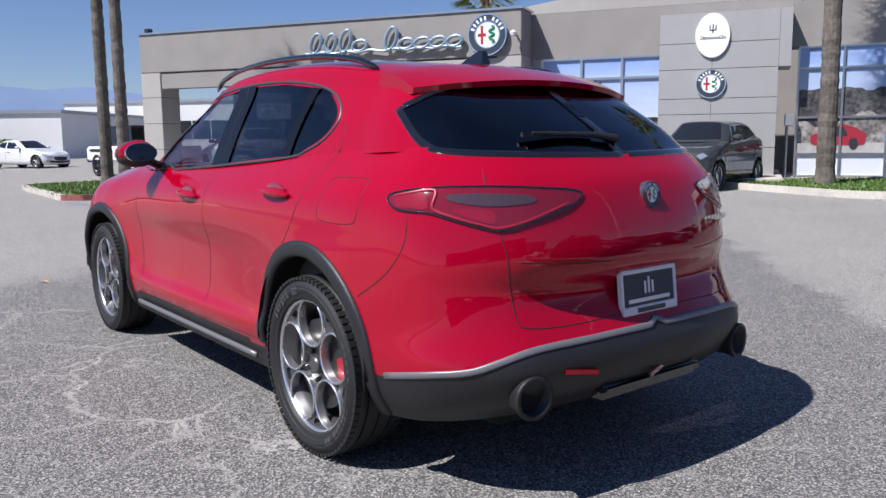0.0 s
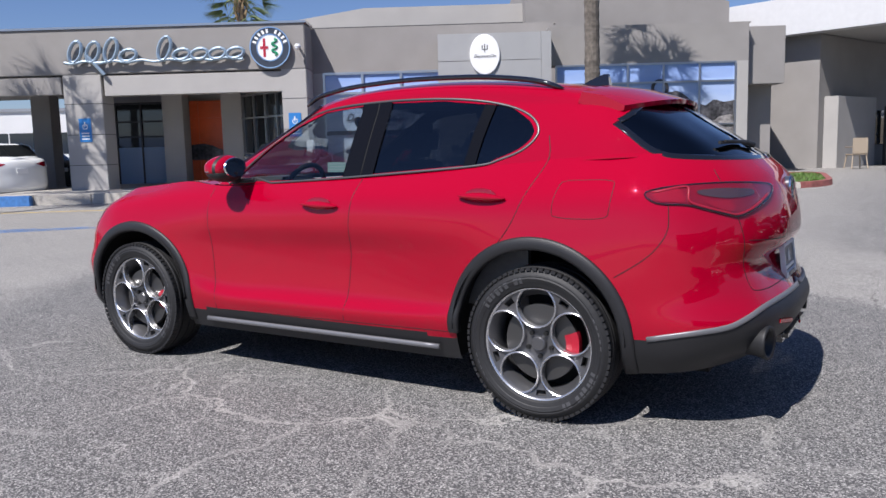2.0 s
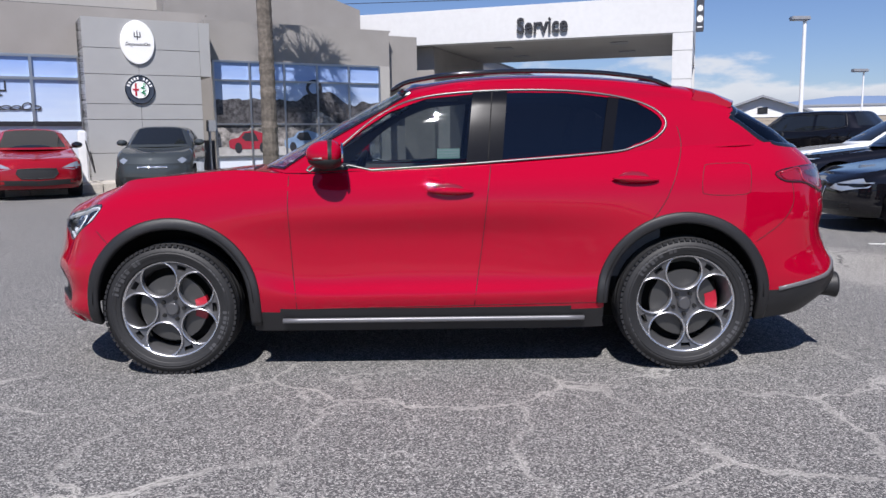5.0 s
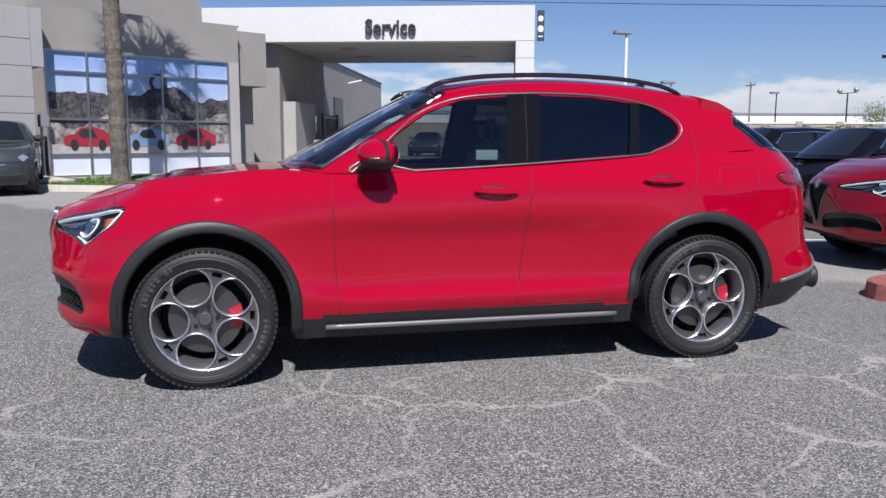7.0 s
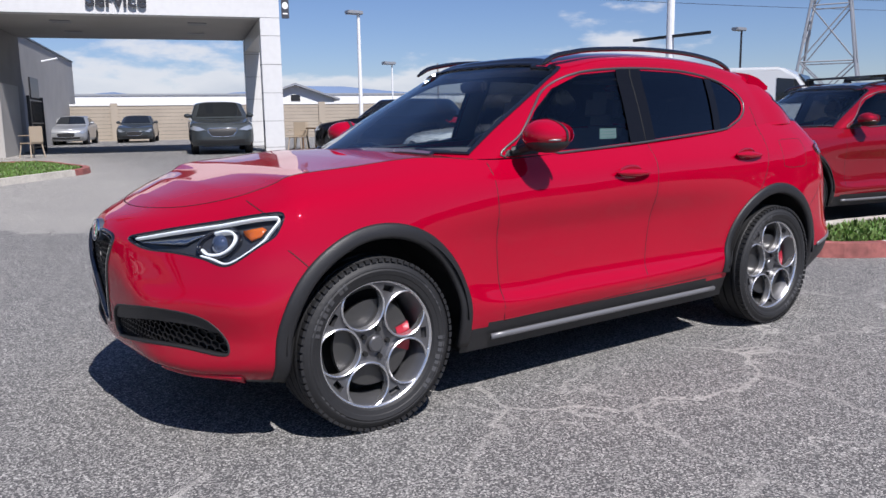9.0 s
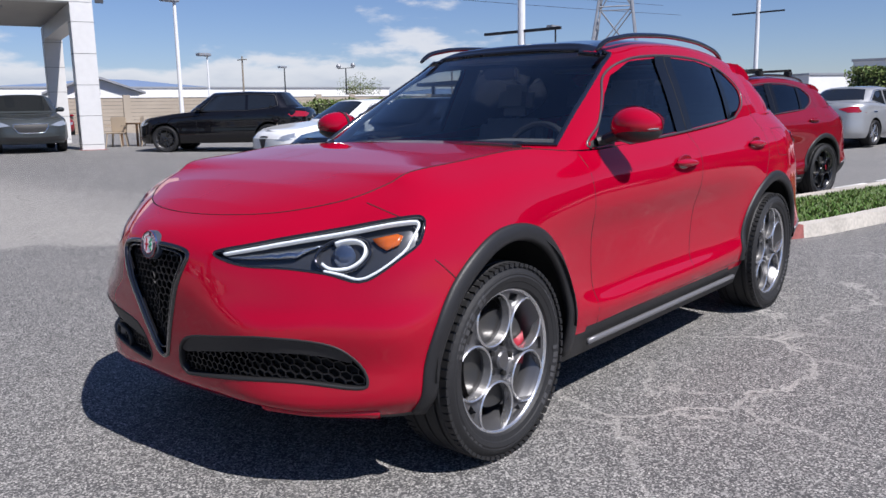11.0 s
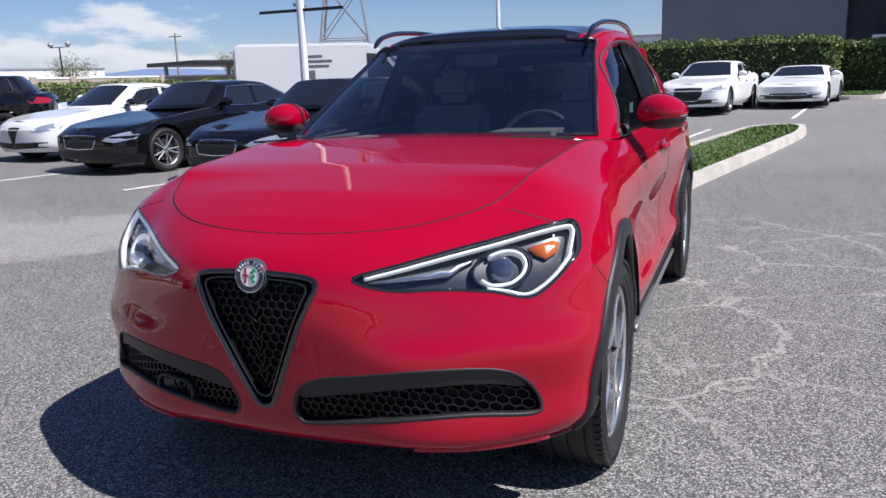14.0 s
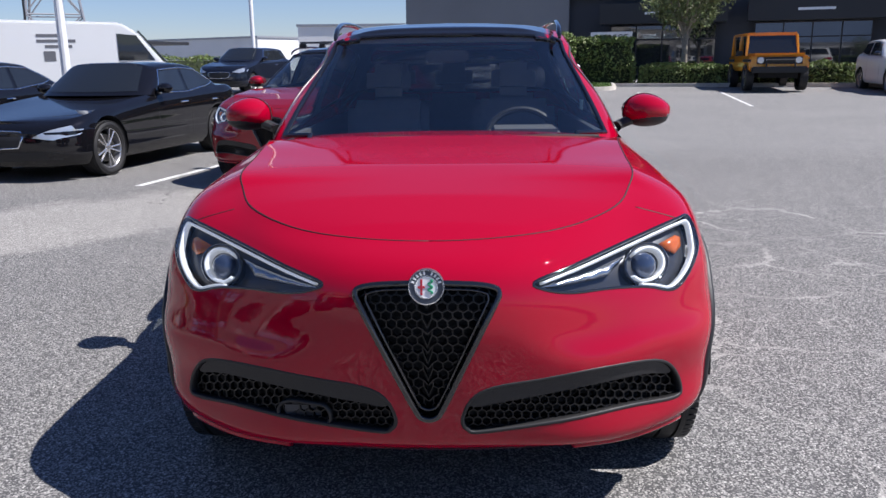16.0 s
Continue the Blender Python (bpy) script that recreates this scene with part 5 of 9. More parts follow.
def spline(P, n, ends=None):
    """Cubic curves through the rows of P (k, m, 3), n even samples along the first axis."""
    P = np.asarray(P, float)
    h = np.linalg.norm(np.diff(P, axis=0), axis=2).mean(axis=1) + 1e-6
    t = np.concatenate([[0], np.cumsum(h)])
    d = np.diff(P, axis=0) / h[:, None, None]
    tan = np.empty_like(P)
    tan[0], tan[-1] = d[0], d[-1]
    w = (h[1:, None, None] * d[:-1] + h[:-1, None, None] * d[1:]) / (h[1:, None, None] + h[:-1, None, None])
    tan[1:-1] = w
    lo, hi = (t[ends[0]], t[ends[1]]) if ends else (0, t[-1])
    T = np.linspace(lo, hi, n)
    i = np.clip(np.searchsorted(t, T, side="right") - 1, 0, len(h) - 1)
    s = ((T - t[i]) / h[i])[:, None, None]
    hh = h[i][:, None, None]
    return (2 * s**3 - 3 * s**2 + 1) * P[i] + (s**3 - 2 * s**2 + s) * hh * tan[i] + (-2 * s**3 + 3 * s**2) * P[i + 1] + (s**3 - s**2) * hh * tan[i + 1]


MIRROR = np.array([1, -1, 1.0])


def cage(cols, n, m):
    """A smooth half shell from columns of control points that run from front centre round the side to rear centre."""
    P = np.asarray(cols, float)
    P = np.concatenate([P[1:2] * MIRROR, P, P[-2:-1] * MIRROR])
    G = spline(P, n, (1, len(P) - 2))
    G[0, :, 1] = G[-1, :, 1] = 0.0
    G = spline(G.transpose(1, 0, 2), m).transpose(1, 0, 2)
    return G


def grid_faces(n, m, k=0):
    return [(k + i * m + j, k + i * m + j + 1, k + (i + 1) * m + j + 1, k + (i + 1) * m + j) for i in range(n - 1) for j in range(m - 1)]


class Shell:
    """The half skin of a car (y >= 0), in which openings are cut, and on which outlines are laid."""

    def __init__(self, grids):
        self.v, self.f, self.tag = [], [], []
        for tag, G in grids:
            n, m = G.shape[:2]
            k = len(self.v)
            self.v += [Vector(p) for p in G.reshape(-1, 3)]
            fs = grid_faces(n, m, k)
            self.f += fs
            self.tag += [tag] * len(fs)
        self.tree = BVHTree.FromPolygons(self.v, self.f)
        nrm = [Vector() for _ in self.v]
        for q in self.f:
            a, b, c, d = (self.v[i] for i in q)
            c0 = (c - a).cross(d - b)
            for i in q:
                nrm[i] += c0
        self.n = []
        for p, q in zip(self.v, nrm):
            q = q.normalized() if q.length > 1e-12 else Vector((0, 0, 1))
            if p.y < 1e-4:
                q = Vector((q.x, 0, q.z)).normalized() if Vector((q.x, 0, q.z)).length > 1e-6 else q
            self.n.append(q)

    def hit(self, eye, p):
        eye, p = Vector(eye), Vector(p)
        loc, nrm, i, _ = self.tree.ray_cast(eye, (p - eye).normalized())
        if loc is None:
            loc, nrm, i, _ = self.tree.find_nearest(p)
        if nrm.dot(eye - loc) < 0:
            nrm = -nrm
        return loc, nrm

    def cut(self, eye, axis, k, poly, snap=0.03):
        """Opens the skin where, seen from eye, it lies inside a polygon drawn in the plane axis = k."""
        eye = Vector(eye)
        a, b = [i for i in range(3) if i != axis]

        def flat(p):
            s = (k - eye[axis]) / (p[axis] - eye[axis])
            q = eye + (p - eye) * s
            return q[a], q[b]
        near = {}
        gone = []
        x0, x1 = min(p[0] for p in poly), max(p[0] for p in poly)
        y0, y1 = min(p[1] for p in poly), max(p[1] for p in poly)
        for i, q in enumerate(self.f):
            c = (self.v[q[0]] + self.v[q[1]] + self.v[q[2]] + self.v[q[3]]) / 4
            if (eye[axis] - c[axis]) * (eye[axis] - k) <= 0:
                continue
            u, w = flat(c)
            if not (x0 < u < x1 and y0 < w < y1) or not inside((u, w), poly):
                continue
            if (self.hit(eye, c)[0] - c).length > 0.12:
                continue
            gone.append(i)
        gset = set(gone)
        rim = set()
        keep_v = set()
        for i, q in enumerate(self.f):
            if i not in gset:
                keep_v.update(q)
        for i in gone:
            rim.update(v for v in self.f[i] if v in keep_v)
        out = self.lay(eye, axis, k, dense(poly, 0.01))
        kd = KDTree(len(out))
        for i, (p, _) in enumerate(out):
            kd.insert(p, i)
        kd.balance()
        for v in rim:
            co, _, dist = kd.find(self.v[v])
            if dist < snap and self.v[v].y > 1e-4:
                self.v[v] = co.copy()
        self.f = [q for i, q in enumerate(self.f) if i not in gset]
        self.tag = [q for i, q in enumerate(self.tag) if i not in gset]

    def lay(self, eye, axis, k, pts, lift=0.0):
        a, b = [i for i in range(3) if i != axis]
        out = []
        for u, w in pts:
            p = [0, 0, 0]
            p[axis], p[a], p[b] = k, u, w
            loc, nrm = self.hit(eye, p)
            out.append((loc + nrm * lift, nrm))
        return out

    def patch(self, eye, axis, k, poly, lift=0.003, step=0.03, thick=0.0, both=False):
        """A skin of its own over a polygon, lying lift outside the shell."""
        poly = dense(poly, step)
        n = len(poly)
        pts = [Vector(p) for p in poly]
        x0, x1 = min(p[0] for p in poly), max(p[0] for p in poly)
        y0, y1 = min(p[1] for p in poly), max(p[1] for p in poly)
        inner = inset(poly, step * 0.45) if area(poly) > 0 else inset(poly[::-1], step * 0.45)
        y = y0
        row = 0
        while y < y1:
            x = x0 + (row % 2) * step / 2
            while x < x1:
                if inside((x, y), inner):
                    pts.append(Vector((x, y)))
                x += step
            y += step
            row += 1
        V, _, F, _, _, _ = delaunay_2d_cdt(pts, [(i, (i + 1) % n) for i in range(n)], [list(range(n))], 1, 1e-6)
        L = self.lay(eye, axis, k, [(p[0], p[1]) for p in V], lift)
        verts = [p for p, _ in L]
        faces = [list(q) for q in F]
        for q in faces:
            c = (verts[q[1]] - verts[q[0]]).cross(verts[q[2]] - verts[q[0]])
            if c.dot(L[q[0]][1]) < 0:
                q.reverse()
        if thick:
            m = len(verts)
            verts += [p - nr * thick for p, nr in L]
            edge = {}
            for q in faces:
                for i in range(len(q)):
                    edge[(q[i], q[(i + 1) % len(q)])] = True
            rim = [e for e in edge if (e[1], e[0]) not in edge]
            faces = faces + [[i + m for i in q[::-1]] for q in faces] + [[b2, a2, a2 + m, b2 + m] for a2, b2 in rim]
        if both:
            verts, faces = twin(verts, faces)
        return mesh_of("patch", verts, faces, True)


def twin(verts, faces):
    m = len(verts)
    return list(verts) + [Vector((p[0], -p[1], p[2])) for p in verts], [list(q) for q in faces] + [[i + m for i in q][::-1] for q in faces]


def area(poly):
    return 0.5 * sum(a[0] * b[1] - b[0] * a[1] for a, b in zip(poly, poly[1:] + poly[:1]))


def dense(poly, step, closed=True):
    out = []
    n = len(poly)
    for i in range(n if closed else n - 1):
        a, b = Vector(poly[i]), Vector(poly[(i + 1) % n])
        k = max(1, int((b - a).length / step))
        out += [tuple(a.lerp(b, j / k)) for j in range(k)]
    if not closed:
        out.append(tuple(poly[-1]))
    return out


def smooth(poly, n=6, closed=True):
    """A smooth curve through the corners of a polygon in the plane."""
    P = [np.array(p, float) for p in poly]
    k = len(P)
    out = []
    for i in range(k if closed else k - 1):
        p0 = P[(i - 1) % k] if closed or i > 0 else P[0]
        p1, p2 = P[i], P[(i + 1) % k]
        p3 = P[(i + 2) % k] if closed or i + 2 < k else P[-1]
        for j in range(n):
            t = j / n
            out.append(tuple(0.5 * ((2 * p1) + (p2 - p0) * t + (2 * p0 - 5 * p1 + 4 * p2 - p3) * t * t + (-p0 + 3 * p1 - 3 * p2 + p3) * t**3)))
    if not closed:
        out.append(tuple(P[-1]))
    return out


def band(line, w, h, closed=False, sink=0.004):
    """A flat moulding of width w and height h along (point, normal) pairs."""
    n = len(line)
    V, F = [], []
    prof = [(-0.5, -sink / max(h, 1e-6)), (-0.5, 0.45), (-0.32, 1.0), (0.32, 1.0), (0.5, 0.45), (0.5, -sink / max(h, 1e-6))]
    for i, (p, nr) in enumerate(line):
        a = line[i - 1][0] if (closed or i) else p
        b = line[(i + 1) % n][0] if (closed or i < n - 1) else p
        d = (b - a)
        d = d.normalized() if d.length > 1e-9 else Vector((1, 0, 0))
        s = d.cross(nr).normalized()
        for u, q in prof:
            V.append(p + s * (u * w) + nr * (q * h))
    m = len(prof)
    for i in range(n if closed else n - 1):
        for k in range(m):
            F.append([i * m + k, i * m + (k + 1) % m, ((i + 1) % n) * m + (k + 1) % m, ((i + 1) % n) * m + k])
    if not closed:
        F += [list(range(m)), list(range((n - 1) * m, n * m))[::-1]]
    return V, F


def band_mesh(line, w, h, closed=False, both=False, sink=0.004):
    V, F = band(line, w, h, closed, sink)
    if both:
        V, F = twin(V, F)
    me = mesh_of("band", V, F)
    bm = bmesh.new()
    bm.from_mesh(me)
    bmesh.ops.recalc_face_normals(bm, faces=bm.faces)
    bm.to_mesh(me)
    bm.free()
    me.shade_smooth()
    return me


# ---- wheels ----
def tyre_mesh(R=0.369, r=0.262, w=0.235, seg=72):
    h = w / 2
    prof = [(r, -h * 0.80), (r + 0.012, -h * 0.92), (r + 0.03, -h * 0.97), (r + 0.05, -h * 1.03), (R - 0.035, -h * 0.99), (R - 0.014, -h * 0.88), (R - 0.004, -h * 0.72)]
    for a in (-0.5, 0.0, 0.5):
        prof += [(R, (a - 0.17) * h * 1.0), (R, (a - 0.05) * h), (R - 0.009, (a - 0.04) * h), (R - 0.009, (a + 0.04) * h), (R, (a + 0.05) * h), (R, (a + 0.17) * h)]
    prof += [(R - 0.004, h * 0.72), (R - 0.014, h * 0.88), (R - 0.035, h * 0.99), (R - 0.042, h * 1.012), (R - 0.046, h * 1.0), (r + 0.05, h * 1.03), (r + 0.034, h * 0.99), (r + 0.03, h * 0.965), (r + 0.012, h * 0.92), (r, h * 0.80)]
    bm = lathe(prof, seg)
    return bm


def tread_blocks(R=0.369, w=0.235, seg=72):
    h = w / 2
    bm = bmesh.new()
    for k in range(seg):
        t = 2 * math.pi * (k + 0.5) / seg
        for s in (-1, 1):
            m = Matrix.Rotation(-t, 4, "Y") @ Matrix.Translation((R - 0.012, s * h * 0.84, 0))
            add_box(bm, -0.004, 0.0085, -0.020, 0.016, -0.0115, 0.0115, m)
    return bm


def ring_band(cx, cz, r0, r1, y0, y1, seg=32, a0=0.0, a1=2 * math.pi):
    """A flat ring in the xz plane with depth."""
    bm = bmesh.new()
    full = abs(a1 - a0 - 2 * math.pi) < 1e-6
    n = seg if full else seg + 1
    R = []
    for k in range(n):
        t = a0 + (a1 - a0) * k / seg
        c, s = math.cos(t), math.sin(t)
        mid = (r0 + r1) / 2
        R.append([bm.verts.new((cx + r * c, y, cz + r * s)) for r, y in ((r0, y0), (r0, y1 - 0.004), (mid, y1), (r1, y1 - 0.004), (r1, y0))])
    for k in range(n if full else n - 1):
        a, b = R[k], R[(k + 1) % n]
        for j in range(5):
            bm.faces.new((a[j], a[(j + 1) % 5], b[(j + 1) % 5], b[j]))
    return bm


def held(bm, r=0.2335):
    """Keeps a ring inside the rim's round edge."""
    for v in bm.verts:
        d = math.hypot(v.co.x, v.co.z)
        if d > r:
            v.co.x, v.co.z = v.co.x * r / d, v.co.z * r / d
    return bm


def ring_rim(parent, style="rings", grey=None, bright=None):
    """An alloy wheel about the y axis, face towards +y. rings: five round openings; spokes: ten slim spokes."""
    grey, bright = grey or RIM_GREY, bright or RIM_BRIGHT
    rim = part("rim", lathe([(0.222, -0.11), (0.205, -0.10), (0.200, 0.03), (0.212, 0.055), (0.222, 0.075), (0.232, 0.094), (0.240, 0.098), (0.243, 0.092), (0.236, 0.07)], 56), grey, parent, smooth=True)
    part("rim_lip", lathe([(0.229, 0.090), (0.233, 0.0985), (0.240, 0.100), (0.2435, 0.094)], 56), bright, rim, smooth=True)
    if style == "rings":
        # pierced face plate
        nr, na = 18, 180
        holes = [(0.156 * math.cos(a), 0.156 * math.sin(a)) for a in (math.pi / 2 + 2 * math.pi * k / 5 for k in range(5))]
        hr = 0.0835
        bm = bmesh.new()
        V = {}
        for i in range(nr + 1):
            r = 0.02 + 0.212 * i / nr
            for k in range(na):
                t = 2 * math.pi * k / na
                x, z = r * math.cos(t), r * math.sin(t)
                y = 0.062 + 0.026 * (r / 0.23) ** 2
                V[i, k] = bm.verts.new((x, y, z))
        bad = set()
        for i in range(nr):
            for k in range(na):
                q = [V[i, k], V[i, (k + 1) % na], V[i + 1, (k + 1) % na], V[i + 1, k]]
                c = sum((v.co for v in q), Vector()) / 4
                d = min(math.hypot(c.x - hx, c.z - hz) for hx, hz in holes)
                ang = abs(((math.degrees(math.atan2(c.z, c.x)) - 90 + 36) % 72) - 36)
                rr = math.hypot(c.x, c.z)
                slot = 0.196 < rr < 0.222 and ang > 30.0
                if d > hr and not slot:
                    bm.faces.new(q)
        loose = [v for v in bm.verts if not v.link_faces]
        bmesh.ops.delete(bm, geom=loose, context="VERTS")
        for v in bm.verts:
            if v.is_boundary:
                for hx, hz in holes:
                    d = math.hypot(v.co.x - hx, v.co.z - hz)
                    if abs(d - hr) < 0.011:
                        k = hr / d
                        v.co.x, v.co.z = hx + (v.co.x - hx) * k, hz + (v.co.z - hz) * k
        ret = bmesh.ops.extrude_face_region(bm, geom=bm.faces[:])
        for v in [g for g in ret["geom"] if isinstance(g, bmesh.types.BMVert)]:
            v.co.y -= 0.026
        part("face_plate", bm, grey, rim)
        for k, (hx, hz) in enumerate(holes):
            out = math.atan2(hz, hx)
            part("ring", held(ring_band(hx, hz, 0.0822, 0.0905, 0.058, 0.0945, 48, out - math.pi, out + math.pi)), bright, rim)
        part("hub_cap", lathe([(0.001, 0.088), (0.026, 0.088), (0.031, 0.082), (0.033, 0.06)], 24), RIM_GREY, rim)
        for k in range(5):
            a = math.pi / 2 + math.pi / 5 + 2 * math.pi * k / 5
            part("wheel_nut", moved(lathe([(0.001, 0.078), (0.009, 0.078), (0.011, 0.06)], 10), Matrix.Translation((0.054 * math.cos(a), 0, 0.054 * math.sin(a)))), CAVITY, rim)
    else:
        for k in range(10):
            a = 2 * math.pi * k / 10 + (0.12 if k % 2 else -0.12)
            t = tube([(0.045 * math.cos(a), 0.075, 0.045 * math.sin(a)), (0.13 * math.cos(a), 0.082, 0.13 * math.sin(a)), (0.226 * math.cos(a), 0.086, 0.226 * math.sin(a))], [0.013, 0.011, 0.013], 6)
            part("spoke", t, bright, rim)
        part("hub_cap", lathe([(0.001, 0.092), (0.03, 0.09), (0.052, 0.08), (0.056, 0.05)], 20), bright, rim)
    return rim


def wheel(parent, x, y, R=0.369, side=1, style="rings", grey=None, bright=None, turn=0.0, caliper=None, w=0.235, lettering=False, behind=1):
    """A wheel standing at (x, y): tyre, rim, brake disc, caliper. side: +1 faces +y."""
    k = R / 0.369
    root = part("wheel", tyre_mesh(0.369, 0.266, w / k), RUBBER, parent, smooth=False)
    me = root.data
    me.name = "tyre_wheel"
    rot = Matrix.Translation((x, y, R)) @ (Matrix.Identity(4) if side > 0 else Matrix.Rotation(math.pi, 4, "Z")) @ Matrix.Rotation(turn, 4, "Y") @ Matrix.Diagonal((k, 1, k, 1))
    root.matrix_basis = rot
    tagged(part("tread", tread_blocks(0.369, w / k), RUBBER, root), kind="stuff")
    rim = ring_rim(root, style, grey, bright)
    rim.matrix_basis = Matrix.Diagonal((1.14, 1, 1.14, 1))
    part("brake_disc", lathe([(0.05, 0.02), (0.185, 0.02), (0.185, 0.045), (0.05, 0.045)], 36), DISC, root)
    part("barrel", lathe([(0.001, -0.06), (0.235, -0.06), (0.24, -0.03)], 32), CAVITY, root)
    if caliper:
        c = ring_band(0, 0, 0.125, 0.19, 0.012, 0.052, 12, -0.36, 0.36)
        ob = part("caliper", moved(c, Matrix.Rotation(-turn, 4, "Y") @ Matrix.Rotation(math.pi if side > 0 else 0, 4, "Y")), caliper, root)
    if lettering:
        for a0, n in ((math.pi * 0.20, 12), (math.pi * 1.12, 12)):
            marks = [ring_band(0, 0, 0.296 if j % 3 else 0.290, 0.332, w / 2 * 1.0, w / 2 * 1.035, 4, a0 + 0.092 * j, a0 + 0.092 * j + (0.068 if j % 2 else 0.05)) for j in range(n - 3) if j != 6]
            for bm in marks:
                part("sidewall_mark", bm, RUBBER_MARK, root)
        for a0 in (math.pi * 0.86, math.pi * 1.80):
            bmx = [ring_band(0, 0, 0.302, 0.328, w / 2 * 1.0, w / 2 * 1.036, 8, a0 + 0.10 * j, a0 + 0.10 * j + 0.062) for j in range(5)]
            for bm in bmx:
                part("sidewall_mark", bm, RUBBER_MARK, root)
    return root


# ---- the red sport utility vehicle ----
def column(x, pts):
    return [(x, y, z) for y, z in pts]


LOWER = [
    [(2.16, 0, .29), (2.23, 0, .345), (2.255, 0, .46), (2.275, 0, .60), (2.285, 0, .72), (2.272, 0, .82), (2.225, 0, .885), (2.12, 0, .93)],
    [(2.15, .22, .29), (2.22, .22, .345), (2.24, .22, .46), (2.255, .22, .60), (2.262, .22, .72), (2.245, .22, .82), (2.195, .22, .885), (2.095, .22, .935)],
    [(2.11, .45, .29), (2.19, .46, .34), (2.188, .46, .46), (2.207, .46, .570), (2.178, .46, .668), (2.15, .45, .80), (2.09, .44, .89), (2.01, .42, .95)],
    [(2.02, .64, .285), (2.09, .66, .335), (2.078, .665, .46), (2.096, .668, .575), (2.063, .672, .672), (2.02, .66, .80), (1.95, .62, .91), (1.88, .575, .985)],
    [(1.87, .82, .28), (1.91, .866, .36), (1.898, .878, .47), (1.905, .888, .575), (1.878, .876, .685), (1.855, .858, .82), (1.80, .795, .95), (1.74, .645, 1.032)],
    column(1.66, [(.875, .27), (.920, .36), (.938, .48), (.944, .60), (.937, .73), (.910, .85), (.845, .975), (.67, 1.067)]),
    column(1.41, [(.88, .25), (.925, .36), (.942, .48), (.947, .60), (.940, .74), (.913, .87), (.852, 1.0), (.69, 1.09)]),
    column(1.05, [(.855, .235), (.893, .35), (.908, .47), (.902, .60), (.895, .74), (.896, .88), (.848, 1.02), (.725, 1.118)]),
    column(.72, [(.845, .228), (.88, .34), (.898, .435), (.869, .515), (.866, .735), (.889, .87), (.868, 1.0), (.80, 1.095)]),
    column(.20, [(.845, .228), (.88, .34), (.903, .43), (.867, .51), (.863, .735), (.896, .875), (.878, 1.01), (.80, 1.115)]),
    column(-.35, [(.845, .228), (.88, .34), (.903, .43), (.869, .51), (.866, .74), (.902, .885), (.884, 1.03), (.79, 1.145)]),
    column(-.90, [(.845, .23), (.885, .345), (.908, .44), (.888, .53), (.896, .74), (.914, .89), (.888, 1.045), (.775, 1.18)]),
    column(-1.41, [(.86, .25), (.91, .37), (.93, .48), (.94, .60), (.938, .74), (.921, .89), (.888, 1.055), (.755, 1.215)]),
    column(-1.78, [(.84, .26), (.895, .37), (.915, .48), (.92, .60), (.915, .74), (.902, .90), (.865, 1.075), (.72, 1.235)]),
    [(-2.05, .79, .285), (-2.10, .84, .38), (-2.125, .855, .49), (-2.10, .84, .61), (-2.085, .835, .74), (-2.065, .832, .90), (-2.02, .80, 1.075), (-1.95, .685, 1.235)],
    [(-2.22, .62, .31), (-2.30, .65, .39), (-2.335, .66, .50), (-2.285, .645, .62), (-2.248, .635, .745), (-2.262, .63, .87), (-2.215, .61, 1.08), (-2.10, .56, 1.225)],
    [(-2.31, .36, .33), (-2.385, .37, .41), (-2.415, .37, .51), (-2.355, .365, .62), (-2.305, .36, .735), (-2.362, .36, .85), (-2.315, .35, 1.08), (-2.20, .33, 1.21)],
    [(-2.34, 0, .34), (-2.41, 0, .42), (-2.435, 0, .52), (-2.375, 0, .625), (-2.322, 0, .735), (-2.392, 0, .85), (-2.34, 0, 1.085), (-2.235, 0, 1.205)],
]
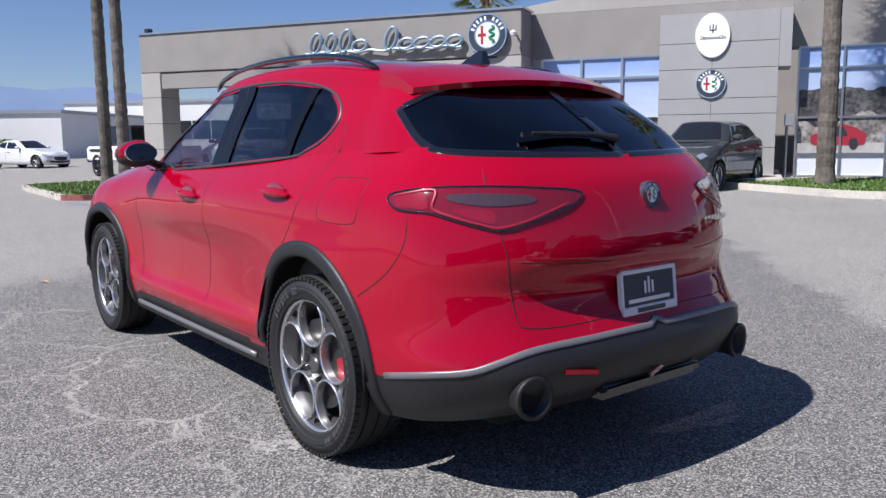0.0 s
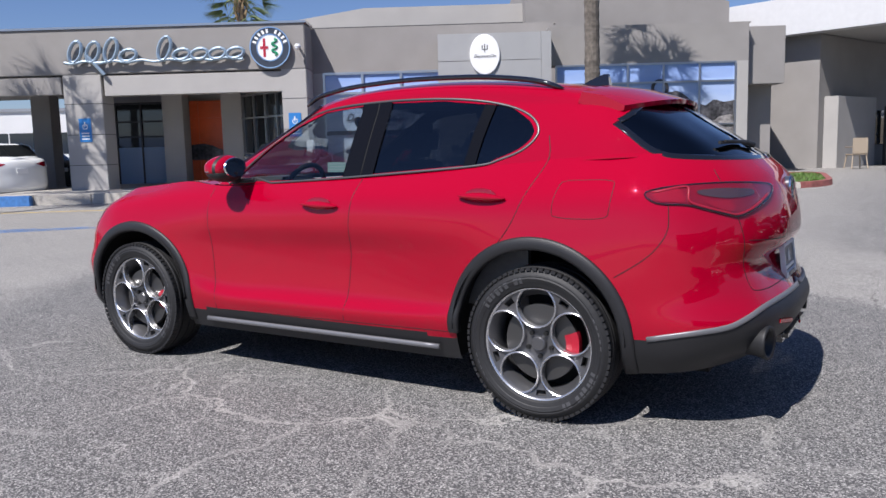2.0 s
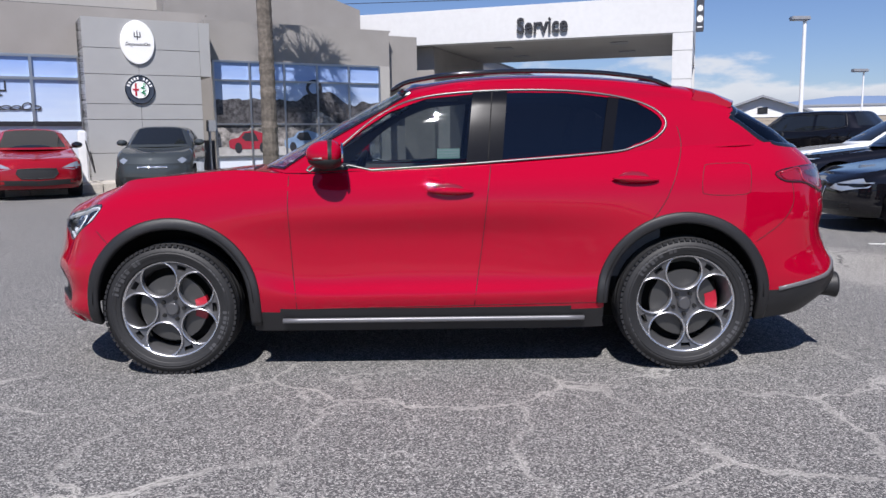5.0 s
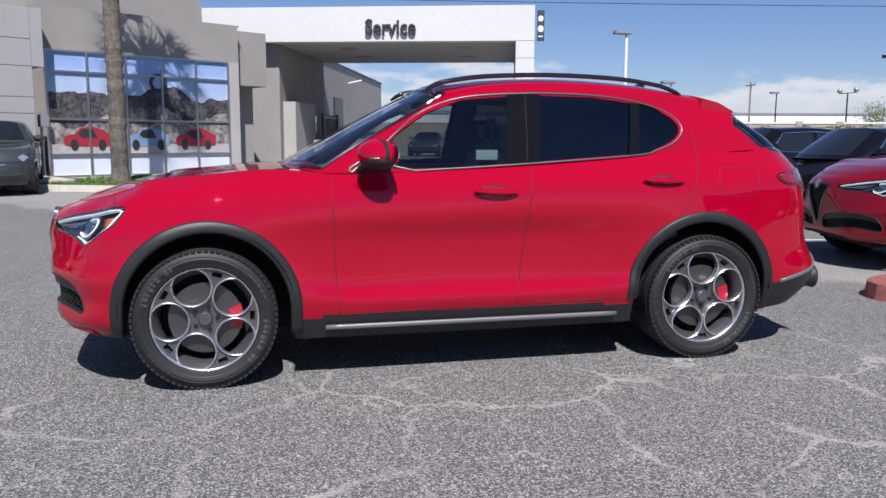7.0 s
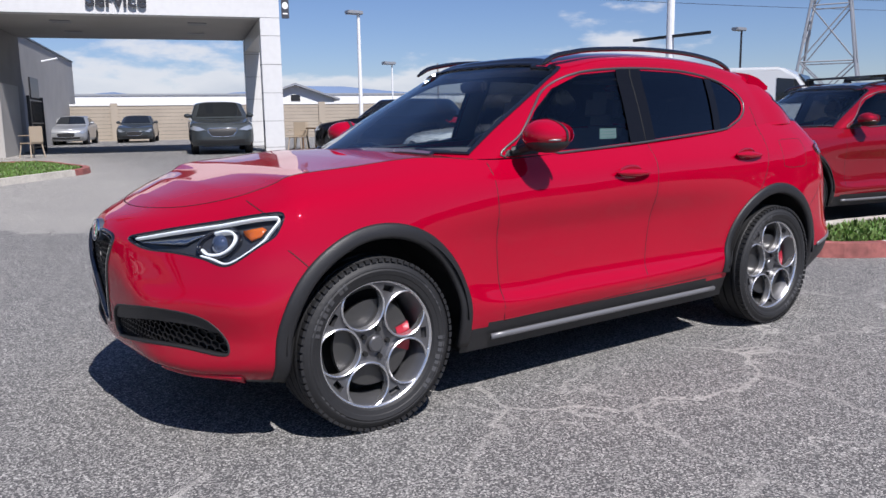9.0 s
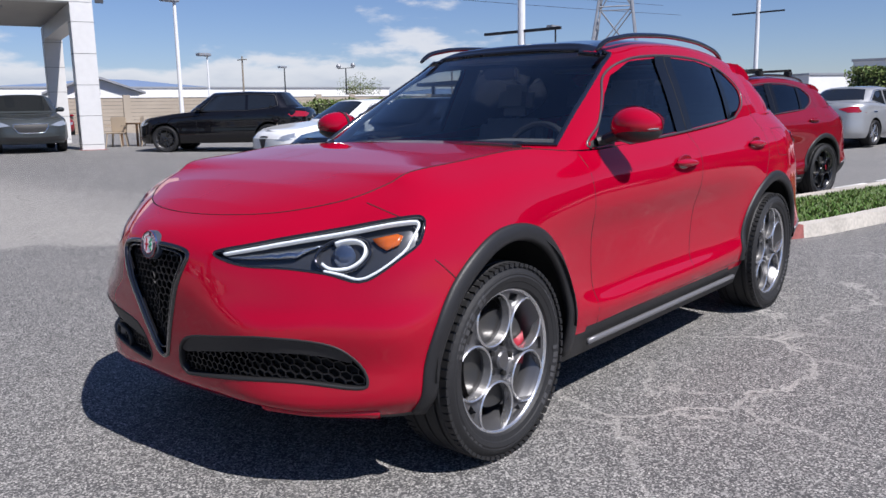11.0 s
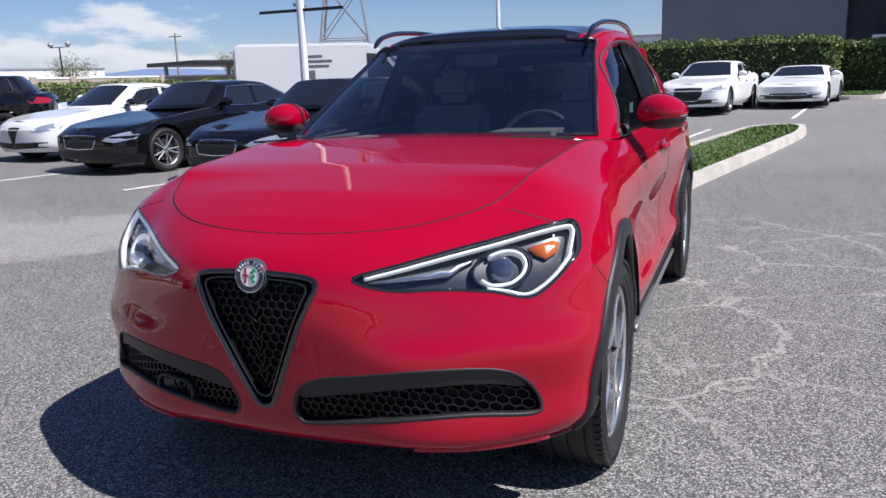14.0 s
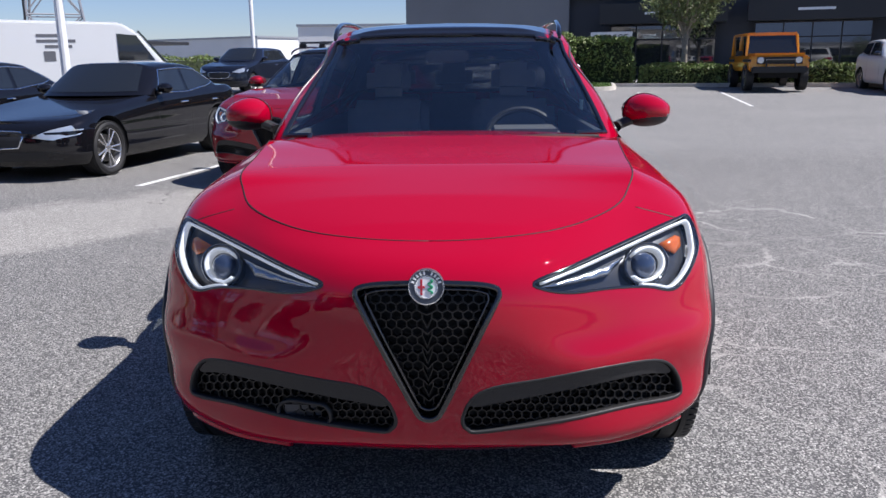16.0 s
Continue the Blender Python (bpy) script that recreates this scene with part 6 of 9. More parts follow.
UPPER = [
    [(1.02, 0, 1.115), (.80, 0, 1.235), (.56, 0, 1.365), (.33, 0, 1.485), (.13, 0, 1.585)],
    [(.99, .38, 1.115), (.77, .36, 1.235), (.54, .34, 1.365), (.31, .325, 1.485), (.12, .31, 1.58)],
    [(.87, .665, 1.105), (.665, .628, 1.23), (.445, .592, 1.355), (.24, .557, 1.47), (.085, .525, 1.562)],
    [(.77, .765, 1.10), (.58, .725, 1.225), (.37, .675, 1.345), (.18, .625, 1.455), (.045, .585, 1.545)],
    [(.45, .80, 1.105), (.34, .757, 1.22), (.20, .705, 1.345), (.06, .648, 1.465), (-.08, .605, 1.565)],
    [(.0, .805, 1.12), (-.02, .762, 1.235), (-.06, .71, 1.36), (-.12, .65, 1.485), (-.20, .61, 1.582)],
    [(-.40, .80, 1.145), (-.40, .76, 1.25), (-.40, .71, 1.37), (-.42, .652, 1.495), (-.45, .61, 1.597)],
    [(-.85, .785, 1.175), (-.85, .75, 1.275), (-.85, .705, 1.385), (-.84, .65, 1.50), (-.82, .605, 1.597)],
    [(-1.20, .765, 1.20), (-1.20, .735, 1.29), (-1.19, .69, 1.39), (-1.17, .635, 1.49), (-1.14, .59, 1.577)],
    [(-1.52, .745, 1.22), (-1.50, .715, 1.30), (-1.48, .675, 1.385), (-1.46, .62, 1.47), (-1.43, .57, 1.54)],
    [(-1.82, .72, 1.232), (-1.80, .69, 1.305), (-1.76, .65, 1.375), (-1.70, .60, 1.445), (-1.60, .54, 1.515)],
    [(-2.03, .63, 1.228), (-1.97, .60, 1.30), (-1.88, .565, 1.37), (-1.78, .52, 1.44), (-1.66, .47, 1.51)],
    [(-2.19, .34, 1.205), (-2.08, .33, 1.29), (-1.96, .31, 1.37), (-1.83, .29, 1.45), (-1.69, .26, 1.525)],
    [(-2.225, 0, 1.20), (-2.11, 0, 1.29), (-1.98, 0, 1.37), (-1.85, 0, 1.455), (-1.70, 0, 1.53)],
]
HOOD_Z = ([0.70, 0.98, 1.24, 1.57, 1.87, 2.04, 2.12], [1.135, 1.132, 1.113, 1.080, 1.024, 0.968, 0.93])
ROOF_Z = ([-1.75, -1.5, -1.1, -0.7, -0.3, 0.0, 0.13], [1.535, 1.58, 1.632, 1.657, 1.652, 1.618, 1.59])


def with_roof(cols, zc, x_front, x_rear):
    """Adds the roof rows to greenhouse columns: from the rail in to the spine."""
    out = []
    for c in cols:
        x, y, z = c[-1]
        sx = min(max(x, x_rear), x_front)
        sz = float(np.interp(sx, *zc))
        rows = list(c)
        for f, g in ((0.16, 0.50), (0.50, 0.86), (1.0, 1.0)):
            rows.append((x + (sx - x) * f, y * (1 - f), z + (sz - z) * g))
        out.append(rows)
    return out


def lid(edge, zc, m=16, power=2.6):
    """A bonnet or boot lid: from the edge line in to the centreline at the same x."""
    E = np.asarray(edge)
    G = np.zeros((len(E), m, 3))
    f = np.linspace(1, 0, m)
    c = np.interp(E[:, 0], *zc)
    G[:, :, 0] = E[:, 0:1]
    G[:, :, 1] = E[:, 1:2] * f
    G[:, :, 2] = c[:, None] + (E[:, 2:3] - c[:, None]) * f ** power
    return G


SIDE_EYE, SIDE_Y = (-0.084, 5.181, 1.276), 0.87
FRONT_EYE = (4.368, 0.128, 1.436)
REAR_EYE = (-4.184, 2.419, 1.26)
FAR_L = 60.0


def arch_poly(cx, r):
    return [(cx + r, 0.10)] + [(cx + r * math.cos(t), 0.40 + r * math.sin(t)) for t in np.linspace(0, math.pi, 40)] + [(cx - r, 0.10)]


def hex_mesh(shell, eye, axis, k, poly, cell, lift, w, h):
    """A honeycomb of thin bars inside a polygon, lying on the shell."""
    V, F = [], []
    dx, dy = cell * math.sqrt(3), cell * 1.5
    x0, x1 = min(p[0] for p in poly), max(p[0] for p in poly)
    y0, y1 = min(p[1] for p in poly), max(p[1] for p in poly)
    row, y = 0, y0
    while y < y1 + dy:
        x = x0 + (row % 2) * dx / 2
        while x < x1 + dx:
            c = [(x + cell * math.sin(math.radians(60 * j)), y + cell * math.cos(math.radians(60 * j))) for j in range(6)]
            for j in (0, 1, 2):
                a, b = c[j], c[j + 1]
                if inside(((a[0] + b[0]) / 2, (a[1] + b[1]) / 2), poly):
                    line = shell.lay(eye, axis, k, [a, b], lift)
                    v, f = band(line, w, h, False, 0.006)
                    n = len(V)
                    V += v
                    F += [[i + n for i in q] for q in f]
            x += dx
        y += dy
        row += 1
    return V, F


def build_hero(m, wheels=("rings", None, None), label="", detailed=True):
    car = thing("sport_utility_vehicle", m, label, "car")
    low = cage(LOWER, 250, 44)
    up = cage(with_roof(UPPER, ROOF_Z, 0.0, -1.62), 210, 52)
    edge = low[:, -1, :]
    k_end = int(np.argmax(edge[:, 0] < 0.80))
    hood = lid(edge[:k_end + 1], HOOD_Z, 22)
    sh = Shell([("low", low), ("up", up), ("hood", hood)])
    SH0 = Shell([("low", low), ("up", up), ("hood", hood)])
    # outlines ------------------------------------------------------------
    dlo = smooth([(.655, 1.100), (.52, 1.205), (.38, 1.322), (.22, 1.432), (.0, 1.508), (-.37, 1.537), (-.77, 1.532), (-1.06, 1.497), (-1.25, 1.437), (-1.335, 1.355), (-1.29, 1.275), (-1.17, 1.222), (-1.02, 1.190), (-.41, 1.147), (.10, 1.118)], 6)
    glass_f = [(.62, 1.112), (.50, 1.213), (.36, 1.328), (.205, 1.425), (.0, 1.497), (-.29, 1.522), (-.25, 1.145), (.10, 1.124)]
    glass_r = [(-.43, 1.527), (-.77, 1.521), (-1.02, 1.492), (-.985, 1.195), (-.41, 1.155)]
    glass_q = smooth([(-1.06, 1.483), (-1.235, 1.427), (-1.312, 1.355), (-1.275, 1.285), (-1.165, 1.232), (-1.03, 1.203)], 4)
    grille = smooth([(0, .832), (.13, .828), (.19, .818), (.203, .80), (.192, .765), (.115, .60), (.04, .445), (.018, .42), (0, .415)], 4, False)
    intake = smooth([(.095, .385), (.125, .45), (.19, .487), (.33, .513), (.52, .552), (.66, .575), (.715, .552), (.742, .49), (.722, .458), (.60, .432), (.40, .382), (.16, .343), (.11, .35)], 4)
    rear_glass = smooth([(.772, 1.374), (.705, 1.285), (.65, 1.243), (.57, 1.221), (.30, 1.206), (-.1, 1.197), centre_line(1.203)], 6, False) + [centre_line(z) for z in (1.25, 1.30, 1.35, 1.40, 1.45)] + smooth([centre_line(1.495), (.241, 1.497), (.44, 1.478), (.62, 1.435)], 5, False)
    lamp_f = smooth([(.315, .770), (.43, .823), (.60, .905), (.735, .968), (.772, .978), (.800, .925), (.808, .875), (.785, .80), (.742, .748), (.66, .757), (.55, .752), (.44, .738), (.36, .745)], 4)
    rear_cut = [(y - (0.03 if i > 35 and i < 42 else 0), z) for i, (y, z) in enumerate(rear_glass)]
    # openings -----------------------------------------------------------
    for cx in (1.39, -1.395):
        sh.cut((cx, FAR_L, 0.6), 1, 0.9, arch_poly(cx, 0.43), 0.04)
    for poly in (glass_f, glass_r, glass_q):
        sh.cut(SIDE_EYE, 1, 0.70, poly)
    gr_closed = grille + [(-0.03, .415), (-0.03, .832)]
    sh.cut((4.368, 0.0, 1.436), 0, 2.22, gr_closed, 0.03)
    sh.cut(FRONT_EYE, 0, 2.15, intake, 0.03)
    sh.cut(FRONT_EYE, 0, 2.0, lamp_f, 0.03)
    sh.cut(REAR_EYE, 0, -1.85, rear_cut, 0.03)
    # windscreen and rear screen are the zones of the greenhouse below the roof edge
    n_u, m_u = up.shape[:2]
    k_up = low.shape[0] * low.shape[1]
    pillar = max(i for i in range(n_u // 3) if up[i, int(np.argmin(abs(up[i, :, 2] - 1.30))), 1] < 0.662)
    keep, tags = [], []
    for q, tg in zip(sh.f, sh.tag):
        c = sum((sh.v[i] for i in q), Vector()) / 4
        if tg == "up" and (min(q) - k_up) // m_u < pillar and in_screen(c):
            continue
        keep.append(q)
        tags.append(tg)
    sh.f, sh.tag = keep, tags
    lip = SH0.lay(REAR_EYE, 0, -2.3, smooth([(1.152, .578), (.989, .548), (.831, .525), (.709, .530), (.527, .546), (.237, .542), (-.093, .540), (-.30, .540)], 4, False), 0.002)
    lip = [q for q in lip if q[0].x < -1.84]
    turn = sorted((math.atan2(p.y, -1.2 - p.x), p.z) for p, _ in lip)
    lip_z = lambda c: float(np.interp(math.atan2(c.y, -1.2 - c.x), [a for a, _ in turn], [z for _, z in turn]))
    # panels ---------------------------------------------------------------
    groups = {}
    for q, tg in zip(sh.f, sh.tag):
        c = sum((sh.v[i] for i in q), Vector()) / 4
        groups.setdefault("rear_valance" if tg == "low" and c.x < -1.80 and c.z < lip_z(c) else panel_of(c, tg), []).append(q)
    mats = {"sill": CLADDING, "rear_valance": CLADDING, "roof_glass": GLOSS_BLACK, "chin": CLADDING}
    for name, faces in groups.items():
        sides = ((1, -1) if name in ("front_door", "rear_door", "front_wing", "rear_quarter", "rear_bumper", "sill") else (0,))
        for s in sides:
            idx, V, NRM, F = {}, [], [], []
            for q in faces:
                ids = []
                for i in q:
                    if i not in idx:
                        idx[i] = len(V)
                        V.append(sh.v[i])
                        NRM.append(sh.n[i])
                    ids.append(idx[i])
                F.append(ids)
            if s == -1:
                V, NRM, F = [Vector((p.x, -p.y, p.z)) for p in V], [Vector((p.x, -p.y, p.z)) for p in NRM], [q[::-1] for q in F]
            elif s == 0:
                V2, F = twin(V, F)
                NRM, V = NRM + [Vector((p.x, -p.y, p.z)) for p in NRM], V2
            me = mesh_of(name, V, F, True)
            # outward normals
            c0 = me.polygons[len(me.polygons) // 3]
            nn = NRM[c0.vertices[0]]
            outward = nn.dot(Vector((nn_center(c0.center)))) > 0
            NRM = [p if outward else -p for p in NRM]
            if c0.normal.dot(NRM[c0.vertices[0]]) < 0:
                me.flip_normals()
            me.normals_split_custom_set_from_vertices([tuple(p) for p in NRM])
            part(name, me, mats.get(name, RED), car)
            if name == "body_shell":
                part("cabin_lining", mesh_of("cabin_lining", [p - q * 0.010 for p, q in zip(V, NRM)], F, True), LINING, car, "dark grey pillar and roof lining")
    # glass ------------------------------------------------------------------
    L = lambda *a, **k: SH0.lay(*a, **k)
    P = lambda *a, **k: SH0.patch(*a, **k)
    for nm, poly, mat in (("front_door_glass", glass_f, GLASS_FRONT), ("rear_door_glass", glass_r, GLASS_PRIVACY), ("quarter_glass", glass_q, GLASS_PRIVACY)):
        big = inset(poly, -0.012) if area(poly) > 0 else inset(poly[::-1], -0.012)
        me = P(SIDE_EYE, 1, 0.70, big, -0.004, 0.05)
        for s in (1, -1):
            mm = me if s == 1 else me.copy()
            if s == -1:
                mm.transform(Matrix.Diagonal((1, -1, 1, 1)))
                mm.flip_normals()
            part(nm, mm, mat, car)
    ring = L(SIDE_EYE, 1, 0.70, dlo, 0.0)
    for s in (1, -1):
        r2 = ring if s == 1 else [(Vector((p.x, -p.y, p.z)), Vector((n.x, -n.y, n.z))) for p, n in ring]
        part("window_trim", band_mesh(r2, 0.012, 0.005, True), TRIM, car)
        for nm, a, b, w, mat in (("pillar_seam", (-.368, 1.535), (-.345, 1.15), 0.008, CAVITY), ("sail_panel", (.64, 1.115), (.44, 1.125), 0.03, MATT_BLACK)):
            ln = L(SIDE_EYE, 1, 0.70, dense([a, b], 0.04, False), 0.0)
            ln = ln if s == 1 else [(Vector((p.x, -p.y, p.z)), Vector((n.x, -n.y, n.z))) for p, n in ln]
            part(nm, band_mesh(ln, w, 0.004), mat, car)
        pc = P(SIDE_EYE, 1, 0.70, [(-.262, 1.530), (-.222, 1.136), (-.425, 1.150), (-.452, 1.538)], 0.003, 0.04)
        if s == -1:
            pc.transform(Matrix.Diagonal((1, -1, 1, 1)))
            pc.flip_normals()
        part("pillar_cover", pc, PILLAR, car)
        pc = P(SIDE_EYE, 1, 0.70, [(-1.010, 1.495), (-.975, 1.190), (-1.040, 1.198), (-1.070, 1.487)], 0.003, 0.04)
        if s == -1:
            pc.transform(Matrix.Diagonal((1, -1, 1, 1)))
            pc.flip_normals()
        part("quarter_bar", pc, PILLAR, car)
    # windscreen, rear screen: the same zones of the skin, as glass
    for nm, test, mat, off in (("windscreen", in_screen, GLASS_SCREEN, -0.002),):
        idx, V, F = {}, [], []
        for q in grid_faces(n_u, m_u):
            pts = [Vector(up[i // m_u, i % m_u]) for i in q]
            if min(q) // m_u < pillar and test(sum(pts, Vector()) / 4):
                ids = []
                for i, p in zip(q, pts):
                    if i not in idx:
                        idx[i] = len(V)
                        V.append(p)
                    ids.append(idx[i])
                F.append(ids)
        V, F = twin(V, F)
        bm = bmesh.new()
        bm.from_mesh(mesh_of(nm, V, F, True))
        bmesh.ops.remove_doubles(bm, verts=bm.verts, dist=0.0008)
        ob = part(nm, bm, mat, car, smooth=True)
        # frit border along the edge
        me = ob.data
        bm = bmesh.new()
        bm.from_mesh(me)
        rim = [e for e in bm.edges if e.is_boundary]
        lo = []
        for e in rim:
            a, b = e.verts
            c = sum((v.co for v in bm.verts), Vector()) / len(bm.verts)
            nr = e.link_faces[0].normal
            nr = nr if nr.z > 0 else -nr
            lo.append((a.co + nr * 0.002, b.co + nr * 0.002))
        bm.free()
        jo = bmesh.new()
        for a, b in lo:
            d = (b - a).normalized()
            t = tube([a - d * 0.004, b + d * 0.004], 0.011, 6)
            tmp = bpy.data.meshes.new("t")
            t.to_mesh(tmp)
            t.free()
            jo.from_mesh(tmp)
            bpy.data.meshes.remove(tmp)
        part("glass_seal", jo, GLOSS_BLACK, car)
    part("rear_window", P(REAR_EYE, 0, -1.85, rear_glass, -0.003, 0.04, 0, True), GLASS_PRIVACY, car, "very dark privacy rear window")
    rim_pts = L(REAR_EYE, 0, -1.85, dense(rear_glass, 0.02), 0.0)
    runs = [[]]
    for p, n in rim_pts:
        if p.y < 0.004 or (runs[-1] and (p - runs[-1][-1][0]).length > 0.06):
            if runs[-1]:
                runs.append([])
            if p.y < 0.004:
                continue
        runs[-1].append((p, n))
    for run in runs:
        if len(run) > 3:
            part("rear_window_border", band_mesh(run, 0.030, 0.002, False, True, 0.004), GLOSS_BLACK, car)
    joint = [(Vector(p), Vector((-0.2, 0.8, 0.6)).normalized()) for p in up[:, 0, :] if -1.92 < p[0] < -1.36]
    part("shoulder_joint", band_mesh(joint, 0.028, 0.0015, False, True, 0.004), RED, car)
    mid = [SH0.hit((-6.0, 0.004, z + 1.6), (-1.95, 0.004, z)) for z in np.linspace(1.24, 1.52, 16)]
    mid = [(p, n if n.x < 0 else -n) for p, n in mid if 1.205 < p.z < 1.49]
    part("rear_window_centre", band_mesh(mid, 0.045, 0.001, False, False, 0.003), GLASS_PRIVACY, car)
    # wings, arches, sills ------------------------------------------------
    for cx in (1.39, -1.395):
        arc = [(cx + 0.442 * math.cos(t), 0.40 + 0.442 * math.sin(t)) for t in np.linspace(0.0, math.pi, 46)]
        arc = [(cx + 0.442, z) for z in np.linspace(0.29 if cx > 0 else 0.38, 0.39, 5)] + arc + [(cx - 0.442, z) for z in np.linspace(0.38, 0.27, 5)]
        ln = L((cx, FAR_L, 0.6), 1, 0.9, arc, 0.0)
        for s in (1, -1):
            l2 = ln if s == 1 else [(Vector((p.x, -p.y, p.z)), Vector((n.x, -n.y, n.z))) for p, n in ln]
            part("arch_trim", band_mesh(l2, 0.062, 0.013, False, False, 0.02), CLADDING, car)
            bm = bmesh.new()
            R0 = []
            for t in np.linspace(0.0, math.pi, 40):
                R0.append([bm.verts.new((cx + r * math.cos(t), s * y, 0.40 + r * math.sin(t))) for r, y in ((0.437, 0.925), (0.445, 0.80), (0.44, 0.56), (0.10, 0.55))])
            for a, b in zip(R0, R0[1:]):
                for j in range(3):
                    bm.faces.new((a[j], a[j + 1], b[j + 1], b[j]))
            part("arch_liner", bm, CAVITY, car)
    for s in (1, -1):
        ln = [(Vector((x, s * 0.885, 0.292)), Vector((0, s, -0.1)).normalized()) for x in np.linspace(0.80, -0.86, 20)]
        part("sill_insert", band_mesh(ln, 0.026, 0.012), CLAD_SILVER, car)
    # seams -----------------------------------------------------------------
    def seam(pts, eye, axis, k, w=0.0042, name="panel_gap", mat=SEAM, h=0.0008, closed=False, sm=5):
        ln = L(eye, axis, k, dense(smooth(pts, sm, closed), 0.02, closed), 0.0)
        part(name, band_mesh(ln, w, h, closed, False, 0.001), mat, car)
        part(name, band_mesh([(Vector((p.x, -p.y, p.z)), Vector((n.x, -n.y, n.z))) for p, n in ln], w, h, closed, False, 0.001), mat, car)
    Y = SIDE_Y
    seam([(.742, 1.088), (.755, .93), (.748, .755), (.737, .55), (.724, .352)], SIDE_EYE, 1, Y)
    seam([(-.350, 1.14), (-.330, .95), (-.306, .741), (-.28, .55), (-.257, .364)], SIDE_EYE, 1, Y)
    seam([(-1.345, 1.33), (-1.372, 1.235), (-1.358, 1.10), (-1.31, .95), (-1.24, .84), (-1.17, .775)], SIDE_EYE, 1, Y)
    seam([(.724, .352), (-.257, .364), (-.97, .372)], SIDE_EYE, 1, Y, sm=1)
    seam([(-1.50, 1.10), (-1.52, 1.123), (-1.60, 1.128), (-1.72, 1.126), (-1.752, 1.10), (-1.758, 1.0), (-1.74, .962), (-1.62, .955), (-1.52, .962), (-1.497, .985)], SIDE_EYE, 1, Y, 0.0032, closed=True)
    # bonnet line, wing to bumper line
    hl = [(Vector(p), Vector((0, 0.35, 1)).normalized()) for p in edge[:k_end:2]]
    part("bonnet_gap", band_mesh(hl, 0.005, 0.0012, False, True, 0.002), SEAM, car)
    seam([(.615, 1.005), (.69, .985), (.745, .968)], FRONT_EYE, 0, 2.0)
    seam([(1.80, .80), (1.74, .72), (1.72, .70)], SIDE_EYE, 1, Y)
    # tailgate line, bumper line
    seam([(.725, 1.167), (.712, 1.10), (.651, .96), (.613, .853), (.599, .745), (.565, .638), (.505, .609), (.334, .592), (.10, .590), (-.04, .590)], REAR_EYE, 0, -2.25)
    seam([(-1.80, .70), (-1.93, .80), (-1.99, .90), (-1.985, 1.0), (-1.97, 1.04)], SIDE_EYE, 1, Y)
    seam([(.62, .858), (.391, .832), (.15, .818)], REAR_EYE, 0, -2.3, 0.004)
    # front: grille, intakes, lamps, badge -----------------------------------
    EYE_C = (4.368, 0.0, 1.436)
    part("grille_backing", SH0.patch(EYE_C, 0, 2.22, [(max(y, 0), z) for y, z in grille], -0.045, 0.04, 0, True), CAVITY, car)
    gl = L(EYE_C, 0, 2.22, grille, 0.0)
    glm = [(Vector((p.x, -p.y, p.z)), Vector((n.x, -n.y, n.z))) for p, n in gl[::-1][1:-1]]
    gloop = gl + glm
    part("grille_surround", band_mesh(gloop, 0.016, 0.006, True, False, 0.03), GLOSS_BLACK, car)
    gin = [(p * 1.0, n) for p, n in L(EYE_C, 0, 2.22, [(y * 0.86, 0.68 + (z - 0.68) * 0.89) for y, z in grille], -0.008)]
    gin = gin + [(Vector((p.x, -p.y, p.z)), Vector((n.x, -n.y, n.z))) for p, n in gin[::-1][1:-1]]
    part("grille_frame", band_mesh(gin, 0.006, 0.006, True, False, 0.012), GLOSS_BLACK, car)
    gh = [(y, z) for y, z in grille]
    V, F = hex_mesh(SH0, EYE_C, 0, 2.22, gh + [(-0.001, .415), (-0.001, .832)], 0.0175, -0.028, 0.0045, 0.008)
    V, F = twin(V, F)
    part("grille_mesh", mesh_of("grille_mesh", V, F), MESH_BLACK, car)
    for s in (1, -1):
        def flipm(me):
            if s == 1:
                return me
            mm = me.copy()
            mm.transform(Matrix.Diagonal((1, -1, 1, 1)))
            mm.flip_normals()
            return mm

        def side_line(ln):
            return ln if s == 1 else [(Vector((p.x, -p.y, p.z)), Vector((n.x, -n.y, n.z))) for p, n in ln]
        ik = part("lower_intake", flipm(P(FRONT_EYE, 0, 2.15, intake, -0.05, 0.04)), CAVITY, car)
        part("intake_surround", band_mesh(side_line(L(FRONT_EYE, 0, 2.15, intake, -0.004)), 0.012, 0.006, True, False, 0.03), MATT_BLACK, ik)
        blade = smooth([(.118, .43), (.14, .462), (.20, .484), (.33, .510), (.52, .548), (.66, .570), (.707, .548), (.703, .532), (.64, .530), (.50, .498), (.33, .460), (.20, .434), (.14, .422)], 3)
        part("intake_blade", flipm(P(FRONT_EYE, 0, 2.15, blade, -0.006, 0.03)), CLADDING, ik)
        V, F = hex_mesh(SH0, FRONT_EYE, 0, 2.15, [(y, z - 0.004) for y, z in inset(intake if area(intake) > 0 else intake[::-1], 0.008)], 0.0155, -0.026, 0.005, 0.008)
        V = V if s == 1 else [Vector((p.x, -p.y, p.z)) for p in V]
        part("intake_mesh", mesh_of("intake_mesh", V, F), MESH_BLACK, ik)
        if s == -1:
            sens = [(Vector((p.x, -p.y, p.z)), Vector((n.x, -n.y, n.z))) for p, n in L(FRONT_EYE, 0, 2.15, smooth([(.30, .375), (.31, .42), (.36, .432), (.43, .44), (.46, .42), (.455, .385), (.42, .37), (.34, .36)], 4), -0.012)]
            part("sensor_frame", band_mesh(sens, 0.010, 0.010, True, False, 0.012), MATT_BLACK, ik)
            c = sum((p for p, _ in sens), Vector()) / len(sens)
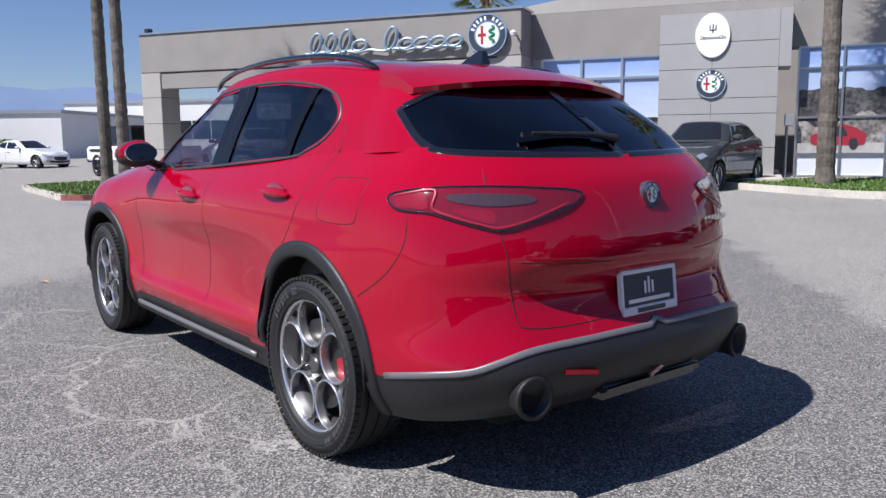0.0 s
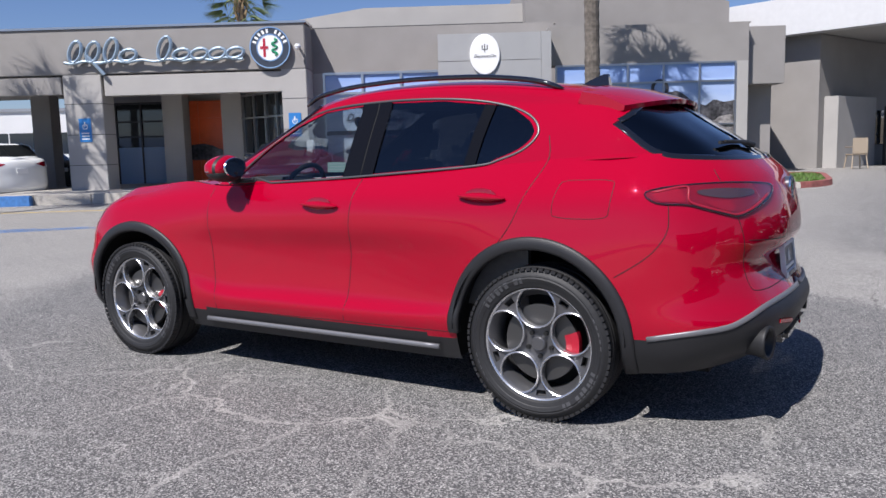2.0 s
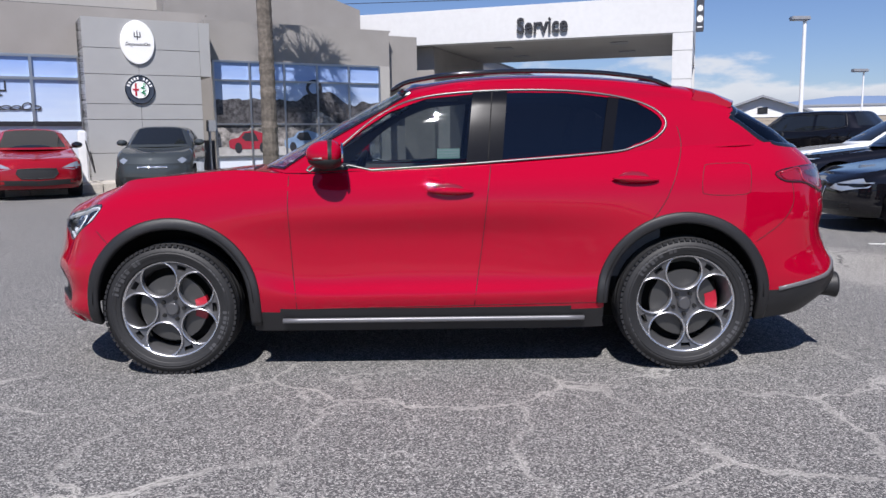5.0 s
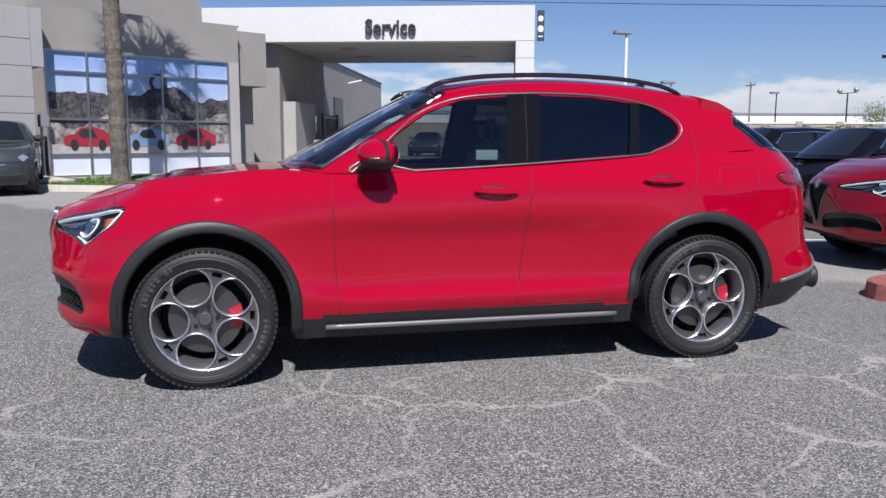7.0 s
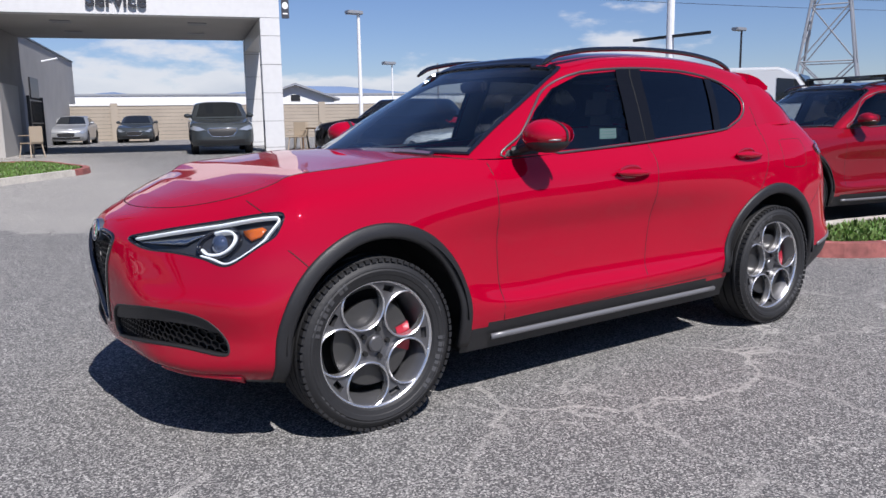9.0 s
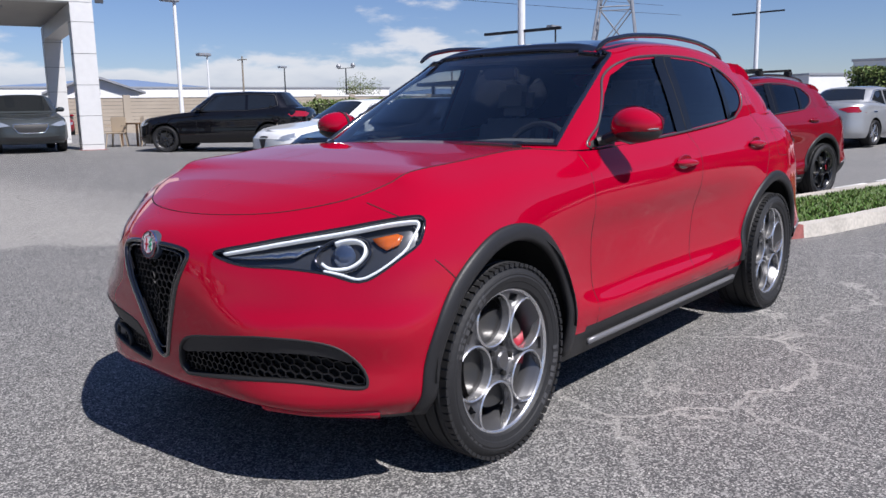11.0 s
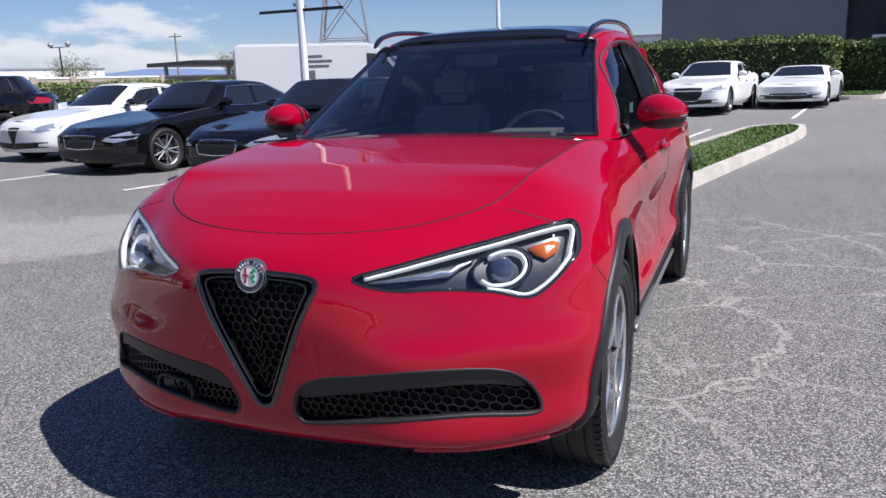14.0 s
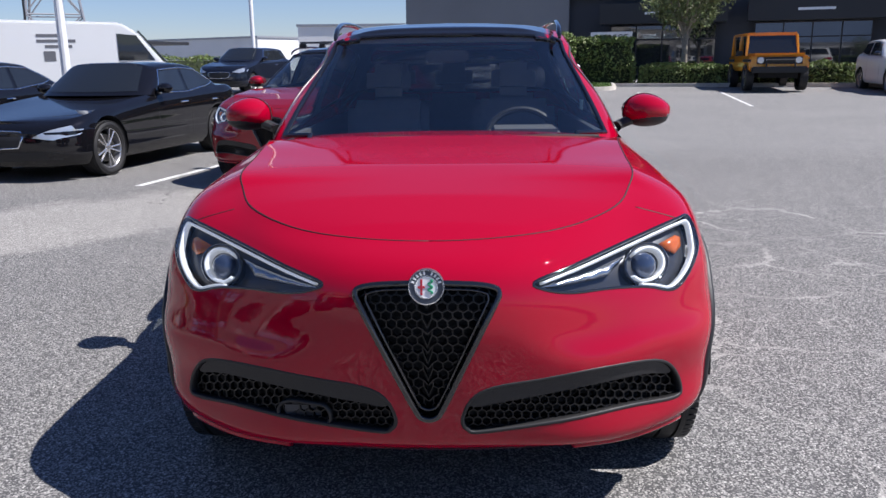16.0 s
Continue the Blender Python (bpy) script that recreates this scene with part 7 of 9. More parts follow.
            part("sensor", box(c.x - 0.03, c.x - 0.012, c.y - 0.06, c.y + 0.06, c.z - 0.025, c.z + 0.025, 0.006), LAMP_DARK, ik)
        lip_ln = L((4.4, 0.45, 0.30), 0, 2.1, [(y, 0.300) for y in np.linspace(0.43, 0.76, 18)], 0.002)
        part("bumper_lip", band_mesh(side_line(lip_ln), 0.056, 0.009, False, False, 0.03), RED, car)
        # headlamp: housing, projector, light guide, amber corner, cover
        hlmp = part("headlamp", flipm(P(FRONT_EYE, 0, 2.0, inset(lamp_f[::-1] if area(lamp_f) < 0 else lamp_f, -0.006), -0.042, 0.025)), LAMP_DARK, car, "smoked headlamp with white light guide and amber corner")
        part("lamp_edge", band_mesh(side_line(L(FRONT_EYE, 0, 2.0, lamp_f, 0.0)), 0.008, 0.002, True, False, 0.05), GLOSS_BLACK, hlmp)
        guide = smooth([(.345, .770), (.45, .816), (.60, .889), (.742, .957), (.777, .962), (.795, .905), (.798, .86), (.777, .80), (.740, .758), (.69, .764), (.65, .766)], 5, False)
        part("light_guide", band_mesh(side_line(L(FRONT_EYE, 0, 2.0, guide, -0.012)), 0.0082, 0.007, False, False, 0.012), LED, hlmp)
        wing = smooth([(.345, .757), (.44, .792), (.53, .828), (.60, .862), (.575, .83), (.555, .80), (.50, .783), (.42, .765)], 3)
        part("inner_reflector", flipm(P(FRONT_EYE, 0, 2.0, wing, -0.026, 0.02, 0.008)), LAMP_SILVER, hlmp)
        eye_c = (0.668, 0.835)
        for nm, r0, w0, up0, mat in (("projector_shroud", 0.064, 0.010, -0.026, GLOSS_BLACK), ("projector_ring", 0.052, 0.0095, -0.024, LED)):
            a0, a1 = (0.0, 2 * math.pi) if nm == "projector_shroud" else (-2.3, 2.6)
            ringp = [(eye_c[0] + r0 * math.cos(t), eye_c[1] + r0 * 1.06 * math.sin(t)) for t in np.linspace(a0, a1, 33)[:-1]]
            part(nm, band_mesh(side_line(L(FRONT_EYE, 0, 2.0, ringp, up0)), w0, 0.008, nm == "projector_shroud", False, 0.02), mat, hlmp)
        pc, pn = L(FRONT_EYE, 0, 2.0, [eye_c], -0.036)[0]
        ball = lathe([(0.001, 0.030), (0.012, 0.0285), (0.024, 0.024), (0.034, 0.016), (0.040, 0.006), (0.042, -0.006)], 28, "x")
        aim = Vector((1.0, 0.25, 0.06)).to_track_quat("X", "Z").to_matrix().to_4x4()
        ball = moved(ball, Matrix.Translation(pc) @ aim)
        if s == -1:
            ball = moved(ball, Matrix.Diagonal((1, -1, 1, 1)))
            bmesh.ops.reverse_faces(ball, faces=ball.faces)
        part("projector", ball, PROJECTOR, hlmp, smooth=True)
        amber = [(.705, .905), (.755, .932), (.772, .925), (.777, .895), (.760, .872), (.732, .885)]
        part("amber_marker", flipm(P(FRONT_EYE, 0, 2.0, amber, -0.030, 0.02, 0.006)), AMBER, hlmp)
        part("lamp_cover", flipm(P(FRONT_EYE, 0, 2.0, lamp_f, 0.001, 0.03)), GLASS_LAMP, hlmp)
        # tail lamp wraps round the corner
        outer = smooth([(.985, 1.090), (.84, 1.104), (.594, 1.100), (.35, 1.086), (.125, 1.066), (.092, 1.040), (.179, .995), (.36, .957), (.50, .938), (.62, .962), (.734, .994), (.83, 1.022), (.960, 1.044)], 4)
        tl = part("tail_lamp", flipm(P(REAR_EYE, 0, -2.1, outer, 0.003, 0.03)), TAIL_DARK, car, "dark red wrap-round tail lamp")
        part("lamp_edge", band_mesh(side_line(L(REAR_EYE, 0, -2.1, outer, 0.002)), 0.007, 0.005, True), GLOSS_BLACK, tl)
        for nm, poly, mat in (("red_lens", [(.965, 1.085), (.90, 1.092), (.847, 1.090), (.836, 1.036), (.90, 1.042), (.955, 1.052)], TAIL_RED),
                              ("smoked_lens", [(.757, 1.076), (.66, 1.077), (.568, 1.073), (.45, 1.064), (.346, 1.051), (.36, 1.029), (.56, 1.027), (.733, 1.054)], SMOKED),
                              ("red_lens", [(.733, 1.030), (.64, 1.022), (.549, 1.012), (.541, .966), (.659, .992)], TAIL_RED)):
            part(nm, flipm(P(REAR_EYE, 0, -2.1, smooth(poly, 3), 0.006, 0.025)), mat, tl)
        part("lens_line", band_mesh(side_line(L(REAR_EYE, 0, -2.1, smooth([(.965, 1.086), (.83, 1.098), (.80, 1.085), (.815, 1.036), (.734, 1.003), (.60, .966), (.51, .948), (.36, .968), (.16, 1.02)], 4, False), 0.006)), 0.010, 0.003), CALIPER, tl)
        part("lamp_cover", flipm(P(REAR_EYE, 0, -2.1, outer, 0.012, 0.04)), GLASS_LAMP, tl)
    bp = L(EYE_C, 0, 2.22, [(0.0, 0.826)], 0.0)[0]
    bd = part("nose_badge", lathe([(0.001, 0.004), (0.047, 0.004), (0.05, 0.0), (0.05, -0.02)], 32), BADGE_NAVY, car, "round chrome-rimmed two-field badge")
    badge_parts(bd, 0, 0.0, 0, 0.049, 0.25)
    bd.matrix_basis = Matrix.Translation(bp[0] + Vector((0.006, 0, -0.004))) @ Matrix.Rotation(radians(-90), 4, "Z") @ Matrix.Rotation(radians(8), 4, "X")
    # rear: badge, plate, wiper, valance, pipes -----------------------------
    rb = part("tail_badge", lathe([(0.001, 0.004), (0.047, 0.004), (0.05, 0.0), (0.05, -0.02)], 32), BADGE_NAVY, car, "round chrome-rimmed two-field badge")
    badge_parts(rb, 0, 0.0, 0, 0.049, 0.25)
    hp, hn = SH0.hit((-5, 0, 1.12), (-2.3, 0, 1.055))
    rb.matrix_basis = Matrix.Translation(hp + Vector((-0.006, 0, 0))) @ Matrix.Rotation(radians(90), 4, "Z") @ Matrix.Rotation(radians(4), 4, "X")
    pl = part("number_plate", box(-0.012, 0.0, -0.155, 0.155, -0.078, 0.078, 0.004), BADGE_NAVY, car, "dark dealer plate in chrome frame with unreadable bars")
    part("plate_frame", merge(box(-0.02, 0.004, -0.162, 0.162, 0.068, 0.085, 0.003), box(-0.02, 0.004, -0.162, 0.162, -0.085, -0.052, 0.003), box(-0.02, 0.004, -0.162, -0.150, -0.085, 0.085, 0.003), box(-0.02, 0.004, 0.150, 0.162, -0.085, 0.085, 0.003)), WHITE_METAL, pl)
    part("plate_caption", box(-0.024, -0.019, -0.08, 0.08, -0.076, -0.060), BADGE_NAVY, pl)
    part("plate_print", merge(box(-0.016, -0.011, -0.12, 0.12, -0.040, -0.026), *[box(-0.016, -0.011, y - 0.004, y + 0.004, -0.01, z) for y, z in ((-0.022, 0.035), (0, 0.05), (0.022, 0.035))]), SIGN_WHITE, pl)
    php, phn = SH0.hit((-5, 0, 0.70), (-2.3, 0, 0.70))
    pl.matrix_basis = Matrix.Translation(php + Vector((-0.022, 0, 0.0))) @ Matrix.Rotation(radians(6), 4, "Y")
    for i in range(7):
        part("badge_letter", moved(box(-0.004, 0.002, -0.16 + 0.037 * i, -0.16 + 0.037 * i + 0.027, -0.011, 0.011), Matrix.Translation(MIRROR_V @ SH0.hit((-5, 0.47, 0.94), (-2.3, 0.47, 0.94))[0] + Vector((-0.006, 0.03, 0))) @ Matrix.Rotation(radians(14), 4, "Z")), CHROME, car)
    wb = Vector((-2.175, -0.02, 1.262))
    wp = part("rear_wiper", tube([wb, wb + Vector((0.02, 0.10, 0.015)), wb + Vector((0.05, 0.40, 0.022))], [0.016, 0.011, 0.006], 8), MATT_BLACK, car)
    part("blade", box(-0.006, 0.006, 0, 0.34, -0.004, 0.012, m=Matrix.Translation(wb + Vector((0.03, 0.10, 0.012))) @ Matrix.Rotation(radians(-6), 4, "Z")), MATT_BLACK, wp)
    part("valance_line", band_mesh(lip, 0.024, 0.006, False, True), CLAD_SILVER, car)
    for s in (1, -1):
        ex = part("tailpipe", moved(lathe([(0.050, -0.12), (0.058, 0.0), (0.066, 0.025), (0.064, 0.035), (0.050, 0.03), (0.047, -0.10), (0.001, -0.10)], 32, "x"), Matrix.Diagonal((-1, 1, 1, 1))), MATT_BLACK, car, smooth=True)
        ex.matrix_basis = Matrix.Translation((-2.338, s * 0.60, 0.408)) @ Matrix.Scale(1.15, 4) @ Matrix.Rotation(radians(-s * 9), 4, "Z")
        part("pipe_recess", lathe([(0.001, 0.0), (0.045, 0.0), (0.045, 0.01)], 24, "x"), CAVITY, ex)
        rf = part("rear_reflector", box(-0.008, 0.0, -0.07, 0.07, -0.012, 0.012, 0.004), TAIL_RED, car)
        q, _ = SH0.hit((-5, s * 0.42, 0.475), (-2.3, s * 0.42, 0.475))
        rf.matrix_basis = Matrix.Translation(q + Vector((-0.004, 0, 0))) @ Matrix.Rotation(radians(-s * 14), 4, "Z") @ Matrix.Rotation(radians(s * 7), 4, "X")
    part("diffuser", box(-2.405, -2.20, -0.30, 0.30, 0.335, 0.405, 0.025), GLOSS_BLACK, car)
    # roof spoiler, rails, fin -------------------------------------------------
    S = []
    for y in np.linspace(-0.615, 0.615, 25):
        e = abs(y) / 0.60
        x_t = -1.855 + 0.12 * e ** 2.4
        z_t = 1.500 - 0.040 * e ** 2
        x_f = -1.50 - 0.02 * e
        z_f = float(np.interp(x_f, *ROOF_Z)) - 0.050 * e ** 2.2 + 0.008
        S.append([(x_f, y, z_f), ((x_f + x_t) / 2, y, (z_f + z_t) / 2 + 0.014), (x_t, y, z_t), (x_t + 0.004, y, z_t - 0.022), (x_t + 0.10, y, z_t - 0.028), (x_f + 0.02, y, z_f - 0.05)])
    n, m2 = len(S), len(S[0])
    V = [p for r in S for p in r]
    F = [[i * m2 + j, i * m2 + (j + 1) % m2, (i + 1) * m2 + (j + 1) % m2, (i + 1) * m2 + j] for i in range(n - 1) for j in range(m2)] + [list(range(m2)), list(range((n - 1) * m2, n * m2))[::-1]]
    bm = bmesh.new()
    bm.from_mesh(mesh_of("s", V, F))
    part("roof_spoiler", bm, RED, car, smooth=True).data.set_sharp_from_angle(angle=radians(35))
    part("spoiler_underside", moved(merge(*[box(-1.80 + 0.11 * abs(y) ** 1.5, -1.62, y, y + 0.05, 1.425 - 0.05 * abs(y), 1.462 - 0.05 * abs(y)) for y in np.arange(-0.5, 0.5, 0.05)]), Matrix()), GLOSS_BLACK, car)
    for s in (1, -1):
        pts = [(0.20, .568, 1.548), (0.14, .570, 1.585), (0.0, .578, 1.617), (-.35, .590, 1.646), (-.75, .588, 1.648), (-1.10, .572, 1.626), (-1.30, .560, 1.592), (-1.40, .552, 1.555)]
        cur = spline(np.array(pts)[:, None, :], 40)[:, 0]
        part("roof_rail", tube([(x, s * y, z) for x, y, z in cur], [0.008] + [0.0135] * 38 + [0.008], 8), GLOSS_BLACK, car, smooth=True)
    fin = prism([(0.09, 0), (0.02, 0.035), (-0.05, 0.062), (-0.075, 0.060), (-0.085, 0.0)], -0.012, 0.012)
    for v in fin.verts:
        v.co.y *= 1.0 + (0.062 - v.co.z) * 18
    part("shark_fin", moved(fin, Matrix.Translation((-1.36, 0, 1.597))), GLOSS_BLACK, car, smooth=False)
    # mirrors, handles -------------------------------------------------------
    for s in (1, -1):
        bm = bmesh.new()
        bmesh.ops.create_uvsphere(bm, u_segments=28, v_segments=18, radius=1.0)
        for v in bm.verts:
            x, y, z = v.co
            fx = 0.105 if x > 0 else 0.055
            v.co = (math.copysign(abs(x) ** 0.85, x) * fx, y * 0.128 * (1 - 0.12 * z), (z * 0.082) * (1 - 0.16 * y * s) + (0.012 if z > 0 else 0))
        mir = part("door_mirror", bm, RED, car, smooth=True)
        mir.matrix_basis = Matrix.Translation((0.505, s * 0.948, 1.200)) @ Matrix.Rotation(radians(s * 8), 4, "Z") @ Matrix.Diagonal((1.2, 0.86, 0.82, 1))
        bm = bmesh.new()
        bmesh.ops.create_uvsphere(bm, u_segments=24, v_segments=14, radius=1.0)
        for v in bm.verts:
            x, y, z = v.co
            v.co = (x * (0.098 if x > 0 else 0.058), y * 0.124, z * 0.062 - 0.032)
            v.co.z = min(v.co.z, -0.018)
        part("lower_shell", bm, MATT_BLACK, mir, smooth=True)
        bm = bmesh.new()
        bmesh.ops.create_uvsphere(bm, u_segments=28, v_segments=18, radius=1.0)
        bmesh.ops.delete(bm, geom=[v for v in bm.verts if v.co.x > 0.02], context="VERTS")
        for v in bm.verts:
            x, y, z = v.co
            v.co = (-abs(x) ** 0.85 * 0.056 + 0.010, y * 0.131 * (1 - 0.12 * z), (z * 0.085) * (1 - 0.16 * y * s) + (0.012 if z > 0 else 0))
        part("mirror_bezel", bm, MATT_BLACK, mir, smooth=True)
        part("signal_strip", tube([(0.06 * math.cos(t) + 0.03, s * 0.118 * math.sin(t), -0.020) for t in np.linspace(0.4, 1.5, 8)], 0.006, 6), CLAD_SILVER, mir)
        part("mirror_glass", moved(lathe([(0.001, 0), (0.075, 0), (0.078, 0.008)], 28, "x"), Matrix.Translation((-0.0565, 0, 0.008)) @ Matrix.Diagonal((1, 1.45, 0.88, 1))), CHROME, mir)
        part("mirror_arm", tube([(0.02, -s * 0.09, -0.05), (0.03, -s * 0.155, -0.075), (0.05, -s * 0.185, -0.085)], [0.030, 0.026, 0.030], 10), MATT_BLACK, mir)
        for hx, hz in ((-0.128, 0.997), (-1.125, 1.050)):
            y0 = SH0.hit((hx, FAR_L, hz), (hx, 0.9, hz))[0].y
            bm = bmesh.new()
            bmesh.ops.create_uvsphere(bm, u_segments=22, v_segments=12, radius=1.0)
            for v in bm.verts:
                x, y, z = v.co
                v.co = (x * 0.128, y * 0.026, z * 0.021 * (1 - 0.35 * x * x) + 0.006 * x)
            hd = part("door_handle", bm, RED, car, smooth=True)
            hd.matrix_basis = Matrix.Translation((hx, s * (y0 + 0.016), hz))
            # No hollow is cut: a darker red disc paints the handle scoop's shade.
            bm = bmesh.new()
            bmesh.ops.create_uvsphere(bm, u_segments=22, v_segments=12, radius=1.0)
            for v in bm.verts:
                x, y, z = v.co
                v.co = (x * 0.085, y * 0.006, z * 0.036 + 0.006)
            part("handle_recess", moved(bm, Matrix.Translation((0.01, -s * 0.012, 0))), TAIL_DARK, hd, smooth=True)
    # wheels ------------------------------------------------------------------
    style, grey, bright = wheels
    for x, tr in ((1.409, 0.800), (-1.409, 0.812)):
        for s in (1, -1):
            wheel(car, x, s * tr, 0.366, s, style, grey, bright, 0.35 if x > 0 else 0.05, CALIPER, 0.235, True, -1)
    # underside and cabin -----------------------------------------------------
    part("underbody", merge(box(-2.1, 1.95, -0.52, 0.52, 0.22, 0.42), box(-0.92, 0.92, -0.84, 0.84, 0.225, 0.40)), CAVITY, car)
    part("cabin_floor", box(-1.95, 0.85, -0.74, 0.74, 0.42, 0.50), CAVITY, car)
    part("bulkhead", box(0.80, 0.86, -0.74, 0.74, 0.45, 1.05), CAVITY, car)
    part("dashboard", merge(box(0.50, 0.95, -0.70, 0.70, 0.80, 1.085, 0.05), moved(box(-0.1, 0.2, -0.16, 0.16, -0.02, 0.03, 0.02), Matrix.Translation((0.56, 0.37, 1.105)))), SEAT, car)
    part("headliner", merge(*[box(a, b, -0.52, 0.52, z - 0.02, z) for a, b, z in ((-1.5, -1.1, 1.535), (-1.1, -0.2, 1.575), (-0.2, 0.02, 1.555))]), material("grey_headliner", (0.22, 0.22, 0.21), 0.9), car)
    for s in (-1, 1):
        part("door_lining", box(-1.3, 0.70, s * 0.745 - 0.015, s * 0.745 + 0.015, 0.50, 1.10), SEAT, car)
    part("load_floor", box(-2.05, -1.25, -0.60, 0.60, 0.50, 1.05), CAVITY, car)
    for x in (0.02, -0.85):
        for y in ((-0.37, 0.37) if x > -0.5 else (-0.40, 0.0, 0.40)):
            seat = part("seat", box(x - 0.25, x + 0.25, y - 0.24, y + 0.24, 0.55, 0.70, 0.05), SEAT, car)
            part("backrest", moved(box(-0.08, 0.08, -0.24 if x > -0.5 else -0.20, 0.24 if x > -0.5 else 0.20, 0, 0.62, 0.05), Matrix.Translation((x - 0.28, y, 0.62)) @ Matrix.Rotation(radians(-18), 4, "Y")), SEAT, seat)
            part("headrest", moved(box(-0.06, 0.06, -0.13, 0.13, 0, 0.19, 0.05), Matrix.Translation((x - 0.47, y, 1.235)) @ Matrix.Rotation(radians(-8), 4, "Y")), SEAT, seat)
    sw = part("steering_wheel", moved(merge(tube([(0, 0.185 * math.cos(t), 0.185 * math.sin(t)) for t in np.linspace(0, 2 * math.pi, 33)[:-1]], 0.016, 8, True), box(-0.02, 0.02, -0.17, 0.17, -0.02, 0.025, 0.008), box(-0.02, 0.03, -0.06, 0.06, -0.06, 0.06, 0.02)), Matrix.Translation((0.44, 0.37, 1.03)) @ Matrix.Rotation(radians(-22), 4, "Y")), MATT_BLACK, car)
    part("inner_mirror", moved(box(-0.02, 0.02, -0.11, 0.11, -0.03, 0.03, 0.012), Matrix.Translation((0.20, 0.0, 1.46))), MATT_BLACK, car)
    if detailed:
        part("window_sticker", merge(*[box(-0.185, -0.06, 0.728, 0.730, 1.168, 1.222)]), PAPER_GREEN, car)
        part("sticker_lines", merge(*[box(-0.18, -0.065, 0.7305, 0.7315, z, z + 0.004) for z in (1.18, 1.195, 1.21)]), SIGN_WHITE, car)
        part("dashboard_paper", moved(box(-0.09, 0.09, -0.16, 0.16, 0, 0.003), Matrix.Translation((0.80, -0.28, 1.095)) @ Matrix.Rotation(radians(10), 4, "Z")), PAPER, car)
        part("dashboard_tag", moved(box(-0.03, 0.03, -0.03, 0.03, 0, 0.003), Matrix.Translation((0.84, 0.56, 1.105)) @ Matrix.Rotation(radians(-25), 4, "Y")), PAPER, car)
    # screen wipers at the cowl
    for y in (-0.42, 0.22):
        part("screen_wiper", tube([(1.0, y, 1.118), (0.985, y + 0.22, 1.128), (0.97, y + 0.44, 1.122)], 0.008, 6), MATT_BLACK, car)
    part("cowl", prism([(0.86, 1.09), (1.03, 1.105), (1.03, 1.122), (0.90, 1.118)], -0.66, 0.66), MATT_BLACK, car)
    return car


def centre_line(z):
    """Where the middle of the rear window shows in the plane of its outline."""
    c = np.array(UPPER[-1])
    p = Vector((float(np.interp(z, c[:, 2], c[:, 0])), 0.004, z))
    e = Vector(REAR_EYE)
    q = e + (p - e) * ((-1.85 - e.x) / (p.x - e.x))
    return q.y, q.z


def nn_center(c):
    return (c.x * 0.35, c.y, (c.z - 0.55) * 1.2)


def in_screen(c):
    """The windscreen's zone between the pillars: under the roof edge, over the cowl."""
    if c.x < 0.02:
        return False
    return c.z < 1.572 - 0.03 * (abs(c.y) / 0.5) ** 2 and c.z > 1.118


def panel_of(c, tag):
    x, y, z = c
    if tag == "hood":
        return "bonnet"
    if tag == "up":
        if z > 1.555 and y < 0.515 and -1.30 < x < 0.14:
            return "roof_glass"
        return "body_shell"
    if x > 1.6 and z < 0.300:
        return "chin"
    if -0.98 < x < 0.96 and z < 0.350:
        return "sill"
    df = float(np.interp(z, [0.35, 0.55, 0.755, 1.09], [0.724, 0.737, 0.75, 0.742]))
    dm = float(np.interp(z, [0.364, 0.741, 1.14], [-0.257, -0.306, -0.350]))
    if x < -1.9 and y < float(np.interp(z, [0.56, 0.6, 0.78, 1.2], [0.30, 0.53, 0.60, 0.66])) and z > 0.57:
        return "tailgate"
    if dm < x < df:
        return "front_door"
    dr = float(np.interp(z, [0.35, 0.70, 0.85, 1.0, 1.2], [-0.95, -1.10, -1.25, -1.33, -1.37]))
    if dr < x <= dm:
        return "rear_door"
    if x <= dr:
        return "rear_quarter" if z > 0.60 or x > -1.95 else "rear_bumper"
    if x > 1.80 or (x > 1.55 and z < 0.78):
        return "front_bumper"
    return "front_wing"


HERO = build_hero(Matrix(), ("rings", None, None), "glossy red sport utility vehicle with five-ring alloy wheels on asphalt")


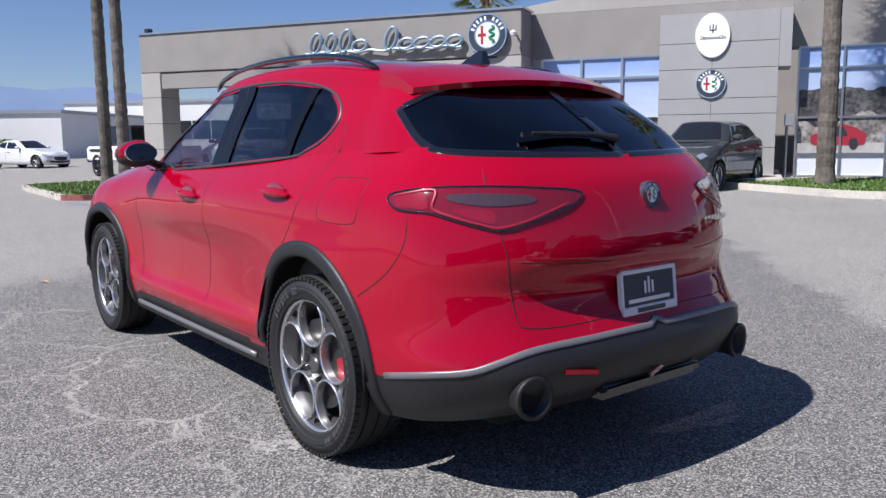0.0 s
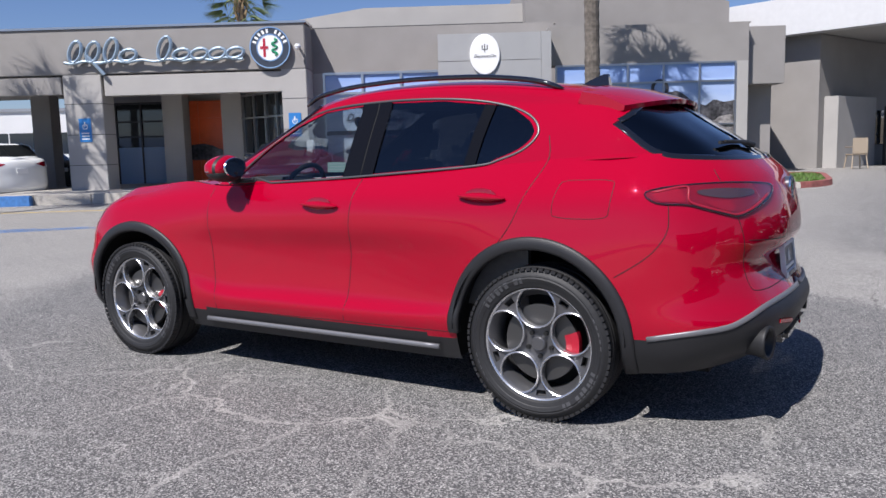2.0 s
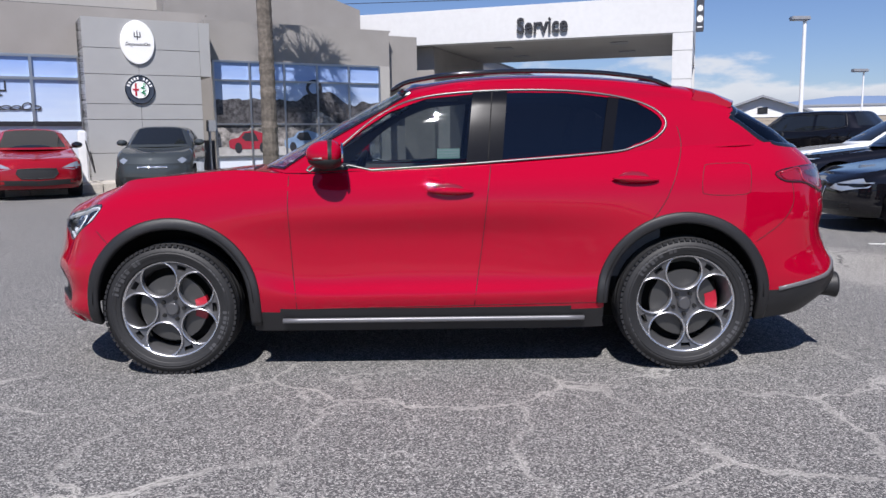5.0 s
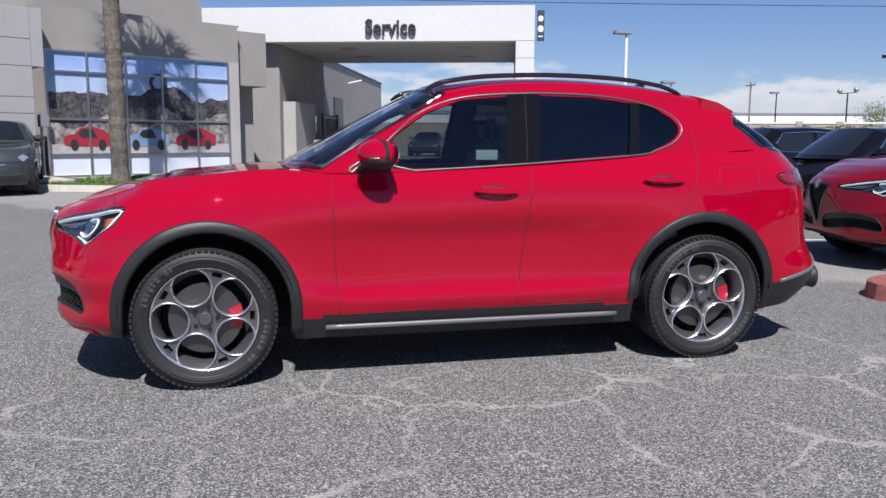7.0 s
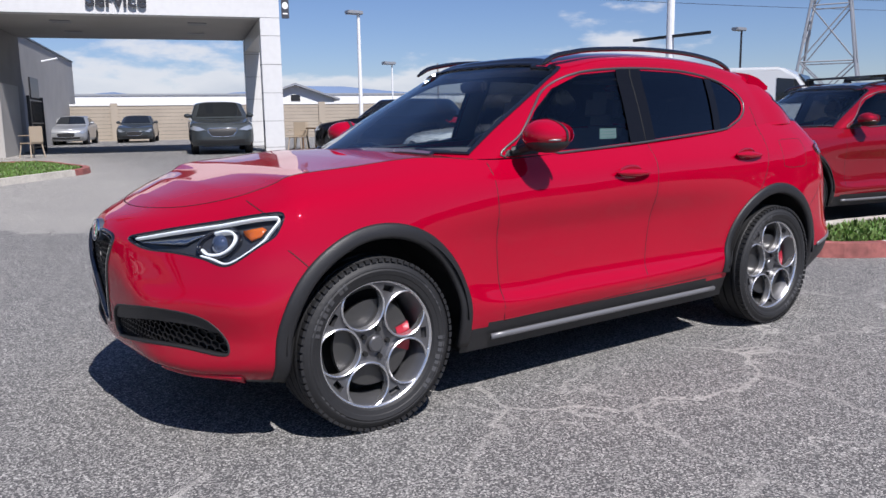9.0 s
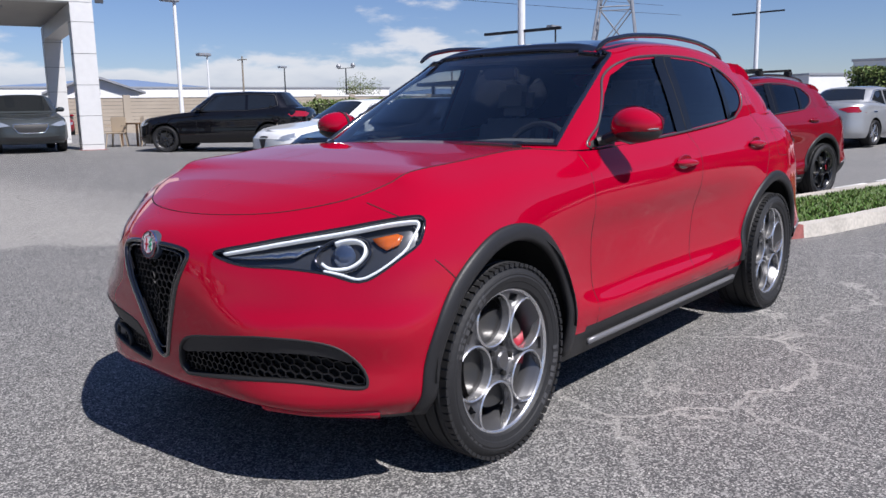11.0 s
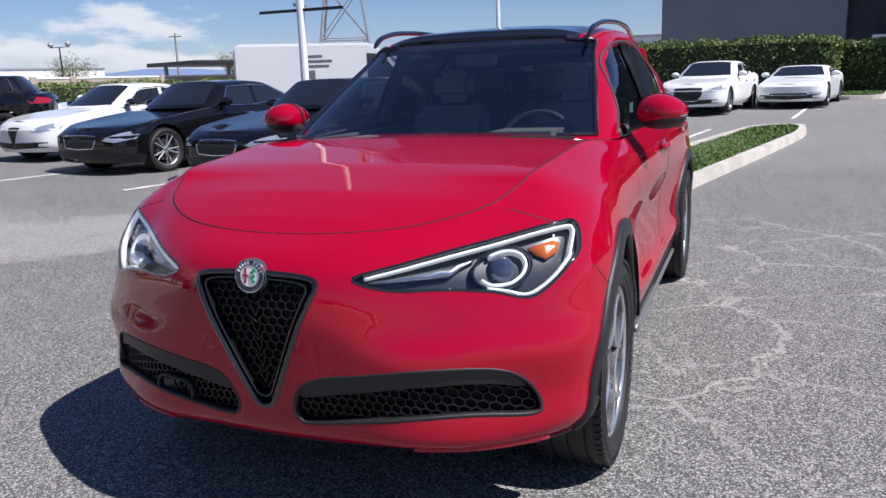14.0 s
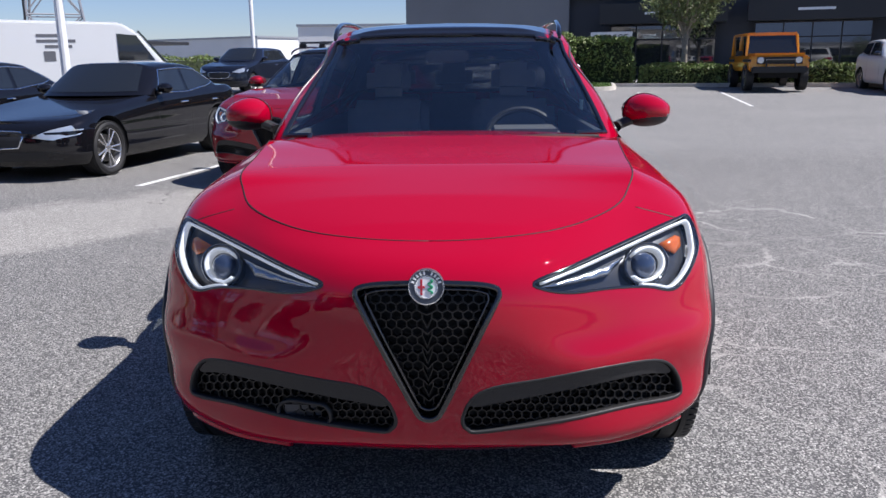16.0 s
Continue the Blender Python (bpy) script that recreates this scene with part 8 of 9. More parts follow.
# ---- other vehicles ----
def plain_shell(a, b, w, wb, z0, zn, zh, zb, zd, zr, xc, xf, xr, xd, tuck=0.16):
    """Columns of a simpler car. a, b: front and rear ends; w: half width; wb: wheelbase; zn, zh, zb, zd, zr: heights of nose,
    bonnet at the screen, belt, deck, roof; xc, xf, xr, xd: foot and head of the windscreen, head and foot of the rear window."""
    f, r = wb / 2, -wb / 2

    def top(x):
        return float(np.interp(x, [b, xd, xc, f, a], [zd - 0.03, zd, zb, (zn + zh) / 2 + 0.03, zn]))

    def col(x, y, dx=0.0, dy=0.0, t=None):
        t = t or top(x)
        zs = [z0, z0 + 0.10, z0 + 0.26, z0 + 0.42, t - 0.16, t - 0.06, t]
        ys = [y - 0.07, y - 0.015, y, y - 0.004, y - 0.012, y - 0.04, y - 0.11]
        xs = [-0.05, 0.0, 0.01, 0.0, -0.02, -0.07, -0.15]
        return [(x + dx * q, max(yy - dy, 0) if y > 0.01 else 0.0, z) for q, yy, z in zip(xs, ys, zs)]
    low = [col(a, 0, 1), col(a - 0.03, 0.45 * w, 1), col(a - 0.14, 0.78 * w, 1), col(a - 0.36, 0.96 * w, 0.5), col(f, w), col(f - 0.45, w * 0.985), col(0.2, w * 0.985), col(-0.4, w * 0.985),
           col(r + 0.4, w * 0.99), col(r, w), col(b + 0.36, 0.96 * w, -0.4), col(b + 0.13, 0.78 * w, -0.8), col(b + 0.03, 0.45 * w, -0.8), col(b, 0, -0.8)]
    h = zr - zb

    def up(x0, x1, y0, y1, zz0, zz1):
        return [(x0 + (x1 - x0) * q, y0 + (y1 - y0) * q ** 1.15, zz0 + (zz1 - zz0) * q ** 0.96) for q in (0, 0.25, 0.5, 0.76, 1.0)]
    yb, yr = w - 0.11, w - 0.11 - tuck
    xm = (xf + xr) / 2
    upper = [up(xc + 0.12, xf + 0.05, 0, 0, zb, zr - 0.03), up(xc + 0.08, xf + 0.03, 0.5 * yb, 0.5 * yr, zb, zr - 0.035), up(xc - 0.06, xf - 0.02, 0.88 * yb, 0.86 * yr, zb, zr - 0.06),
             up(xc - 0.18, xf - 0.10, yb, yr, zb, zr - 0.09), up((xc + xm) / 2, (xf + xm) / 2 - 0.02, yb + 0.01, yr + 0.01, zb, zr - 0.06), up(xm, xm, yb + 0.01, yr + 0.01, zb, zr - 0.05),
             up((xd + xm) / 2, (xr + xm) / 2, yb, yr, zb + (zd - zb) * 0.4, zr - 0.06), up(xd + 0.25, xr + 0.08, 0.96 * yb, 0.97 * yr, zd, zr - 0.09), up(xd + 0.06, xr + 0.0, 0.82 * yb, 0.84 * yr, zd, zr - 0.08),
             up(xd - 0.08, xr - 0.05, 0.45 * yb, 0.5 * yr, zd, zr - 0.05), up(xd - 0.10, xr - 0.06, 0, 0, zd, zr - 0.045)]
    roof_z = ([xr, (xf + xr) / 2, xf], [zr - 0.03, zr, zr - 0.015])
    return low, with_roof(upper, roof_z, xf - 0.15, xr + 0.15), top


CAR_GLASS = material("dark_reflective_car_glass", (0.012, 0.014, 0.016), 0.03, spec=0.9)
LAMP_CLEAR = material("clear_lamp", (0.50, 0.54, 0.58), 0.10, metal=0.6, coat=1.0)


def plain_car(name, m, P, body, label, R=0.34, trim=None, rim=None, grille=None, rear_red=True, blackout=False, category="car", clad=None, lamps=None, group=""):
    car = thing(name, m, label, category, group)
    low, up, top = plain_shell(**P)
    G, U = cage(low, 110, 20), cage(up, 90, 22)
    edge = G[:, -1, :]
    kf = int(np.argmax(edge[:, 0] < P["xc"] - 0.2))
    kr = int(np.argmax(edge[:, 0] < P["xd"] + 0.3))
    zc = ([P["b"] - 1, P["b"], P["xd"], P["xc"], P["a"]], [P["zd"], P["zd"] + 0.01, P["zd"] + 0.02, P["zh"] + 0.02, P["zn"] + 0.015])
    sh = Shell([("low", G), ("up", U), ("hood", lid(edge[:kf + 1], zc, 10)), ("deck", lid(edge[kr:], zc, 10))])
    full = Shell([("low", G), ("up", U), ("hood", lid(edge[:kf + 1], zc, 10)), ("deck", lid(edge[kr:], zc, 10))])
    f = P["wb"] / 2
    ra = R + 0.055
    for cx in (f, -f):
        sh.cut((cx, FAR_L, 0.6), 1, 0.9, [(cx + ra, -0.1)] + [(cx + ra * math.cos(t), R + 0.01 + ra * math.sin(t)) for t in np.linspace(0, math.pi, 24)] + [(cx - ra, -0.1)], 0.05)
    V, F = twin(sh.v, sh.f)
    NR = [p for p in sh.n] + [Vector((p.x, -p.y, p.z)) for p in sh.n]
    used = sorted({i for q in F for i in q})
    mp = {i: k for k, i in enumerate(used)}
    me = mesh_of("body", [V[i] for i in used], [[mp[i] for i in q] for q in F], True)
    nn = [NR[i] for i in used]
    c0 = me.polygons[len(me.polygons) // 4]
    if nn[c0.vertices[0]].dot(Vector(nn_center(c0.center))) < 0:
        nn = [-p for p in nn]
    if c0.normal.dot(nn[c0.vertices[0]]) < 0:
        me.flip_normals()
    me.normals_split_custom_set_from_vertices([tuple(p) for p in nn])
    part("body", me, body, car)

    def lay2(nm, eye, axis, k, poly, mat, lift=0.004, parent=car, step=0.06):
        me = full.patch(eye, axis, k, poly, lift, step)
        part(nm, me, mat, parent)
        mm = me.copy()
        mm.transform(Matrix.Diagonal((1, -1, 1, 1)))
        mm.flip_normals()
        part(nm, mm, mat, parent)
    zb, zr, w = P["zb"], P["zr"], P["w"]
    xc, xf, xr, xd, zd = P["xc"], P["xf"], P["xr"], P["xd"], P["zd"]
    xm = (xf + xr) / 2 - 0.05
    zt = zr - 0.115
    zl = lambda x: zb + 0.035 + (zd - zb) * max(0.0, min(1.0, (xm - x) / (xm - xd))) * 0.8
    front = [(xc - 0.34, zl(xc)), (xf - 0.10, zt - 0.03), (xm + 0.03, zt), (xm + 0.03, zl(xm))]
    back = [(xm - 0.05, zl(xm)), (xm - 0.05, zt), (xr + 0.12, zt - 0.03), (xd + 0.42, zl(xd) + 0.04), (xd + 0.60, zl(xd))]
    E = (0, FAR_L, zb + 0.2)
    lay2("side_window", E, 1, 0.7, front, CAR_GLASS)
    lay2("side_window", E, 1, 0.7, back, CAR_GLASS)
    ring = [(xc - 0.40, zl(xc) - 0.015), (xf - 0.10, zt - 0.005), (xm, zt + 0.02), (xr + 0.10, zt - 0.005), (xd + 0.36, zl(xd) + 0.035), (xd + 0.58, zl(xd) - 0.02), (xm, zl(xm) - 0.02)]
    ln = full.lay(E, 1, 0.7, dense(ring, 0.08), 0.001)
    for s in (1, -1):
        part("window_trim", band_mesh(ln if s == 1 else [(Vector((p.x, -p.y, p.z)), Vector((n.x, -n.y, n.z))) for p, n in ln], 0.018, 0.005, True), MATT_BLACK if blackout else CHROME, car)
    # screens, seen along the car
    part("windscreen", full.patch((12, 0.0, zr + 2.5), 0, (xc + xf) / 2, screen_poly(P, True), 0.004, 0.07, 0, True), CAR_GLASS, car)
    part("rear_window", full.patch((-12, 0.0, zr + 2.0), 0, (xd + xr) / 2, screen_poly(P, False), 0.004, 0.07, 0, True), CAR_GLASS, car)
    # nose and tail
    zn, a, b = P["zn"], P["a"], P["b"]
    FE, RE = (12, 0.0, zn + 0.2), (-12, 0.0, zd)
    lamps = lamps or [(0.52 * w, zn - 0.16), (0.70 * w, zn - 0.07), (0.93 * w, zn + 0.0), (0.93 * w, zn - 0.13), (0.75 * w, zn - 0.19)]
    lay2("headlamp", FE, 0, a, lamps, LAMP_CLEAR, 0.006)
    grille = grille or [(-0.0, zn - 0.16), (0.40 * w, zn - 0.17), (0.44 * w, zn - 0.26), (0.34 * w, zn - 0.36), (0.0, zn - 0.37)]
    part("grille", full.patch(FE, 0, a, grille, 0.006, 0.05, 0, True), MATT_BLACK, car)
    gl = full.lay(FE, 0, a, dense(grille[:-1] + [grille[-1]], 0.05, False), 0.006)
    part("grille_trim", band_mesh(gl, 0.018, 0.008, False, True), MATT_BLACK if blackout else CHROME, car)
    part("front_intake", full.patch(FE, 0, a, [(0.0, P["z0"] + 0.06), (0.80 * w, P["z0"] + 0.10), (0.82 * w, P["z0"] + 0.20), (0.0, P["z0"] + 0.17)], 0.006, 0.06, 0, True), MATT_BLACK, car)
    tz = zd - 0.16
    lay2("tail_lamp", RE, 0, b, [(0.45 * w, tz), (0.70 * w, tz + 0.05), (0.95 * w, tz + 0.07), (0.95 * w, tz - 0.08), (0.70 * w, tz - 0.09)], TAIL_RED, 0.006)
    part("plate", moved(box(-0.01, 0.01, -0.16, 0.16, -0.07, 0.07, 0.004), Matrix.Translation(full.hit(RE, (b, 0.001, tz - 0.2))[0] + Vector((-0.012, 0, 0)))), SIGN_WHITE, car)
    if clad:
        part("lower_cladding", merge(box(b + 0.2, a - 0.2, -w * 0.965, w * 0.965, P["z0"] - 0.01, P["z0"] + 0.10, 0.02)), clad, car)
    part("underbody", box(b + 0.25, a - 0.25, -w * 0.62, w * 0.62, P["z0"] - 0.02, 0.55), CAVITY, car)
    for s in (1, -1):
        bm = bmesh.new()
        bmesh.ops.create_uvsphere(bm, u_segments=14, v_segments=9, radius=1.0)
        for v in bm.verts:
            v.co = Vector((v.co.x * (0.11 if v.co.x > 0 else 0.05), v.co.y * 0.12, v.co.z * 0.075))
        mir = part("door_mirror", bm, GLOSS_BLACK if blackout else body, car, smooth=True)
        mir.matrix_basis = Matrix.Translation((xc - 0.42, s * (w + 0.03), zb + 0.09))
        part("mirror_arm", tube([(0, -s * 0.02, -0.03), (0.02, -s * 0.15, -0.06)], 0.025, 6), MATT_BLACK, mir)
        for x in (xm + 0.22, xm - 0.72):
            hy = full.hit((x, FAR_L, zb - 0.13), (x, 0.8, zb - 0.13))[0].y
            part("door_handle", tube([(x - 0.10, s * (hy + 0.004), zb - 0.13), (x, s * (hy + 0.025), zb - 0.125), (x + 0.10, s * (hy + 0.004), zb - 0.13)], 0.013, 6), body if blackout else CHROME, car)
        for pts in ([(xc - 0.30, zb), (xc - 0.28, 0.7), (xc - 0.36, P["z0"] + 0.1)], [(xm, zb), (xm + 0.03, 0.6), (xm + 0.04, P["z0"] + 0.1)]):
            l2 = full.lay((0, FAR_L, 0.8), 1, 0.9, dense(pts, 0.08, False), 0.0)
            part("panel_gap", band_mesh(l2 if s == 1 else [(Vector((p.x, -p.y, p.z)), Vector((n.x, -n.y, n.z))) for p, n in l2], 0.008, 0.0012), CAVITY, car)
        for cx in (f, -f):
            wheel(car, cx, s * (w - 0.135), R, s, "spokes", RIM_GREY, rim or RIM_BRIGHT, 0.2, None, 0.23)
            bm = bmesh.new()
            R0 = [[bm.verts.new((cx + ra * math.cos(t), s * y, R + 0.01 + ra * math.sin(t))) for y in (w - 0.03, w - 0.34)] for t in np.linspace(-0.3, math.pi + 0.3, 20)]
            for p, q in zip(R0, R0[1:]):
                bm.faces.new((p[0], p[1], q[1], q[0]))
            part("arch_liner", bm, CAVITY, car)
    return car


def screen_poly(P, front):
    yb, yr = P["w"] - 0.11, P["w"] - 0.27
    zb, zt = (P["zb"] + 0.03, P["zr"] - 0.06) if front else (P["zd"] + 0.03, P["zr"] - 0.09)
    x0, x1 = (P["xc"], P["xf"]) if front else (P["xd"], P["xr"])
    ey, ez = (12, P["zr"] + 2.5) if front else (-12, P["zr"] + 2.0)
    k = (x0 + x1) / 2

    def fl(x, y, z):
        s = (k - ey) / (x - ey)
        return (y * s, ez + (z - ez) * s)
    return [fl(x0, 0, zb), fl(x0 - (0.05 if front else -0.1), 0.5 * yb, zb), fl(x0 - (0.16 if front else -0.2), 0.86 * yb, zb + 0.01), fl(x1, 0.84 * yr, zt - 0.02), fl(x1, 0.5 * yr, zt), fl(x1, 0, zt)]


def sedan(ln=4.7, w=0.92, wb=2.9, zr=1.43, **k):
    P = dict(a=ln * 0.49, b=-ln * 0.51, w=w, wb=wb, z0=0.20, zn=0.74, zh=0.95, zb=0.96, zd=1.06, zr=zr, xc=0.72, xf=-0.02, xr=-1.10, xd=-1.72)
    P.update(k)
    return P


def suv(ln=4.9, w=0.96, wb=2.95, zr=1.68, **k):
    P = dict(a=ln * 0.48, b=-ln * 0.52, w=w, wb=wb, z0=0.26, zn=0.92, zh=1.10, zb=1.12, zd=1.20, zr=zr, xc=0.85, xf=0.15, xr=-1.75, xd=-2.12)
    P.update(k)
    return P


def spot(x, y, rot):
    return pose(x, y, ground_z(x, y) - 0.002, 0, 0, rot)


PBLACK = paint("black_metallic_paint", (0.006, 0.006, 0.008), 0.2, 0.4)
PWHITE = paint("white_car_paint", (0.72, 0.73, 0.73), 0.0, 0.5)
PSILVER = paint("silver_metallic_paint", (0.40, 0.41, 0.42), 0.6, 0.4)
PGREY = paint("dark_grey_paint", (0.045, 0.052, 0.056), 0.2, 0.5)
PNAVY = paint("blue_black_paint", (0.010, 0.013, 0.024), 0.3, 0.4)
PRED2 = paint("bright_red_paint", (0.24, 0.006, 0.014), 0.0, 0.5)
PDARKRED = paint("deep_red_metallic_paint", (0.22, 0.004, 0.014), 0.3, 0.45)
PORANGE = paint("orange_yellow_paint", (0.62, 0.24, 0.02), 0.0, 0.5)

# before the showroom
plain_car("electric_sedan", spot(12.0, -12.3, 122), sedan(4.97, 0.98, 2.96, 1.44, zn=0.80, zd=1.08, xr=-1.25, xd=-2.1), PNAVY, "blue-black electric sedan charging before the showroom", 0.35, blackout=True, grille=[(0, 0.60), (0.35, 0.61), (0.36, 0.585), (0, 0.57)])
plain_car("red_hatchback", spot(9.25, -13.1, 119), sedan(4.54, 0.88, 2.70, 1.47, zn=0.78, zb=1.0, zd=1.14, xr=-1.2, xd=-2.05, xc=0.95), PRED2, "bright red hybrid hatchback parked nose out", 0.32, blackout=True)
plain_car("small_hatchback", spot(6.4, -13.55, 101), sedan(3.57, 0.815, 2.30, 1.49, zn=0.86, zh=1.0, zb=1.02, zd=1.12, xc=0.75, xf=0.25, xr=-1.1, xd=-1.55, z0=0.2), PGREY, "small dark grey three-door hatchback beside the fin wall", 0.30, lamps=[(0.62 * 0.8, 0.74), (0.62 * 0.8 + 0.09, 0.80), (0.62 * 0.8 + 0.18, 0.74), (0.62 * 0.8 + 0.09, 0.66)], grille=[(0, 0.60), (0.30, 0.60), (0.30, 0.585), (0, 0.585)])

# the row behind the red car
RED_TWIN = copy_thing(HERO, spot(-6.85, -1.75, -12))
tagged(RED_TWIN, "deep red sport utility vehicle with black wheels and roof bars")
for ob in RED_TWIN.children_recursive:
    if ob.name.startswith(("rim", "face_plate", "ring", "hub_cap", "rim_lip")):
        ob.data = ob.data.copy()
        ob.data.materials.clear()
        ob.data.materials.append(RIM_BLACK)
for ob in list(RED_TWIN.children_recursive):
    if ob.type == "MESH" and ob.data.materials and ob.data.materials[0] == RED:
        ob.data = ob.data.copy()
        ob.data.materials.clear()
        ob.data.materials.append(PDARKRED)
    if ob.name.startswith(("window_sticker", "sticker_lines", "dashboard_paper", "dashboard_tag")):
        bpy.data.objects.remove(ob)
for x in (-0.25, -0.95):
    bar = part("roof_bar", box(x - 0.04, x + 0.04, -0.62, 0.62, 1.695, 1.725, 0.01), GLOSS_BLACK, RED_TWIN)
    for s in (-1, 1):
        part("bar_foot", box(x - 0.05, x + 0.05, s * 0.585 - 0.04, s * 0.585 + 0.04, 1.63, 1.70, 0.012), MATT_BLACK, bar)
GH = sedan(4.97, 0.97, 3.0, 1.46, zn=0.72, zb=0.99, zd=1.08, xc=0.55, xr=-1.25, xd=-1.95)
GG = [(0, 0.64), (0.34, 0.63), (0.40, 0.56), (0.34, 0.44), (0, 0.42)]
plain_car("black_sedan", spot(-7.6, -5.3, -10), GH, PBLACK, "glossy black luxury sedan with oval grille and bright wheels", 0.355, grille=GG, group="parked sedans")
plain_car("black_sedan", spot(-8.1, -8.3, -10), GH, PBLACK, "glossy black luxury sedan in the parking row", 0.355, grille=GG, group="parked sedans")
plain_car("white_sedan", spot(-9.3, -11.3, -10), sedan(4.64, 0.93, 2.82, 1.44, zn=0.76), PWHITE, "white sport sedan with dark shield grille", 0.33, grille=[(0, 0.66), (0.16, 0.65), (0.02, 0.36), (0, 0.35)], blackout=True, group="parked sedans")
plain_car("white_sedan", spot(-15.2, -17.0, -10), sedan(4.5), PWHITE, "white sedan farther down the row", 0.32, group="parked sedans")
plain_car("black_crossover", spot(-10.2, -17.5, -53), suv(5.0, 0.97, 3.0, 1.68), PBLACK, "black luxury crossover with black wheels", 0.38, rim=RIM_BLACK, blackout=True)
plain_car("grey_crossover", spot(-6.7, -22.9, 72), suv(5.0, 0.97, 3.0, 1.68), PGREY, "dark grey crossover under the service canopy", 0.38, grille=[(0, 0.80), (0.42, 0.80), (0.44, 0.72), (0.32, 0.56), (0, 0.54)])
plain_car("dark_crossover", spot(-25.5, -8.2, -10), suv(4.6, 0.93, 2.8, 1.62), PNAVY, "dark blue crossover by the back hedge", 0.35)
plain_car("silver_sedan", spot(-19.6, -2.7, 168), sedan(4.5, 0.88, 2.6, 1.46), PSILVER, "silver compact sedan parked tail out", 0.31, group="far parked cars")
plain_car("white_sedan", spot(-20.8, 0.1, -12), sedan(4.7, 0.92, 2.82, 1.43, zn=0.78), PWHITE, "white sedan with tall dark grille", 0.33, grille=[(0, 0.70), (0.36, 0.69), (0.38, 0.52), (0.26, 0.36), (0, 0.35)], group="far parked cars")
plain_car("white_sports_car", spot(-22.6, 2.6, -12), sedan(4.23, 0.94, 2.45, 1.17, zn=0.62, zh=0.80, zb=0.82, zd=0.95, xc=0.75, xf=0.05, xr=-0.75, xd=-1.7, z0=0.16), PWHITE, "low white wedge-shaped sports car", 0.31, grille=[(0, 0.40), (0.5, 0.40), (0.5, 0.34), (0, 0.34)], lamps=[(0.55, 0.42), (0.80, 0.42), (0.80, 0.36), (0.55, 0.36)], group="far parked cars")
plain_car("white_crossover", spot(-22.5, 14.1, -10), suv(4.7), PWHITE, "white crossover at the far kerb", 0.36, blackout=True)
plain_car("white_crossover", spot(21.6, -9.3, -5), suv(4.7, 0.93, 2.82, 1.66), PWHITE, "white crossover parked beyond the portico", 0.37, blackout=True)
plain_car("dark_sedan", spot(25.5, -13.2, -5), sedan(4.6), PGREY, "dark sedan parked beyond the portico", 0.33)
plain_car("silver_sedan", spot(42.0, -3.0, 210), sedan(4.5), PSILVER, "silver sedan at the street edge", 0.32, group="street cars")
plain_car("dark_crossover", spot(45.0, -1.0, 210), suv(4.6), PGREY, "dark crossover at the street edge", 0.35, group="street cars")
plain_car("white_sedan", spot(41.5, -6.5, 210), sedan(4.4), PWHITE, "white sedan at the street edge", 0.32, group="street cars")
for k, (x, y, mat, word) in enumerate(((-2.2, -40.0, PBLACK, "black"), (-5.6, -40.8, PSILVER, "silver"), (-9.0, -41.5, PGREY, "dark grey"), (-16.5, -43.0, PDARKRED, "deep red"))):
    plain_car("far_sedan", spot(x, y, 70), sedan(4.6), mat, word + " sedan parked behind the service court", 0.32, group="service court cars")


def offroader(m):
    c = thing("offroad_vehicle", m, "orange-yellow boxy off-road vehicle with black bumper", "car")
    part("body", box(-2.0, 1.95, -0.92, 0.92, 0.62, 1.12, 0.05), PORANGE, c)
    part("bonnet", box(0.75, 1.98, -0.80, 0.80, 1.10, 1.20, 0.04), PORANGE, c)
    part("cabin", prism([(-1.98, 1.1), (0.85, 1.1), (0.62, 1.78), (-1.95, 1.80)], -0.78, 0.78), CAR_GLASS, c)
    part("roof", box(-2.0, 0.66, -0.82, 0.82, 1.78, 1.88, 0.04), PORANGE, c)
    for s in (-1, 1):
        for x in (0.70, -0.45, -1.92):
            part("pillar", tube([(x + (0.1 if x > 0 else 0), s * 0.82, 1.1), (x - (0.06 if x > 0 else 0), s * 0.78, 1.80)], 0.045, 6), PORANGE, c)
        for x in (1.38, -1.38):
            part("fender", box(x - 0.55, x + 0.55, s * 0.88 - 0.08, s * 0.88 + 0.1, 0.92, 1.02, 0.03), MATT_BLACK, c)
            wheel(c, x, s * 0.84, 0.43, s, "spokes", RIM_BLACK, RIM_BLACK, 0.1, None, 0.29)
        part("headlamp", moved(lathe([(0.001, 0.02), (0.10, 0.02), (0.11, 0.0)], 20, "x"), Matrix.Translation((1.965, s * 0.58, 0.98))), LAMP_CLEAR, c)
        part("door_mirror", box(0.50, 0.62, s * 1.0 - 0.1, s * 1.0 + 0.1, 1.12, 1.30, 0.03), MATT_BLACK, c)
    part("grille", box(1.955, 1.975, -0.70, 0.70, 0.86, 1.08, 0.01), MATT_BLACK, c)
    part("grille_bar", box(1.97, 1.985, -0.40, 0.40, 0.95, 1.0), SIGN_WHITE, c)
    part("bumper", merge(box(1.95, 2.18, -0.86, 0.86, 0.58, 0.78, 0.04), tube([(2.16, -0.45, 0.74), (2.20, -0.42, 0.98), (2.20, 0.42, 0.98), (2.16, 0.45, 0.74)], 0.035, 8)), MATT_BLACK, c)
    part("underbody", box(-1.9, 1.9, -0.6, 0.6, 0.42, 0.66), CAVITY, c)


offroader(spot(-24.3, 10.3, -8))


